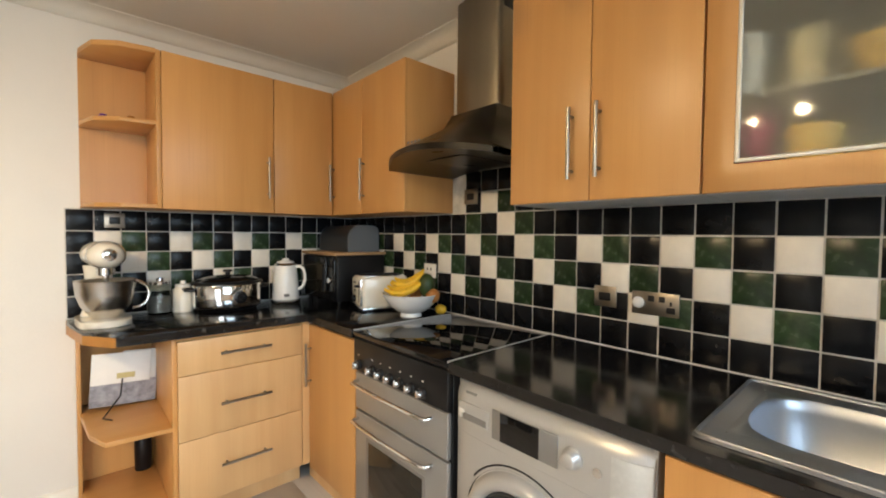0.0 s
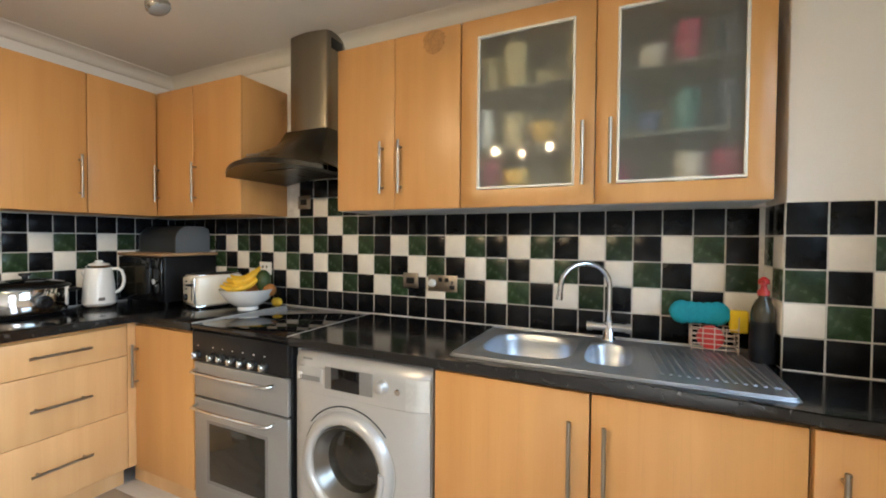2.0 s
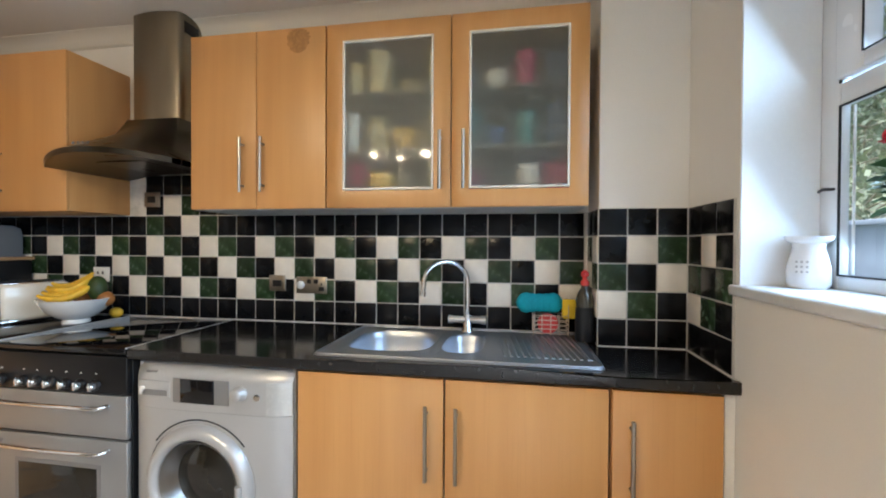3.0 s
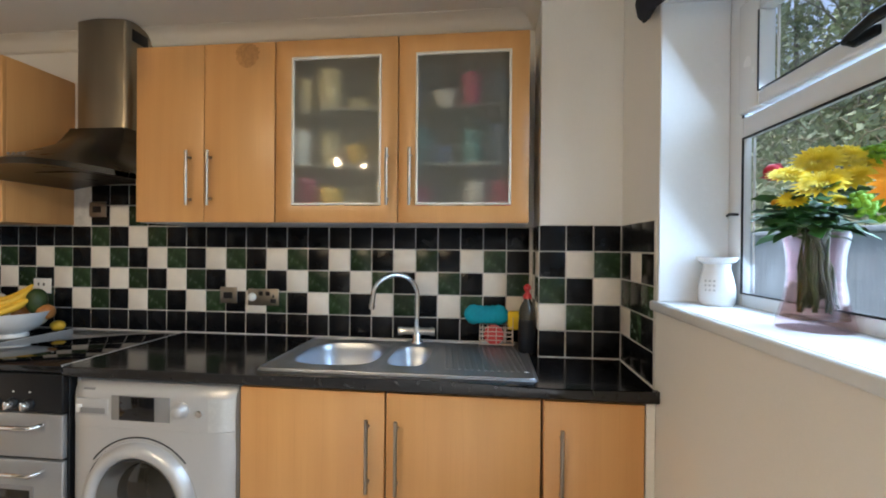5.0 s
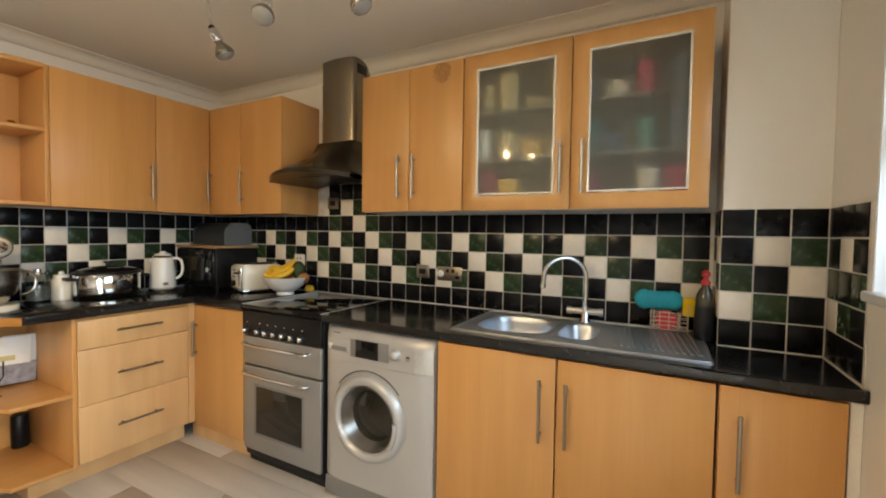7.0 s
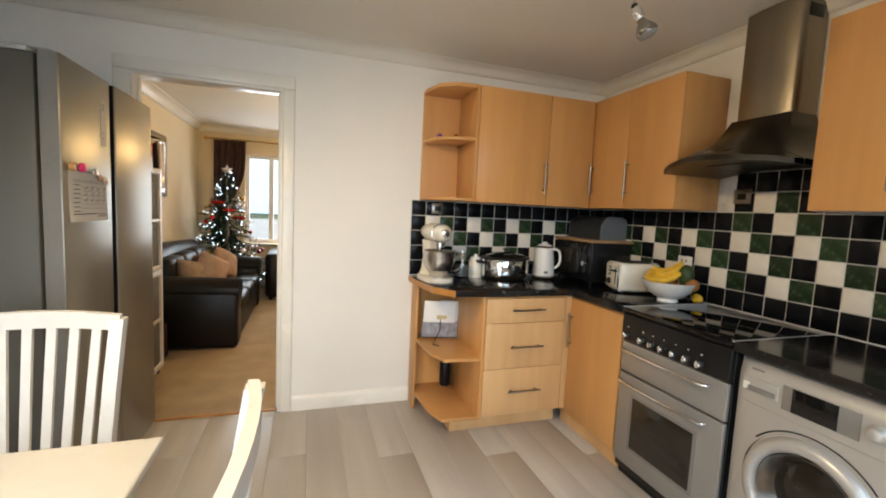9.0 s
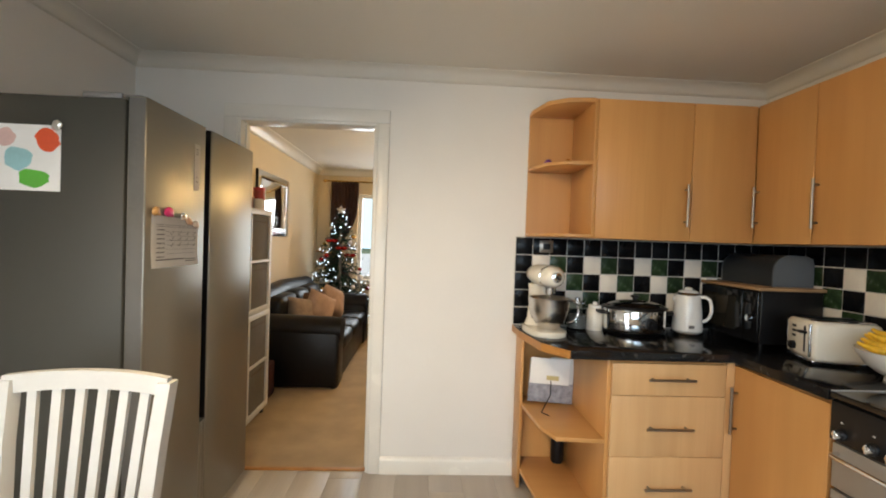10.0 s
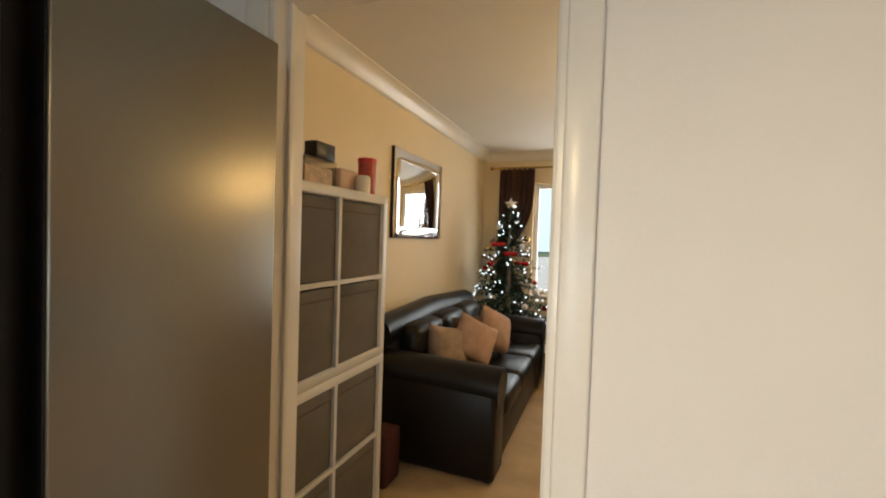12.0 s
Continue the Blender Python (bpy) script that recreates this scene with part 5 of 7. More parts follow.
for x, y in ((-0.12, -0.07), (0.08, -0.07), (-0.12, 0.07), (0.08, 0.07)):
    part("foot", L([(0, 0), (0.012, 0), (0.012, 0.007), (0, 0.007)], (x, y, 0), 12), BLACK_PLASTIC, ts, local=True)

fb = thing("fruit_bowl", (1.56, 2.19, Z), "white ceramic footed fruit bowl", "bowl")
part("bowl", L([(0, 0), (0.055, 0), (0.054, 0.01), (0.05, 0.018), (0.075, 0.028), (0.112, 0.058), (0.138, 0.098), (0.146, 0.116), (0.142, 0.116), (0.132, 0.098), (0.1, 0.06), (0, 0.04)], (1.56, 2.19, Z), 48), WHITE_CERAMIC, fb)
bn = thing("bananas", (1.53, 2.21, Z + 0.1), "bunch of ripe yellow bananas in the fruit bowl", "fruit")
for k in range(5):
    pts, rad = [], []
    for j in range(11):
        t_ = j / 10
        d = -0.125 + (0.2 - 0.012 * k) * t_ + 0.01 * k
        up = 0.118 + 0.013 * k + 0.075 * (t_ - 0.35) ** 2 * 2.0
        back = -0.02 + 0.018 * (k % 3) + 0.01 * k - 0.03 * math.sin(t_ * math.pi)
        pts.append((1.55 + 0.67 * d + 0.74 * back, 2.19 - 0.74 * d + 0.67 * back, Z + up))
        rad.append(0.0165 * min(1.0, 0.35 + 2.6 * t_) if t_ < 0.8 else 0.0165 - (t_ - 0.8) * 0.055)
    part("banana", T(pts, 0.017, 8, rad), YELLOW, bn)
single("avocado", blob(bmesh.new(), (1.605, 2.12, Z + 0.158), 0.045, 0.9, 0.9, 1.35, 0.03, 3), AVOCADO, "dark green avocado in the fruit bowl", "fruit")
for k, (x, y, z) in enumerate(((1.615, 2.085, 0.108), (1.645, 2.15, 0.108), (1.63, 2.24, 0.105))):
    single("orange", blob(bmesh.new(), (x, y, Z + z), 0.036, rough=0.02, sub=3), ORANGE, "ripe orange in the fruit bowl", "fruit", group="oranges in the bowl")
single("loose_fruit", blob(bmesh.new(), (1.70, 2.10 + 0.02, Z + 0.026), 0.026, 1, 1.3, 1.0, 0.05, 3), YELLOW, "small yellow fruit beside the bowl", "fruit")

# things on the end shelves
for x, y, z, m_, lab in ((0.40, 3.03, 1.833, plain("purple_foil", (0.12, 0.02, 0.2), 0.3, 0.4), "small purple foil candle on the shelf"), (0.50, 2.99, 1.833, GOLD, "small gold candle holder on the shelf")):
    single("candle", L([(0, 0), (0.014, 0), (0.02, 0.006), (0.024, 0.02), (0.018, 0.028), (0.012, 0.03), (0.014, 0.036), (0.008, 0.038), (0, 0.034)], (x, y, z), 18), m_, lab, "candle")
lr = thing("letter_rack", (0.43, 3.05, 0.49), "pile of letters and a booklet propped on the base shelf", "papers")
part("card", B((0.325, 0.55, 2.985, 2.992, 0.592, 0.735), bev=0.001), PAPER, lr, "white envelope")
part("booklet", B((0.325, 0.58, 2.995, 3.01, 0.49, 0.725), bev=0.001), plain("grey_photo_print", (0.3, 0.3, 0.34), 0.5, vary=0.5, scale=25), lr, "grey printed booklet")
part("stamp", B((0.42, 0.49, 2.9835, 2.985, 0.615, 0.64), bev=0.0004), plain("tan_print", (0.62, 0.52, 0.25), 0.7), lr)
part("card", B((0.44, 0.575, 2.9925, 2.9945, 0.60, 0.742), bev=0.0005), plain("second_envelope", (0.7, 0.7, 0.68), 0.8, vary=0.05), lr, "second white envelope")
lr.matrix_basis = pose(0.43, 3.05, 0.499, -5, 4, 0)
single("charger_cable", T([(0.45, 2.98, 0.63), (0.44, 2.95, 0.56), (0.40, 2.91, 0.52), (0.37, 2.87, 0.497), (0.40, 2.83, 0.496)], 0.003, 8), BLACK_PLASTIC, "thin dark cable hanging over the shelf", "cable")
cn = thing("speaker", (0.538, 3.09, 0.12), "black cylindrical gadget on the lower shelf", "speaker")
part("body", L([(0, 0.002), (0.034, 0.002), (0.037, 0.008), (0.037, 0.17), (0.033, 0.178), (0, 0.178)], (0.538, 3.09, 0.12), 28), BLACK_PLASTIC, cn)
part("ring", L([(0, 0), (0.034, 0), (0.034, 0.003), (0, 0.003)], (0.538, 3.09, 0.12), 24), RUBBER, cn)

# crockery behind the frosted doors
rng2 = random.Random(8)
cups = [MATT_WHITE, plain("yellow_glaze", (0.75, 0.5, 0.1), 0.3), plain("teal_glaze", (0.05, 0.3, 0.33), 0.3), plain("magenta_tin", (0.45, 0.02, 0.12), 0.4), plain("blue_glaze", (0.05, 0.1, 0.25), 0.3), plain("straw_glass", (0.6, 0.55, 0.35), 0.2)]
for zs, pick in ((UZ0 + 0.018, (3, 1, 5, 5, 3, 0, 0, 3)), (1.671, (0, 5, 1, 5, 2, 4, 2, 4)), (1.896, (5, 5, 5, 5, 4, 0, 3, 4))):
    for k, ci in enumerate(pick):
        y = 0.79 - k * 0.118 + rng2.uniform(-0.012, 0.012)
        h, r = rng2.uniform(0.11, 0.175), rng2.uniform(0.042, 0.056)
        at = (1.53 + rng2.uniform(0, 0.06), y, zs)
        if k % 3 == 2:
            single("bowl", L([(0, 0), (r * 0.6, 0), (r * 0.62, 0.006), (r * 1.15, h * 0.5), (r * 1.1, h * 0.5), (0, 0.012)], at, 22), cups[ci], "crockery bowl behind the frosted glass", "bowl", group="crockery in the glazed cabinet")
        else:
            single("beaker", L([(0, 0), (r * 0.8, 0), (r, h), (r * 0.94, h), (r * 0.74, 0.006), (0, 0.006)], at, 22), cups[ci], "coloured beaker behind the frosted glass", "beaker", group="crockery in the glazed cabinet")

# ---- ceiling spotlights ----
def spot_bar(at, label, spots, lit):
    """A chrome bar under the ceiling with adjustable heads; spots: foot on the bar, place of the bulb, aim."""
    sp = thing("ceiling_spotlights", at, label, "ceiling light")
    x, y, z = at
    part("rose", L([(0, 0), (0.05, 0), (0.05, -0.02), (0.02, -0.03), (0, -0.03)], at, 24), CHROME, sp)
    ya, yb = spots[0][0][1] + 0.07, spots[-1][0][1] - 0.07
    bar = [(x + 0.04 * math.sin(k / 12 * math.tau), ya + (yb - ya) * k / 12, z - 0.07) for k in range(13)]
    part("bar", T(bar, 0.008, 10), CHROME, sp)
    part("stem", T([(x, y, z - 0.02), (x, y, z - 0.075)], 0.008, 10), CHROME, sp)
    for top, bulb_at, aim in spots:
        m = Matrix.Translation(bulb_at) @ Vector(aim).to_track_quat("Z", "Y").to_matrix().to_4x4()
        sh = part("spot_holder", L([(0, -0.085), (0.017, -0.083), (0.02, -0.07), (0.02, -0.035), (0.016, -0.03), (0, -0.03)], m=m, seg=22), CHROME, sp, "chrome lamp holder")
        part("knuckle", blob(bmesh.new(), m @ Vector((0, 0, -0.09)), 0.014), BLACK_PLASTIC, sp)
        part("arm", T([top, (top[0], top[1], top[2] - 0.05), tuple(m @ Vector((0, 0, -0.09)))], 0.006, 8), CHROME, sp)
        part("reflector_bulb", L([(0.014, -0.034), (0.018, -0.02), (0.036, 0.008), (0.04, 0.022), (0.036, 0.032)], m=m, seg=26), OFF_BULB, sh, "silvered reflector bulb")
        part("bulb_face", L([(0.036, 0.032), (0.028, 0.038), (0.014, 0.042), (0, 0.043)], m=m, seg=26), BULB if lit else GREY_GLASS, sh, "lit warm bulb face" if lit else "frosted bulb face")
        if lit:
            lamp("spot_lamp", "SPOT", look(tuple(m @ Vector((0, 0, 0.06))), tuple(m @ Vector((0, 0, 1)))), lit, (1.0, 0.74, 0.42), radius=0.03, spot=150)


spot_bar((0.72, 1.35, CZ), "chrome ceiling bar with three unlit reflector spotlights",
         (((0.74, 1.72, CZ - 0.07), (0.785, 1.69, 2.095), (0.35, -0.35, -1)), ((0.70, 1.34, CZ - 0.07), (0.69, 1.31, 2.115), (-0.5, -0.35, -0.8)), ((0.74, 0.98, CZ - 0.07), (0.79, 0.955, 2.12), (0.15, -0.5, -1))), 0)
spot_bar((-1.0, 1.24, CZ), "chrome ceiling bar with three lit spotlights over the table",
         (((-1.0, 1.5, CZ - 0.07), (-0.99, 1.49, 2.215), (0.7, 0.25, -0.8)), ((-1.0, 1.24, CZ - 0.07), (-1.0, 1.237, 2.2), (0.3, 0.1, -1)), ((-1.0, 0.98, CZ - 0.07), (-0.99, 0.975, 2.21), (0.8, 0.12, -0.7))), 26)

# ---- window sill things ----
bu = thing("oil_burner", (1.145, -0.645, 1.18), "white ceramic oil burner with pierced holes on the sill", "oil burner")
part("body", L([(0, 0), (0.04, 0), (0.046, 0.01), (0.047, 0.05), (0.04, 0.085), (0.034, 0.105), (0.036, 0.12), (0, 0.12)], (1.145, -0.645, 1.18), 28), WHITE_CERAMIC, bu)
part("dish", L([(0, 0.118), (0.036, 0.119), (0.05, 0.128), (0.052, 0.138), (0.047, 0.138), (0.02, 0.128), (0, 0.127)], (1.145, -0.645, 1.18), 28), WHITE_CERAMIC, bu)
# holes are flat grey discs, the shade inside them put into the colour
for k in range(9):
    a, dz = (k % 3 - 1) * 0.24 + 2.3, 0.045 + (k // 3) * 0.013
    part("hole", L([(0, 0), (0.0032, 0), (0.0032, 0.0006), (0, 0.0006)], m=Matrix.Translation((1.145 + 0.0462 * math.cos(a), -0.645 + 0.0462 * math.sin(a), 1.18 + dz)) @ Vector((math.cos(a), math.sin(a), 0)).to_track_quat("Z", "Y").to_matrix().to_4x4(), seg=8), plain("shadowed_ceramic", (0.45, 0.44, 0.42), 0.6), bu)
vs_ = (0.79, -0.65, 1.18)
va = thing("vase", vs_, "flared pink-tinted glass vase with water on the sill", "vase")
part("glass", L([(0, 0), (0.064, 0), (0.066, 0.004), (0.052, 0.06), (0.046, 0.1), (0.047, 0.15), (0.058, 0.205), (0.055, 0.205), (0.043, 0.15), (0.042, 0.1), (0.047, 0.06), (0.056, 0.022), (0, 0.022)], vs_, 32), PINK_GLASS, va)
part("water", L([(0, 0.023), (0.054, 0.023), (0.046, 0.06), (0.0415, 0.095), (0, 0.095)], vs_, 28), clear_glass("cloudy_water", (0.9, 0.88, 0.8), 0.05), va, "cloudy water")
bq = thing("bouquet", (vs_[0], vs_[1], 1.21), "yellow chrysanthemums, red rose and orange gerbera in the vase", "flowers")
rng3 = random.Random(3)
bm = bmesh.new()
for k in range(38):
    a, r = rng3.uniform(0, math.tau), 0.036 * math.sqrt(rng3.random())
    a2, r2 = a + rng3.uniform(1.2, 4.6), 0.044 * math.sqrt(rng3.random())
    am, rm_ = a + rng3.uniform(-1, 1), 0.028 * math.sqrt(rng3.random())
    tube(bm, [(vs_[0] + r * math.cos(a), vs_[1] + r * math.sin(a), 1.212 + rng3.uniform(0, 0.03)), (vs_[0] + rm_ * math.cos(am), vs_[1] + rm_ * math.sin(am), 1.30), (vs_[0] + r2 * math.cos(a2), vs_[1] + r2 * math.sin(a2), 1.42)], rng3.uniform(0.0025, 0.0055), 6)
part("stem_bundle", bm, STEM, bq, "bundled green stems", kind="stuff")


def petals(bm, at, r, n, rows, up, width):
    q = Vector(up).normalized().to_track_quat("Z", "Y").to_matrix()
    for j in range(rows):
        for k in range(n):
            a = (k + 0.5 * (j % 2)) * math.tau / n
            rr, lift = r * (1 - 0.2 * j), 0.15 + 0.28 * j
            pts = [Vector((0.004, 0, 0)), Vector((rr * 0.5, width * rr, lift * rr * 0.6)), Vector((rr, 0.0, lift * rr * 0.55)), Vector((rr * 0.5, -width * rr, lift * rr * 0.6))]
            rot = Matrix.Rotation(a, 3, "Z")
            vsx = [bm.verts.new(Vector(at) + q @ (rot @ p)) for p in pts]
            mid = bm.verts.new(Vector(at) + q @ (rot @ Vector((rr * 0.55, 0, lift * rr * 0.45))))
            for i in range(4):
                bm.faces.new((vsx[i], vsx[(i + 1) % 4], mid)).smooth = True


blooms = [((0.78, -0.595, 1.479), (-0.4, 0.2, 0.8), 0.038), ((0.77, -0.639, 1.505), (-0.6, 0.5, 0.8), 0.045), ((0.722, -0.613, 1.455), (-0.4, 0.5, 0.8), 0.045), ((0.761, -0.682, 1.51), (-0.6, 0.2, 0.8), 0.043), ((0.72, -0.66, 1.464), (-0.4, 0.5, 0.8), 0.041), ((0.752, -0.584, 1.43), (-0.6, 0.5, 0.8), 0.027), ((0.708, -0.623, 1.422), (-0.4, 0.2, 0.8), 0.024), ((0.731, -0.699, 1.488), (-0.6, 0.5, 0.8), 0.033)]
for at, up, rad in blooms:
    bm = bmesh.new()
    petals(bm, at, rad * 1.1, 20, 4, up, 0.17)
    part("chrysanthemum", bm, PETAL, bq, "yellow chrysanthemum head")
bm = bmesh.new()
petals(bm, (0.615, -0.665, 1.442), 0.055, 22, 3, (-0.7, 0.6, 0.2), 0.17)
ger = part("gerbera", bm, GERBERA, bq, "orange gerbera head")
part("eye", blob(bmesh.new(), (0.609, -0.660, 1.444), 0.016, 1, 1, 1), plain("gerbera_eye", (0.12, 0.09, 0.01), 0.9), ger)
bm = bmesh.new()
for s_ in (0.55, 0.8, 1.0):
    petals(bm, (0.828, -0.596, 1.49), 0.022 * s_ + 0.004, 6, 3, (0.3, 0.2, 1.0), 0.6)
blob(bm, (0.828, -0.596, 1.496), 0.018, rough=0.2)
part("rose", bm, ROSE, bq, "red rose head")
part("bud", blob(bmesh.new(), (0.792, -0.584, 1.428), 0.013, rough=0.2), GERBERA, bq)
for at in ((0.75, -0.713, 1.507), (0.716, -0.714, 1.506), (0.682, -0.646, 1.414), (0.679, -0.68, 1.404)):
    bm = bmesh.new()
    for k in range(30):
        d = Vector((rng3.gauss(0, 1), rng3.gauss(0, 1), rng3.gauss(0, 1) + 0.5)).normalized() * 0.018
        blob(bm, Vector(at) + d, 0.007, sub=1)
    part("lime_bloom", bm, LIME, bq, "lime green bloom")
bm = bmesh.new()
for k in range(170):
    a, r, z = rng3.uniform(0, math.tau), rng3.uniform(0.02, 0.085), rng3.uniform(1.375, 1.46)
    base = Vector((vs_[0] - 0.02 + r * 0.5 * math.cos(a), vs_[1] + 0.02 + r * 0.5 * math.sin(a), z - 0.01))
    tip = Vector((vs_[0] - 0.02 + (r + 0.035) * math.cos(a), vs_[1] + 0.02 + (r + 0.02) * math.sin(a), z + rng3.uniform(-0.045, 0.01)))
    side = (tip - base).cross(Vector((rng3.uniform(-0.4, 0.4), rng3.uniform(-0.4, 0.4), 1))).normalized() * rng3.uniform(0.009, 0.018)
    m1, m2 = base.lerp(tip, 0.35), base.lerp(tip, 0.7) + Vector((0, 0, 0.004))
    v = [bm.verts.new(p) for p in (base, m1 + side, m2 + side * 0.8, tip, m2 - side * 0.8, m1 - side)]
    bm.faces.new((v[0], v[1], v[5]))
    bm.faces.new((v[1], v[2], v[4], v[5]))
    bm.faces.new((v[2], v[3], v[4]))
part("foliage", bm, LEAF, bq, "green leaves", kind="stuff")
bq.matrix_basis = pose(vs_[0], vs_[1], 1.21) @ Matrix.Diagonal((1.02, 1.02, 1.04, 1))
# blind at the head of the window
bl = thing("window_blind", (0.55, SY + 0.03, 2.06), "navy fabric blind gathered at the window head", "blind")
bm = bmesh.new()
prof = [(0.0, 0.12), (0.05, 0.11), (0.058, 0.06), (0.05, 0.02), (0.03, 0.0), (0.012, 0.015), (0.0, 0.04)]
for k in range(25):
    x = 1.25 - k * 1.4 / 24
    w = 0.006 * math.sin(k * 2.1)
    ring = [bm.verts.new((x, SY + 0.002 + u + (w if u > 0 else 0), 2.055 + z + w)) for u, z in prof]
    if k:
        for i in range(len(ring)):
            bm.faces.new((prev_ring[i], prev_ring[(i + 1) % 7], ring[(i + 1) % 7], ring[i])).smooth = True
    else:
        bm.faces.new(ring)
    prev_ring = ring
bm.faces.new(prev_ring[::-1])
part("fabric", bm, NAVY, bl)

# ---- dining table and chairs ----
tb = thing("dining_table", (-1.30, 1.14, 0), "white painted dining table with turned legs", "table")
part("tabletop", B((-1.85, -0.757, 0.77, 1.518, 0.735, 0.76), bev=0.006), WHITE_WOOD, tb, "cream painted tabletop")
part("apron", B((-1.79, -0.82, 0.83, 0.85, 0.645, 0.734), (-1.79, -0.82, 1.44, 1.46, 0.645, 0.734), (-1.79, -1.77, 0.85, 1.44, 0.645, 0.734), (-0.84, -0.82, 0.85, 1.44, 0.645, 0.734)), WHITE_WOOD, tb)
for x in (-1.77, -0.84):
    for y in (0.85, 1.44):
        part("leg", L([(0, 0), (0.022, 0), (0.024, 0.03), (0.034, 0.25), (0.036, 0.5), (0.03, 0.56), (0.038, 0.6), (0.038, 0.7), (0, 0.7)], (x, y, 0.0), 16), WHITE_WOOD, tb)


def dining_chair(at, turn, label):
    """A slat-back chair; its back stands at local y = 0 and it faces local -y."""
    c = thing("dining_chair", at, label, "chair", "chairs round the table", turn=turn)
    part("seat", B((-0.2, 0.2, -0.41, -0.01, 0.43, 0.46), bev=0.01), WHITE_WOOD, c, local=True)
    for x in (-0.18, 0.18):
        part("front_leg", B((x - 0.02, x + 0.02, -0.40, -0.36, 0, 0.432), bev=0.005), WHITE_WOOD, c, local=True)
    for s_ in (-1, 1):
        bm = bmesh.new()
        prof = ((0.0, 0.175, 0.0), (0.43, 0.178, -0.03), (0.62, 0.184, -0.02), (0.82, 0.196, 0.0), (0.985, 0.205, 0.026))
        rings = []
        for z, x, y in prof:
            rings.append([bm.verts.new((s_ * x + dx, y + dy, z)) for dx, dy in ((-0.018, -0.02), (0.018, -0.02), (0.018, 0.018), (-0.018, 0.018))])
        for a, b in zip(rings, rings[1:]):
            for k in range(4):
                bm.faces.new((a[k], a[(k + 1) % 4], b[(k + 1) % 4], b[k]))
        bm.faces.new(rings[0][::-1])
        bm.faces.new(rings[-1])
        part("back_post", bm, WHITE_WOOD, c, local=True)

    def rail(zc, h, y, bow, half, thick=0.016):
        bm = bmesh.new()
        prev = None
        for k in range(9):
            u = -1 + k / 4
            yy, zz = y + bow * (1 - u * u), zc + 0.012 * (1 - u * u)
            ring = [bm.verts.new((u * half, yy + dy, zz + dz)) for dy, dz in ((-thick / 2, -h / 2), (thick / 2, -h / 2), (thick / 2, h / 2), (-thick / 2, h / 2))]
            if prev:
                for i in range(4):
                    bm.faces.new((prev[i], prev[(i + 1) % 4], ring[(i + 1) % 4], ring[i]))
            else:
                bm.faces.new(ring[::-1])
            prev = ring
        bm.faces.new(prev)
        return bm

    part("top_rail", rail(0.972, 0.05, 0.022, 0.02, 0.212, 0.022), WHITE_WOOD, c, local=True)
    part("lower_rail", rail(0.56, 0.035, -0.022, 0.012, 0.165), WHITE_WOOD, c, local=True)
    for k in range(6):
        u = -0.715 + k * 0.286
        bow = 1 - u * u
        p0, p1 = Vector((u * 0.175, -0.022 + 0.012 * bow, 0.555)), Vector((u * 0.205, 0.022 + 0.02 * bow, 0.96))
        bm = bmesh.new()
        rings = [[bm.verts.new(p + Vector((dx, dy, 0))) for dx, dy in ((-0.012, -0.006), (0.012, -0.006), (0.012, 0.006), (-0.012, 0.006))] for p in (p0, p1)]
        for i in range(4):
            bm.faces.new((rings[0][i], rings[0][(i + 1) % 4], rings[1][(i + 1) % 4], rings[1][i]))
        part("slat", bm, WHITE_WOOD, c, local=True)
    for x in (-0.18, 0.18):
        part("side_rail", B((x - 0.01, x + 0.01, -0.37, -0.03, 0.385, 0.43)), WHITE_WOOD, c, local=True)
    part("front_rail", B((-0.17, 0.17, -0.39, -0.37, 0.385, 0.43)), WHITE_WOOD, c, local=True)
    return c


dining_chair((-1.175, 1.83, 0), 0, "white painted slat-back chair at the table's long side")
dining_chair((-0.54, 1.045, 0), -90, "white painted slat-back chair at the table's end")

# ---- papers on the fridge ----
def bars(parent, x, y0, y1, z, n, dz, h, material, name="line"):
    bm = bmesh.new()
    for k in range(n):
        add_box(bm, (x, x + 0.0006, y0, y1, z - k * dz, z - k * dz + h))
    part(name, bm, material, parent, kind="stuff")


cal = thing("calendar_sheet", (FXF + 0.002, 2.35, 1.36), "white wipe-off planner sheet held by magnets on the fridge", "paper")
bm = bmesh.new()
for k in range(9):
    y = 2.205 + k * 0.297 / 8
    w = 0.002 + 0.003 * math.sin(k * 1.3) ** 2
    row = [bm.verts.new((FXF + w + (0.004 if z < 1.3 else 0), y, z)) for z in (1.258, 1.31, 1.45 - 0.0012 * k)]
    if k:
        for i in range(2):
            bm.faces.new((prow[i], prow[i + 1], row[i + 1], row[i]))
    prow = row
bmesh.ops.solidify(bm, geom=bm.faces[:], thickness=0.0008)
part("sheet", bm, PAPER, cal)
bars(cal, FXF + 0.0062, 2.23, 2.275, 1.395, 7, 0.0165, 0.003, INK)
bars(cal, FXF + 0.0062, 2.225, 2.48, 1.415, 2, 0.007, 0.0012, INK)
bars(cal, FXF + 0.0075, 2.225, 2.40, 1.285, 1, 0.02, 0.004, INK)
bars(cal, FXF + 0.0075, 2.41, 2.485, 1.283, 2, 0.008, 0.003, INK)
bars(cal, FXF + 0.0064, 2.285, 2.4855, 1.3905, 6, 0.0165, 0.0008, INK, "ruled_line")
rng4 = random.Random(11)
bm = bmesh.new()
for k in range(12):
    y, z = 2.31 + (k % 4) * 0.05, 1.385 - (k // 4) * 0.022
    tube(bm, [(FXF + 0.0066, y, z), (FXF + 0.0066, y + 0.006, z - 0.006), (FXF + 0.0066, y + 0.02, z + 0.008)], 0.0007, 5)
part("tick_marks", bm, INK, cal, "handwritten tick marks", kind="stuff")
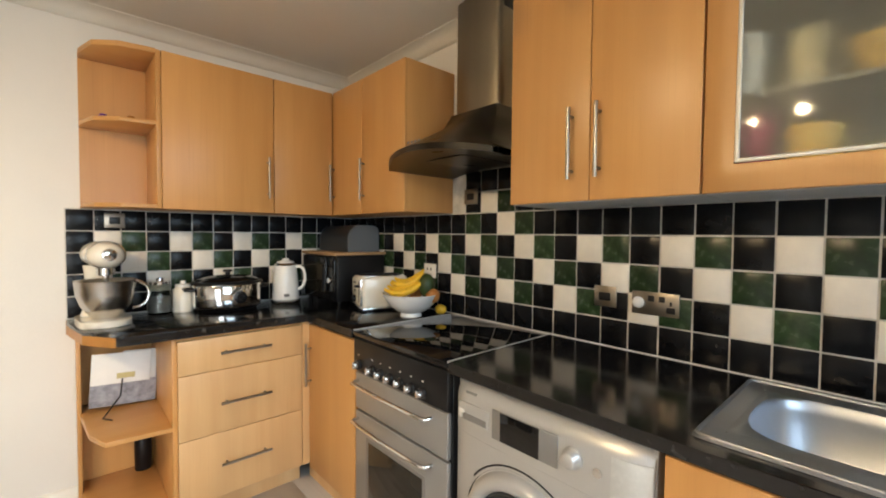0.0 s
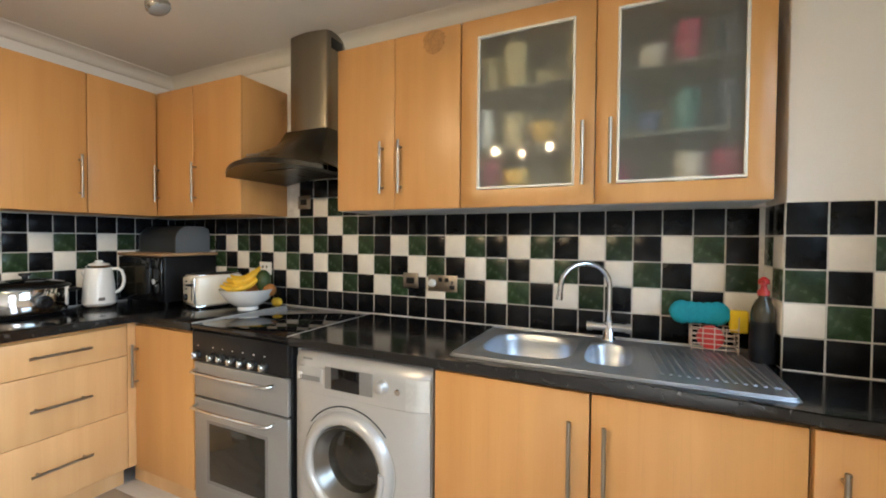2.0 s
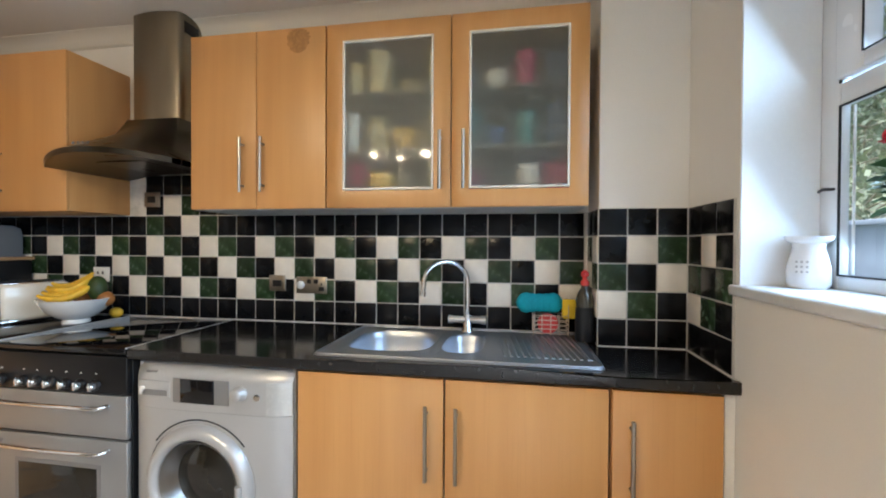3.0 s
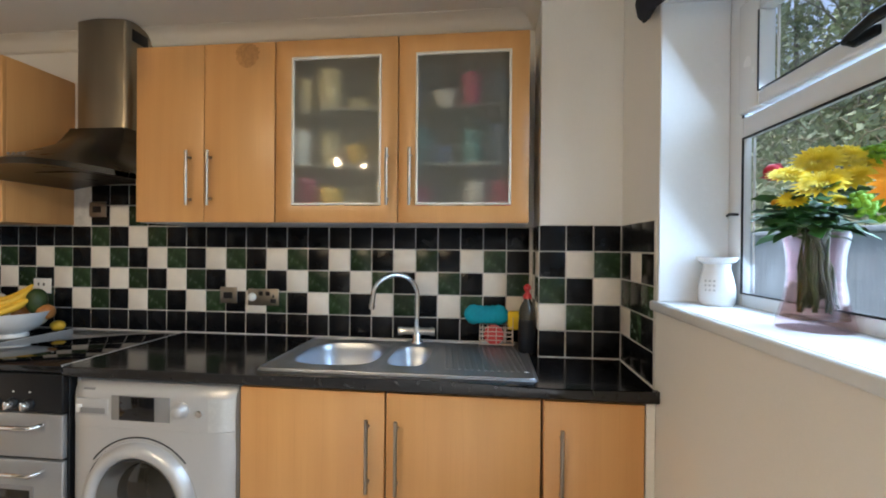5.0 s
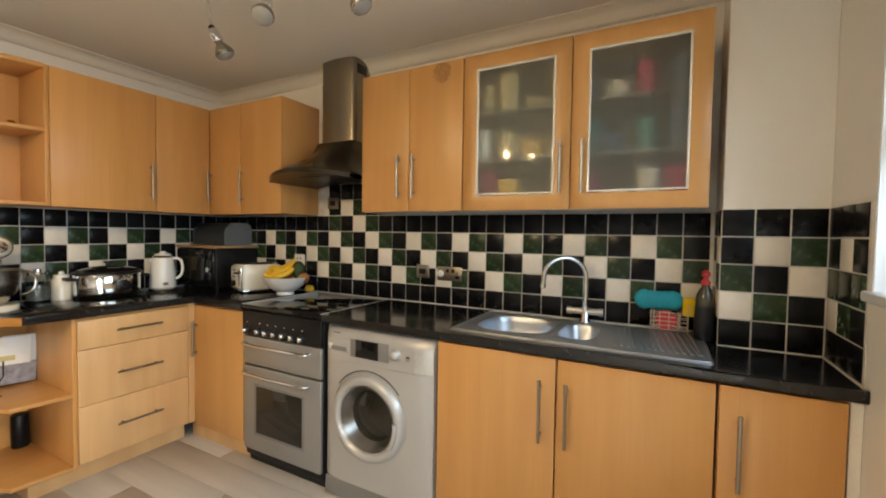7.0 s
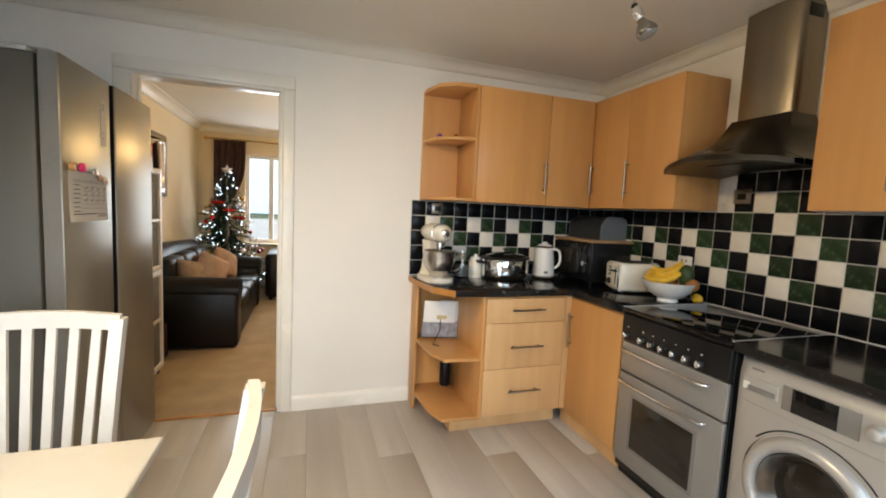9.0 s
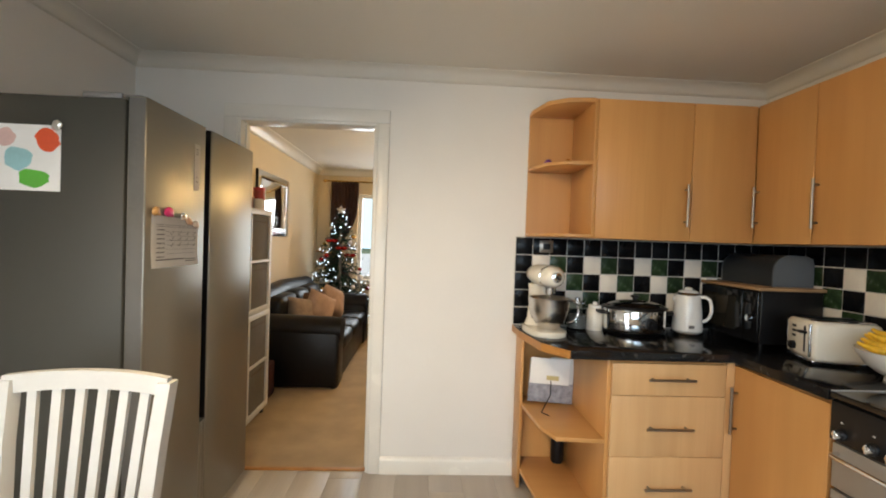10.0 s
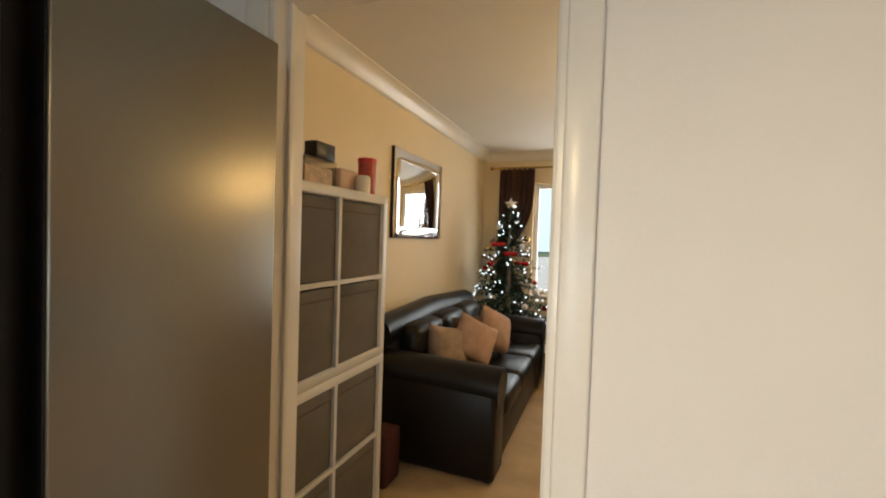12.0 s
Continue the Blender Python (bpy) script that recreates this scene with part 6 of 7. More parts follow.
for y, z, r, m_, lab in ((2.215, 1.462, 0.019, plain("amber_magnet", (0.55, 0.3, 0.1), 0.4), "amber ornament magnet on the fridge"), (2.29, 1.463, 0.022, plain("pink_magnet", (0.6, 0.03, 0.15), 0.3), "round pink and purple magnet on the fridge"),
                         (2.385, 1.452, 0.019, CHROME, "clear jewelled magnet on the fridge"), (2.425, 1.435, 0.018, plain("flower_magnet", (0.55, 0.33, 0.2), 0.5), "flower magnet on the fridge"), (2.475, 1.425, 0.018, plain("bird_magnet", (0.6, 0.5, 0.42), 0.5), "small figure magnet on the fridge")):
    bm = bmesh.new()
    blob(bm, (FXF + 0.011, y, z), r, 0.5, 1.0, 0.85, 0.25, 2)
    blob(bm, (FXF + 0.012, y + r * 0.8, z - r * 0.35), r * 0.5, 0.5, 1, 1, 0.2, 1)
    single("fridge_magnet", bm, m_, lab, "magnet", group="fridge magnets")
lb_ = thing("energy_label", (FXF + 0.001, 2.493, 1.66), "pale paper label stuck to the fridge door", "label")
part("sheet", B((FXF + 0.0003, FXF + 0.0012, 2.472, 2.514, 1.565, 1.757)), plain("aged_label", (0.42, 0.4, 0.36), 0.6), lb_)
bars(lb_, FXF + 0.0013, 2.482, 2.504, 1.735, 3, 0.01, 0.003, INK)
bars(lb_, FXF + 0.0013, 2.488, 2.498, 1.62, 2, 0.02, 0.004, INK)
FSY = 2.172
dr = thing("child_drawing", (-1.63, FSY - 0.002, 1.62), "child's painting of red and green shapes on the fridge side", "drawing")
part("sheet", B((-1.735, -1.522, FSY - 0.0014, FSY - 0.0004, 1.513, 1.735)), PAPER, dr)


def daub(at, r, sx, sz, m_):
    bm = bmesh.new()
    pts = [(at[0] + r * sx * math.cos(k * math.tau / 22) * (1 + 0.3 * noise.noise(Vector((math.cos(k * 0.57) * 2, k * 0.3, r * 90)))), at[1] + r * sz * math.sin(k * math.tau / 22) * (1 + 0.35 * noise.noise(Vector((k * 0.31, 2.0, r * 70))))) for k in range(22)]
    lo = [bm.verts.new((x, FSY - 0.0015, z)) for x, z in pts]
    hi = [bm.verts.new((x, FSY - 0.0021, z)) for x, z in pts]
    bm.faces.new(hi)
    for k in range(22):
        bm.faces.new((lo[k], lo[(k + 1) % 22], hi[(k + 1) % 22], hi[k]))
    part("paint_daub", bm, m_, dr)


daub((-1.565, 1.685), 0.036, 1.1, 1.0, plain("red_daub", (0.75, 0.1, 0.03), 0.7))
daub((-1.61, 1.555), 0.042, 1.2, 0.75, plain("green_daub", (0.12, 0.45, 0.05), 0.7))
daub((-1.66, 1.62), 0.045, 1.0, 0.9, plain("blue_daub", (0.35, 0.6, 0.62), 0.7))
daub((-1.70, 1.69), 0.03, 1.0, 1.0, plain("pink_daub", (0.75, 0.5, 0.45), 0.7))
single("fridge_magnet", blob(bmesh.new(), (-1.525, FSY - 0.012, 1.735), 0.02, 1, 0.5, 0.9, 0.3, 2), CHROME, "clear jewelled magnet above the drawing", "magnet", group="fridge magnets")

# ---- living room ----
def cube_shelf(z0, label):
    u = thing("cube_shelf", (-1.67, 3.655, z0), label, "shelf unit", "stacked cube shelves")
    X0, X1, Y0, Y1, H = -1.87, -1.48, 3.285, 4.038, 0.762
    part("frame", ring_frame("x", X0, X1, Y0, Y1, z0, z0 + H, 0.038), WHITE_WOOD, u)
    part("divider", B((X0, X1 - 0.002, 3.652, 3.67, z0 + 0.038, z0 + H - 0.038)), WHITE_WOOD, u)
    zm = z0 + H / 2
    for ya, yb in ((Y0 + 0.038, 3.652), (3.67, Y1 - 0.038)):
        part("shelf", B((X0, X1 - 0.002, ya, yb, zm - 0.009, zm + 0.009)), WHITE_WOOD, u)
        for za, zb in ((z0 + 0.038, zm - 0.009), (zm + 0.009, z0 + H - 0.038)):
            bx = thing("storage_box", (-1.66, (ya + yb) / 2, za), "dark grey fabric storage box in the cube shelf", "storage box", "fabric boxes")
            part("box", B((X0 + 0.02, X1 - 0.012, ya + 0.004, yb - 0.004, za + 0.001, zb - 0.008), bev=0.006), GREY_FABRIC, bx)
            part("seam", B((X1 - 0.012, X1 - 0.010, ya + 0.02, yb - 0.02, zb - 0.055, zb - 0.051)), BROWN_CLOTH, bx)


cube_shelf(0.052, "white cube shelf with four fabric boxes, standing on feet")
for x in (-1.84, -1.52):
    for y in (3.32, 4.0):
        single("shelf_foot", L([(0, 0), (0.02, 0), (0.02, 0.05), (0, 0.05)], (x, y, 0.002), 14), BLACK_PLASTIC, "short black foot under the cube shelf", "foot", group="shelf feet")
cube_shelf(0.814, "white cube shelf with four fabric boxes, stacked on another")
TOPZ = 1.577
tub = thing("plastic_tub", (-1.60, 3.62, TOPZ), "translucent plastic tub on the cube shelf", "tub")
part("tub", ring_frame("x", -1.75, -1.55, 3.52, 3.72, TOPZ, TOPZ + 0.11, 0.006), clear_glass("cloudy_plastic", (0.8, 0.8, 0.78), 0.3), tub)
part("packet", B((-1.73, -1.56, 3.53, 3.71, TOPZ + 0.007, TOPZ + 0.08), bev=0.01), plain("packet_paper", (0.55, 0.42, 0.32), 0.6, vary=0.4, scale=30), tub)
single("black_card_box", B((-1.62, -1.56, 3.60, 3.72, TOPZ + 0.115, TOPZ + 0.18), bev=0.002), BLACK_PLASTIC, "small black box on the plastic tub", "box")
single("storage_tub", B((-1.72, -1.56, 3.76, 3.90, TOPZ + 0.001, TOPZ + 0.10), bev=0.012), plain("peach_plastic", (0.6, 0.42, 0.33), 0.4), "peach plastic tub on the cube shelf", "tub")
tin = thing("red_tin", (-1.55, 3.97, TOPZ), "red and white printed tin on the cube shelf", "tin")
part("body", L([(0, 0), (0.042, 0), (0.042, 0.15), (0, 0.15)], (-1.56, 3.97, TOPZ + 0.001), 26), plain("red_tin_print", (0.4, 0.05, 0.03), 0.35, vary=0.3, scale=20), tin)
part("lid", L([(0, 0.15), (0.044, 0.15), (0.044, 0.172), (0, 0.174)], (-1.56, 3.97, TOPZ + 0.001), 26), RED, tin)
single("glass_jar", L([(0, 0), (0.035, 0), (0.035, 0.07), (0.028, 0.08), (0, 0.08)], (-1.53, 3.89, TOPZ + 0.001), 22), CREAM_ENAMEL, "small pale jar on the cube shelf", "jar")

mr = thing("wall_mirror", (-1.985, 5.47, 1.38), "large silver mirror with a dark edge on the wall", "mirror")
part("backing", B((-1.998, -1.978, 5.0, 5.94, 1.376, 2.062), bev=0.003), BLACK_PLASTIC, mr)
part("mirror_border", ring_frame("x", -1.977, -1.968, 5.005, 5.935, 1.381, 2.057, 0.085), MIRROR, mr, "mirrored bevelled border")
part("glass", B((-1.9775, -1.9705, 5.09, 5.85, 1.466, 1.972), bev=0.001), MIRROR, mr)

sf = thing("sofa", (-1.46, 5.42, 0.002), "dark brown leather three-seat sofa", "sofa")
SF = -1.02


def soft(b, r):
    return B(b, bev=r)


part("base", soft((-1.88, SF - 0.02, 4.55, 6.33, 0.03, 0.30), 0.02), LEATHER, sf)
for ya, yb in ((4.49, 4.72), (6.15, 6.38)):
    bm = B((-1.90, SF, ya, yb, 0.015, 0.56), bev=0.03)
    tube(bm, [(-1.90, (ya + yb) / 2, 0.55), (-1.5, (ya + yb) / 2, 0.545), (SF + 0.01, (ya + yb) / 2, 0.53)], 0.118, 18)
    part("arm", bm, LEATHER, sf, "rolled leather arm")
bm = bmesh.new()
add_box(bm, (-1.92, -1.74, 4.62, 6.25, 0.25, 0.74), 0.05)
tube(bm, [(-1.83, 4.56, 0.76), (-1.83, 5.4, 0.80), (-1.83, 6.3, 0.76)], 0.105, 18)
part("backrest", bm, LEATHER, sf)
for ya, yb in ((4.725, 5.195), (5.2, 5.67), (5.675, 6.145)):
    part("seat_cushion", soft((-1.72, SF + 0.015, ya, yb, 0.30, 0.45), 0.045), LEATHER, sf)
    part("back_cushion", soft((-1.80, -1.60, ya, yb, 0.44, 0.80), 0.06), LEATHER, sf)
for x in (-1.85, -1.07):
    for y in (4.55, 6.32):
        part("foot", L([(0, 0), (0.025, 0), (0.032, 0.07), (0, 0.07)], (x, y, 0.003), 14), BLACK_PLASTIC, sf)


def cushion(at, tilt, turn, m_, label, roll=0):
    bm = bmesh.new()
    n = 12
    q = pose(*at, tilt, roll, turn)
    for s_ in (-1, 1):
        grid = []
        for i in range(n + 1):
            row = []
            for j in range(n + 1):
                u, v = -1 + 2 * i / n, -1 + 2 * j / n
                puff = 0.085 * ((1 - u ** 4) * (1 - v ** 4)) ** 0.6 + 0.004
                pin = 1 - 0.05 * (1 - (u * u * v * v))
                row.append(bm.verts.new(q @ Vector((u * 0.17 * pin, s_ * puff, v * 0.17 * pin))))
            grid.append(row)
        for i in range(n):
            for j in range(n):
                bm.faces.new((grid[i][j], grid[i + 1][j], grid[i + 1][j + 1], grid[i][j + 1])).smooth = True
    bmesh.ops.remove_doubles(bm, verts=bm.verts, dist=0.0095)
    single("cushion", bm, m_, label, "cushion", group="cushions on the sofa")


cushion((-1.50, 4.98, 0.60), -18, 60, plain("taupe_cushion_cloth", (0.3, 0.22, 0.17), 0.9, vary=0.3, scale=12, bump=0.3, fine=200), "beige scatter cushion leaning on the sofa back", 12)
cushion((-1.36, 5.16, 0.635), -20, 40, CUSHION, "pinkish beige scatter cushion on the sofa seat", 28)
cushion((-1.30, 5.52, 0.65), -14, 65, CUSHION, "large beige and brown scatter cushion on the sofa", 24)
cushion((-1.44, 5.36, 0.615), -14, 60, BROWN_CLOTH, "dark brown scatter cushion between paler ones")
single("red_bag", B((-1.68, -1.55, 4.22, 4.40, 0.003, 0.30), bev=0.02), plain("dark_red_cloth", (0.05, 0.008, 0.006), 0.8), "dark red bag beside the sofa", "bag")

arm = thing("armchair", (-0.55, 6.9, 0.002), "dark leather armchair near the living room window", "armchair")
part("base", B((-0.90, -0.05, 6.55, 7.3, 0.06, 0.42), bev=0.04), LEATHER, arm)
for xa, xb in ((-0.98, -0.78), (-0.15, 0.05)):
    part("arm", B((xa, xb, 6.52, 7.32, 0.04, 0.66), bev=0.06), LEATHER, arm)
part("backrest", B((-0.90, -0.02, 7.12, 7.36, 0.3, 0.68), bev=0.07), LEATHER, arm)
for x in (-0.9, -0.05):
    for y in (6.6, 7.25):
        part("foot", L([(0, 0), (0.025, 0), (0.025, 0.07), (0, 0.07)], (x, y, 0.002), 12), BLACK_PLASTIC, arm)

# curtain and pelmet
cur = thing("curtain", (-1.53, 7.44, 0.4), "plum patterned curtain tied back beside the window", "curtain")
bm = bmesh.new()
rows = []
for j in range(25):
    v = j / 24
    z = 2.27 - v * 1.55
    pinch = 1 - 0.62 * math.exp(-((v - 0.72) / 0.25) ** 2)
    row = []
    for i in range(45):
        u = i / 44
        x = -1.78 + (0.44 * u) * pinch
        y = 7.435 + 0.03 * math.sin(u * 42) * (0.6 + 0.4 * pinch)
        row.append(bm.verts.new((x, y, z)))
    rows.append(row)
for a, b in zip(rows, rows[1:]):
    for i in range(44):
        bm.faces.new((a[i], a[i + 1], b[i + 1], b[i])).smooth = True
bmesh.ops.solidify(bm, geom=bm.faces[:], thickness=0.004)
part("drape", bm, CURTAIN, cur)
part("tie_back", T([(-1.99, 7.46, 1.16), (-1.78, 7.40, 1.14), (-1.6, 7.39, 1.15), (-1.58, 7.46, 1.17)], 0.014, 8), GOLD, cur, "gold tie-back")
pole = thing("curtain_pole", (-0.6, 7.42, 2.29), "brass-coloured curtain pole over the window", "curtain pole")
part("pole", T([(-1.86, 7.42, 2.285), (0.6, 7.42, 2.285)], 0.014, 12), GOLD, pole)
part("finial", blob(bmesh.new(), (-1.88, 7.42, 2.285), 0.028), GOLD, pole)

# Christmas tree
TX, TY = -1.51, 6.9
xt = thing("christmas_tree", (TX, TY, 0.002), "decorated artificial Christmas tree with white lights", "christmas tree")
part("trunk", T([(TX, TY, 0.003), (TX, TY, 0.9), (TX, TY, 1.66)], 0.03, 10, (0.03, 0.024, 0.006)), BARK, xt)
part("stand", B((TX - 0.22, TX + 0.22, TY - 0.02, TY + 0.02, 0.003, 0.035), (TX - 0.02, TX + 0.02, TY - 0.22, TY + 0.22, 0.0352, 0.06), bev=0.004), BLACK_PLASTIC, xt)
rng5 = random.Random(21)
bm = bmesh.new()
tips = []
z = 0.38
while z < 1.64:
    f = (z - 0.35) / 1.32
    reach = 0.50 * (1 - f) ** 0.85 + 0.035
    count = int(8 + 12 * (1 - f))
    for k in range(count):
        a = rng5.uniform(0, math.tau)
        rr = reach * rng5.uniform(0.72, 1.05)
        tip = Vector((TX + rr * math.cos(a), TY + rr * math.sin(a), z - 0.10 * (1 - f) - rng5.uniform(0, 0.03) + 0.06 * f))
        root = Vector((TX, TY, z + 0.02))
        tips.append(tip)
        for i in range(int(24 + 36 * (1 - f))):
            t_ = rng5.uniform(0.15, 1.0)
            c = root.lerp(tip, t_) + Vector((0, 0, -0.03 * t_ * (1 - t_)))
            d = ((tip - root).normalized() * rng5.uniform(0.4, 1.0) + Vector((rng5.gauss(0, 0.6), rng5.gauss(0, 0.6), rng5.gauss(0, 0.5)))).normalized() * rng5.uniform(0.03, 0.055)
            s_ = d.cross(Vector((0, 0, 1))).normalized() * 0.006
            v = [bm.verts.new(p) for p in (c - s_, c + s_, c + d)]
            bm.faces.new(v)
    z += 0.045
part("needles", bm, PINE, xt, "dark green needles", kind="stuff")
bm = bmesh.new()
for k in range(170):
    t_ = rng5.choice(tips)
    blob(bm, Vector((TX, TY, t_.z)).lerp(t_, rng5.uniform(0.7, 1.06)) + Vector((0, 0, rng5.uniform(-0.02, 0.03))), rng5.uniform(0.006, 0.0095), sub=1)
part("fairy_lights", bm, FAIRY, xt, "small white fairy lights", kind="stuff")
for k in range(30):
    t_ = rng5.choice(tips)
    part("bauble", blob(bmesh.new(), t_ + Vector((0, 0, -0.03)), rng5.uniform(0.022, 0.034)), (GOLD, RED_SHINE, STAR)[k % 3], xt, ("gold bauble", "red bauble", "silver bauble")[k % 3])
for k in range(3):
    a = 4.2 + k * 0.8
    at = Vector((TX + 0.16 * math.cos(a), TY + 0.16 * math.sin(a), 1.3 - 0.1 * k))
    bm = bmesh.new()
    blob(bm, at + Vector((0.035, 0, 0)), 0.035, 1.2, 0.5, 0.8, 0.1, 2)
    blob(bm, at - Vector((0.035, 0, 0)), 0.035, 1.2, 0.5, 0.8, 0.1, 2)
    part("bow", bm, RED_SHINE, xt, "red ribbon bow")
bm = bmesh.new()
pts = [(math.sin(k * math.pi / 5) * (0.075 if k % 2 == 0 else 0.032), math.cos(k * math.pi / 5) * (0.075 if k % 2 == 0 else 0.032)) for k in range(10)]
f0, f1 = bm.verts.new((TX, TY - 0.02, 1.74)), bm.verts.new((TX, TY + 0.02, 1.74))
ring = [bm.verts.new((TX + u, TY, 1.74 + w)) for u, w in pts]
for k in range(10):
    bm.faces.new((ring[k], ring[(k + 1) % 10], f0))
    bm.faces.new((ring[(k + 1) % 10], ring[k], f1))
part("star", bm, STAR, xt, "silver star")
xt.matrix_basis = pose(TX, TY, 0.002) @ Matrix.Diagonal((1.14, 1.14, 1.03, 1))

# pendant lamp in the living room
pn = thing("pendant_lamp", (0.12, 5.1, LZ), "warm-lit pendant lamp in the living room", "ceiling light")
part("flex", T([(0.12, 5.1, LZ), (0.12, 5.1, 2.27)], 0.004, 8), MATT_WHITE, pn)
part("rose", L([(0, 0), (0.045, 0), (0.04, -0.02), (0, -0.022)], (0.12, 5.1, LZ), 20), MATT_WHITE, pn)
part("bulb", blob(bmesh.new(), (0.12, 5.1, 2.19), 0.035, 1, 1, 1.25), BULB, pn, "lit warm bulb")
part("shade", L([(0.06, 2.30), (0.13, 2.20), (0.125, 2.20), (0.055, 2.30)], (0.12, 5.1, 0), 30), CREAM_ENAMEL, pn)
lamp("pendant_light", "POINT", pose(0.12, 5.1, 2.12), 38, (1.0, 0.68, 0.3), radius=0.06)

# ---- outside ----
gm = bmesh.new()
for a, b in (((-400, -400), (400, -0.9)), ((-400, 8.0), (400, 400))):
    gm.faces.new([gm.verts.new((x, y, -0.12)) for x, y in ((a[0], a[1]), (b[0], a[1]), (b[0], b[1]), (a[0], b[1]))])
# glowing sheet stands in for the bright outdoors past the living room window
bd = bmesh.new()
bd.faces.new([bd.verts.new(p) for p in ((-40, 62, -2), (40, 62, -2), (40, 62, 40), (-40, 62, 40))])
single("backdrop", bd, glow("backdrop_glow", (0.7, 0.87, 0.92), 0.95), "pale glowing sheet standing in for the bright outdoors", "backdrop", "structure")
# added pale slab catches the sun and brightens the low window view
single("pavement", B((-12, 14, 7.72, 40, -0.115, -0.06)), plain("pale_ground_fill", (0.36, 0.38, 0.37), 0.85, vary=0.12, scale=1.5, bump=0.3), "pale ground slab added to brighten the living room window view", "pavement", "structure")
single("ground", gm, GRASS, "short damp lawn around the house", "ground", "structure")
fn = thing("garden_wall_building", (1.5, -4.2, -0.12), "grey-blue boarded outbuilding across the garden", "outbuilding")
for k in range(52):
    x = -3.0 + k * 0.30
    part("board", B((x, x + 0.298, -4.2, -4.17, -0.12, 1.55)), SHED, fn)
part("coping", B((-3.05, 12.65, -4.3, -4.1, 1.55, 1.62), bev=0.01), SHED, fn)
part("back_wall", B((-3.0, 12.6, -4.29, -4.201, -0.12, 1.55)), SHED, fn)
# bank of scrub behind
rng6 = random.Random(31)
bm = bmesh.new()
for k in range(24000):
    d = rng6.random()
    y = -5.2 - 5.5 * d
    x = rng6.uniform(1, 30)
    z = -0.2 + (-5.0 - y) * 0.95 + 1.3 + rng6.uniform(-1.3, 0.5) + 0.35 * math.sin(x * 1.7)
    c = Vector((x, y + rng6.uniform(-0.3, 0.6), z))
    s_ = rng6.uniform(0.05, 0.14)
    u = Vector((rng6.gauss(0, 1), rng6.gauss(0, 1), rng6.gauss(0, 1))).normalized() * s_
    w = u.cross(Vector((rng6.gauss(0, 1), rng6.gauss(0, 1), rng6.gauss(0, 1)))).normalized() * s_ * 0.5
    bm.faces.new([bm.verts.new(p) for p in (c - u, c + w, c + u, c - w)])
base = [[bm.verts.new((x, y, 0.4 + (-5.0 - y) * 0.95 + 0.5 * noise.noise(Vector((x * 0.6, y, 0))))) for x in [-2 + 0.9 * i for i in range(40)]] for y in (-5.0, -6.0, -7.0, -8.0, -9.5, -11.0)]
for a, b in zip(base, base[1:]):
    for i in range(39):
        bm.faces.new((a[i], a[i + 1], b[i + 1], b[i]))
single("hedge_bank", bm, HEDGE, "overgrown bank of brambles and hedge", "hedge", "stuff")
bm = bmesh.new()
for k in range(500):
    x, y = rng6.uniform(3, 24), rng6.uniform(-9, -5.2)
    z = 1.2 + (-5.0 - y) * 0.95 + rng6.uniform(-0.6, 0.8)
    pts = [Vector((x, y, z))]
    d = Vector((rng6.gauss(0, 1), rng6.gauss(0, 0.4), abs(rng6.gauss(0, 0.6))))
    for i in range(4):
        d = (d + Vector((rng6.gauss(0, 0.5), rng6.gauss(0, 0.3), rng6.gauss(0, 0.5) - 0.25))).normalized()
        pts.append(pts[-1] + d * 0.28)
    tube(bm, pts, 0.012, 4, (0.014, 0.012, 0.01, 0.007, 0.004))
single("brambles", bm, plain("pale_twigs", (0.3, 0.25, 0.16), 0.9, vary=0.4), "tangled pale bramble stems on the bank", "brambles", "stuff")


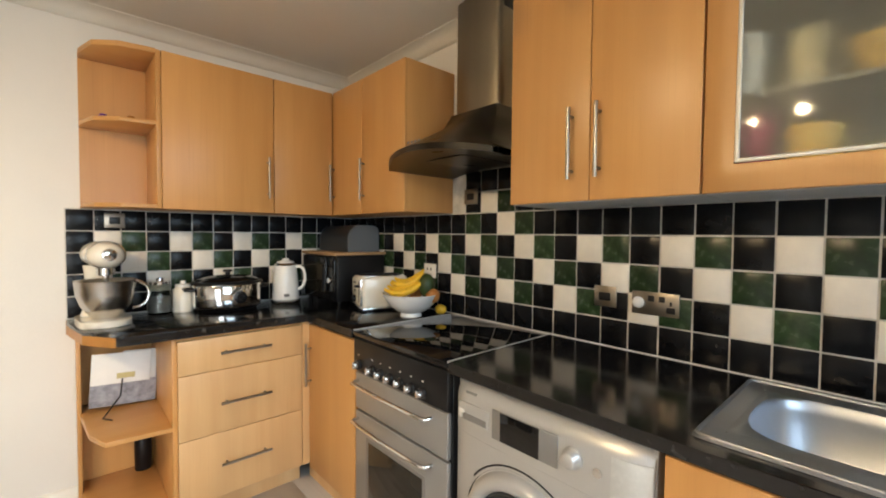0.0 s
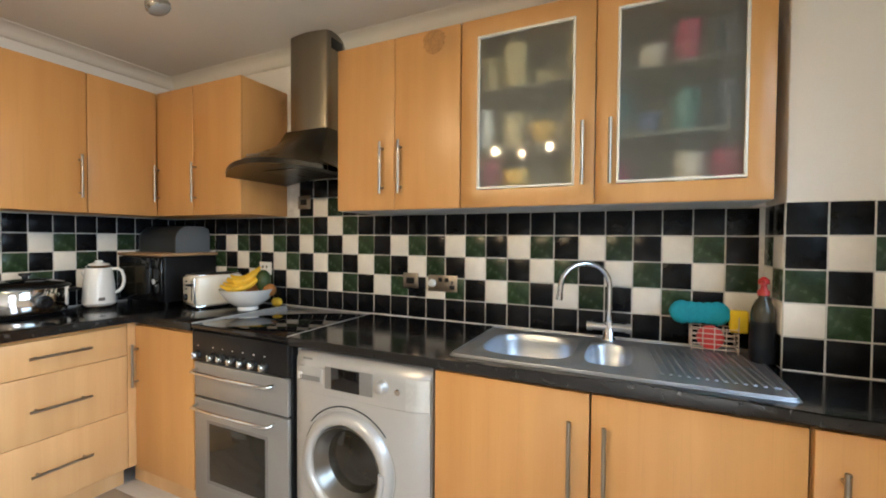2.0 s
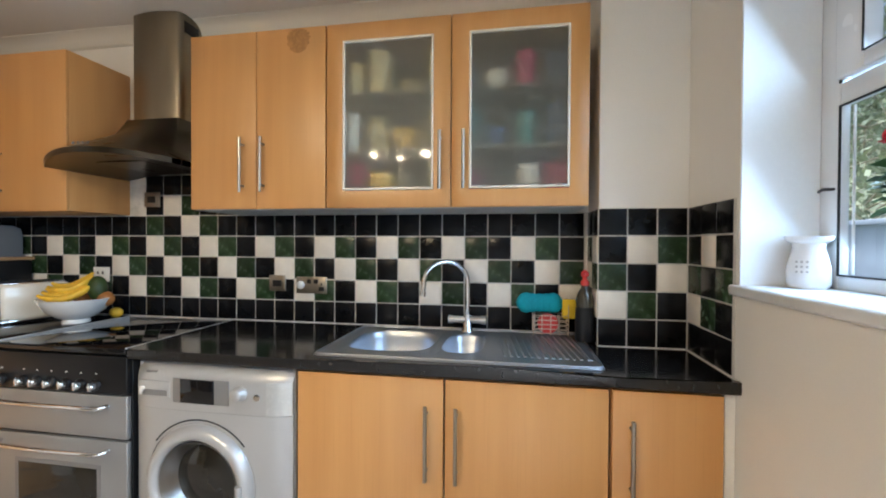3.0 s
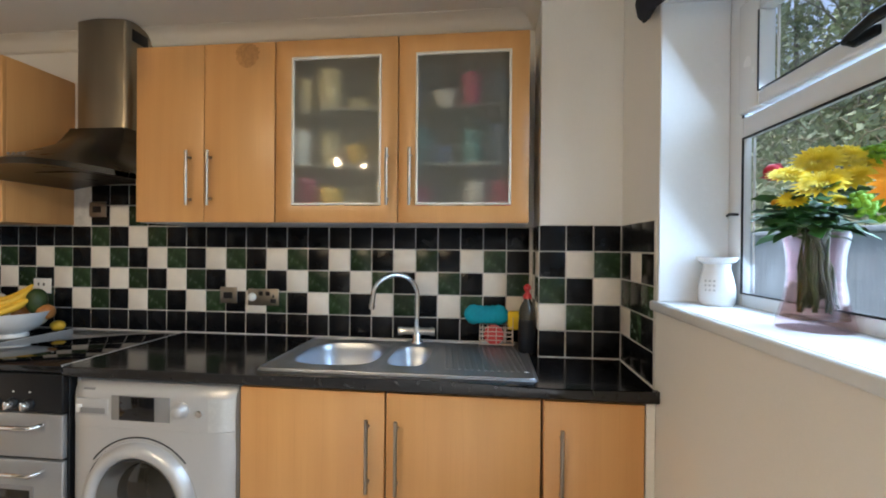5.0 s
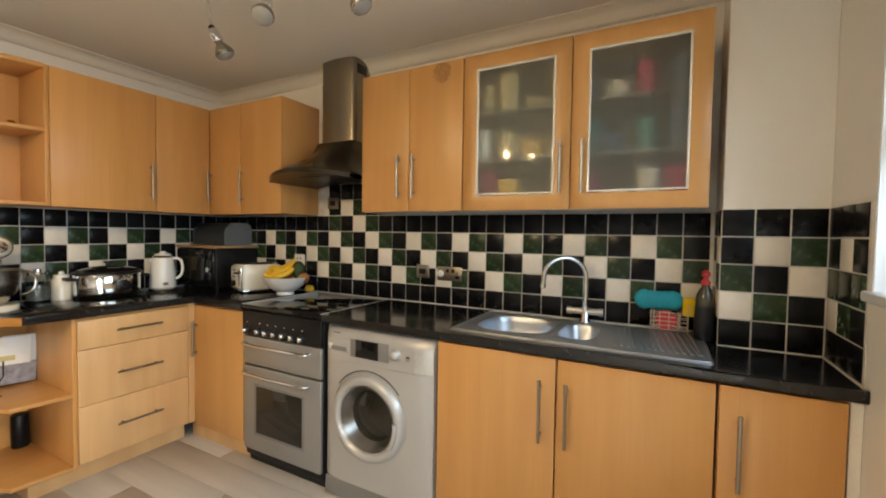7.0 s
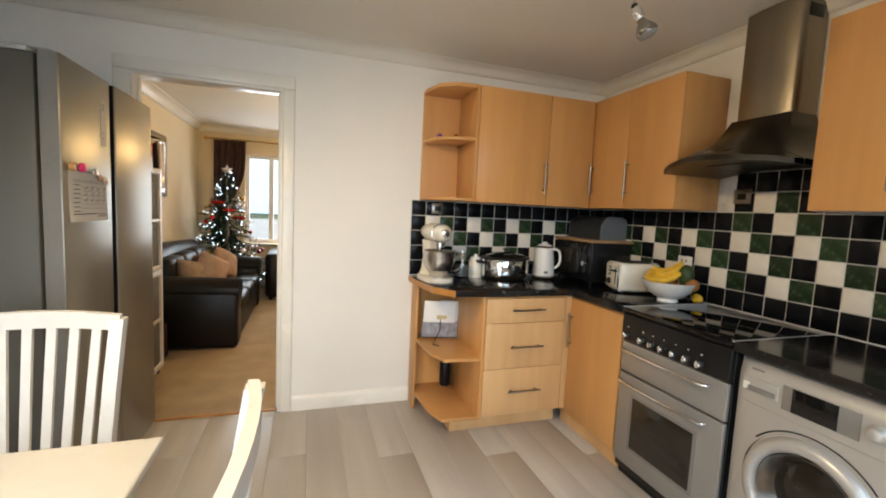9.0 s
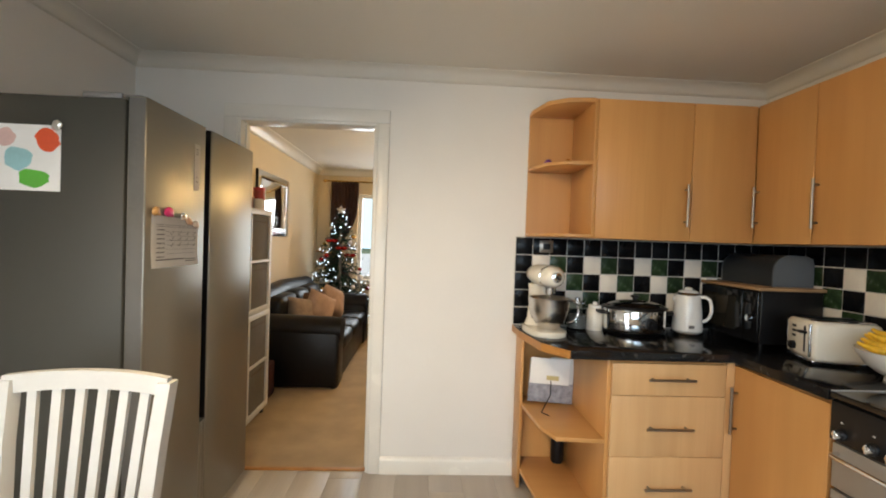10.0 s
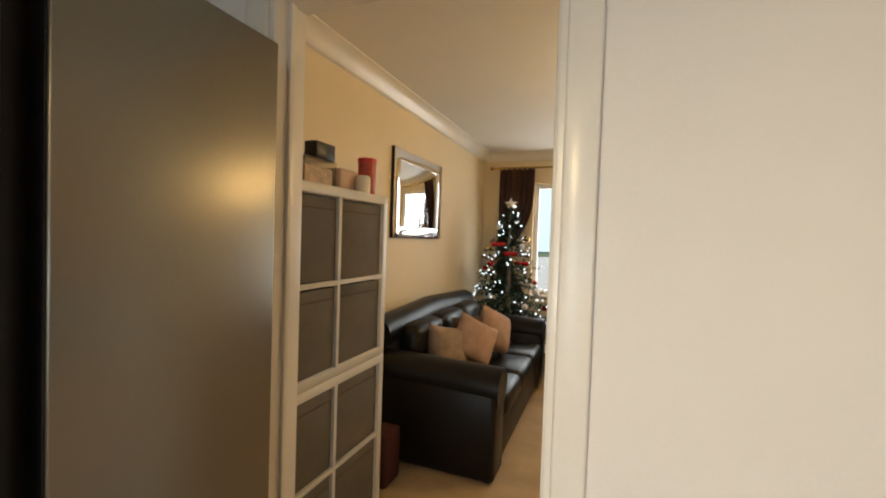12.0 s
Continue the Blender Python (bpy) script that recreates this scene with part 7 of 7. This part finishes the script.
def bare_tree(x, y, h, seed):
    r_ = random.Random(seed)
    t_ = thing("tree", (x, y, -0.12), "tall ivy-clad winter tree behind the bank", "tree", "trees behind the bank")
    part("trunk", T([(x, y, -0.12), (x + 0.1, y, h * 0.3), (x - 0.05, y, h * 0.6), (x + 0.1, y, h)], 0.1, 8, (0.2, 0.14, 0.08, 0.02)), BARK, t_)
    bm = bmesh.new()

    def grow(p, d, length, rad, depth):
        pts = [p]
        for i in range(4):
            d = (d + Vector((r_.gauss(0, 0.22), r_.gauss(0, 0.22), r_.gauss(0.06, 0.15)))).normalized()
            pts.append(pts[-1] + d * length / 4)
        tube(bm, pts, rad, 4, [rad * (1 - 0.2 * i) for i in range(5)])
        if depth:
            for k in range(5):
                q = pts[1 + k % 4]
                grow(q, (d + Vector((r_.gauss(0, 0.7), r_.gauss(0, 0.7), r_.gauss(0.2, 0.5)))).normalized(), length * 0.6, rad * 0.5, depth - 1)

    for k in range(11):
        z = h * (0.25 + 0.068 * k)
        a = k * 2.4
        grow(Vector((x, y, z)), Vector((math.cos(a), math.sin(a), 0.7)).normalized(), h * 0.28 * (1.2 - 0.07 * k), 0.05, 2)
    part("limbs", bm, BARK, t_, "bare limbs and twigs", kind="stuff")
    bm = bmesh.new()
    for k in range(3200):
        a, f = r_.uniform(0, math.tau), r_.random()
        rr = (0.35 + 1.9 * (1 - f) * r_.random()) * (1 + 0.35 * math.sin(a * 3 + f * 9))
        c = Vector((x + rr * math.cos(a), y + rr * math.sin(a), 2.0 + (h * 0.86 - 2.0) * f))
        u = Vector((r_.gauss(0, 1), r_.gauss(0, 1), r_.gauss(0, 1))).normalized() * r_.uniform(0.06, 0.13)
        w = u.cross(Vector((r_.gauss(0, 1), r_.gauss(0, 1), r_.gauss(0, 1)))).normalized() * 0.06
        bm.faces.new([bm.verts.new(p) for p in (c - u, c + w, c + u, c - w)])
    part("ivy", bm, HEDGE, t_, "pale green ivy leaves", kind="stuff")


for x, y, h, s_ in ((14.0, -9.5, 10.5, 1), (17.0, -10.0, 11.5, 2), (20.0, -10.5, 11.0, 3), (11.0, -9.0, 10.0, 4), (23.0, -12, 12.0, 5), (27.0, -13, 12, 6)):
    bare_tree(x, y, h, s_)

# ---- planks and tiles ----
def shared_box(name, sx, sy, sz, bev, material):
    return finish(name, B((0, sx, 0, sy, 0, sz), bev=bev), material)


def piece(name, mesh, m, parent):
    ob = new(name, mesh)
    ob.parent = parent
    ob.matrix_basis = m
    return ob


rng = random.Random(5)
PW, PL = 0.193, 1.285
full = shared_box("plank", PW - 0.001, PL - 0.001, 0.012, 0.0007, LAMINATE)
x = WX
col = 0
while x < EX:
    start = SY - (col * 0.47 % PL)
    y = start
    while y < NY + 0.02:
        ya, yb = max(y, SY), min(y + PL, NY + 0.02)
        if yb - ya > 0.03:
            w = min(PW, EX - x)
            me = full if (yb - ya > PL - 0.001 and w == PW) else shared_box("plank", w - 0.001, yb - ya - 0.001, 0.012, 0.0007, LAMINATE)
            piece("plank", me, pose(x, ya, -0.012), floor)
        y += PL
    x += PW
    col += 1

P = 0.104
TS = P - 0.005
TILE_MESH = [shared_box("tile", TS, TS, 0.0045, 0.0014, m) for m in (TILE_CREAM, TILE_GREEN, TILE_BLACK)]
EAST = pose(EX - 0.0055, 0, 0) @ Matrix(((0, 0, -1, 0), (-1, 0, 0, 0), (0, 1, 0, 0), (0, 0, 0, 1)))
NORTH = pose(0, NY - 0.0055, 0) @ Matrix(((1, 0, 0, 0), (0, 0, -1, 0), (0, 1, 0, 0), (0, 0, 0, 1)))
BOX_FRONT = pose(1.545 - 0.0005, 0, 0) @ Matrix(((0, 0, -1, 0), (-1, 0, 0, 0), (0, 1, 0, 0), (0, 0, 0, 1)))
SOUTH = pose(0, SY + 0.0005, 0) @ Matrix(((-1, 0, 0, 0), (0, 0, 1, 0), (0, 1, 0, 0), (0, 0, 0, 1)))
BOX_SIDE = pose(0, -0.19 + 0.0005, 0) @ Matrix(((-1, 0, 0, 0), (0, 0, 1, 0), (0, 1, 0, 0), (0, 0, 0, 1)))


def lay(parent, basis, u, row, kind, width=TS):
    me = TILE_MESH[kind] if width == TS else shared_box("tile", width, TS, 0.0045, 0.0014, (TILE_CREAM, TILE_GREEN, TILE_BLACK)[kind])
    j = (rng.uniform(-0.0006, 0.0006), rng.uniform(-0.0006, 0.0006), rng.uniform(-0.0007, 0.0004))
    piece("tile", me, basis @ pose(u + 0.0025 + j[0], WT + 0.0035 + row * P + j[1], j[2]), parent)


def grout_bed(name, box):
    single(name, B(box), GROUT, "pale grout bed behind the splashback tiles", "grout", "structure")


grout_bed("trim_grout_east", (EX - 0.0065, EX - 0.0005, -0.19, NY - 0.0005, WT, WT + 5 * P + 0.004))
grout_bed("trim_grout_hood", (EX - 0.0065, EX - 0.0005, 1.474, 2.109, WT + 5 * P + 0.004, WT + 8 * P))
grout_bed("trim_grout_north", (0.258, EX - 0.0066, NY - 0.0065, NY - 0.0005, WT, WT + 5 * P + 0.004))
grout_bed("trim_grout_boxing", (1.543, 1.5447, SY + 0.003, -0.188, WT, WT + 5 * P))
grout_bed("trim_grout_south", (1.215, 1.5428, SY + 0.0003, SY + 0.0022, WT, WT + 5 * P))
grout_bed("trim_grout_side", (1.5432, EX - 0.0067, -0.1899, -0.1878, WT, WT + 5 * P))
for c in range(-29, 4):
    u = -0.138 + c * P                      # along the wall from left to right, minus y
    w = TS if c < 3 else -(-0.186) - u - 0.004
    for r in range(5):
        kind = (c - (3 - r)) % 3 if 1 <= r <= 3 or (r == 4 and -18 <= c <= -15) else 2
        if w > 0.012:
            lay(wall_east, EAST, u, r, kind, min(w, TS))
for c in range(-18, -12):
    u = -0.138 + c * P
    if u < -2.106:
        continue
    for r in range(5, 8):
        if -u - P > 1.40:
            kind = (c - (3 - r)) % 3 if r == 5 and c in (-17, -16) else 2
            lay(wall_east, EAST, u, r, kind, min(TS, -u - 1.476) if -u - TS < 1.476 else TS)
for k in range(15):
    u = 0.26 + k * P
    for r in range(5):
        kind = (k - (4 - r)) % 3 if 1 <= r <= 3 and k > 0 else 2
        lay(wall_north, NORTH, u, r, kind, min(TS, EX - 0.013 - u))
FRONT = ("BBB", "WGB", "GBW", "BWG", "BBB")
SIDE = ("BBB", "WGB", "GBG", "BWB", "BBB")
EDGE = ("BB", "BW", "WG", "GW", "BB")
for r in range(5):
    for k in range(3):
        lay(pillar, BOX_FRONT, 0.188 + k * P, r, "WGB".index(FRONT[r][k]), TS)
        lay(wall_south, SOUTH, -1.538 + k * P, r, "WGB".index(SIDE[r][k]), TS)
    for k in range(2):
        lay(pillar, BOX_SIDE, -1.758 + k * P, r, "WGB".index(EDGE[r][k]), TS)
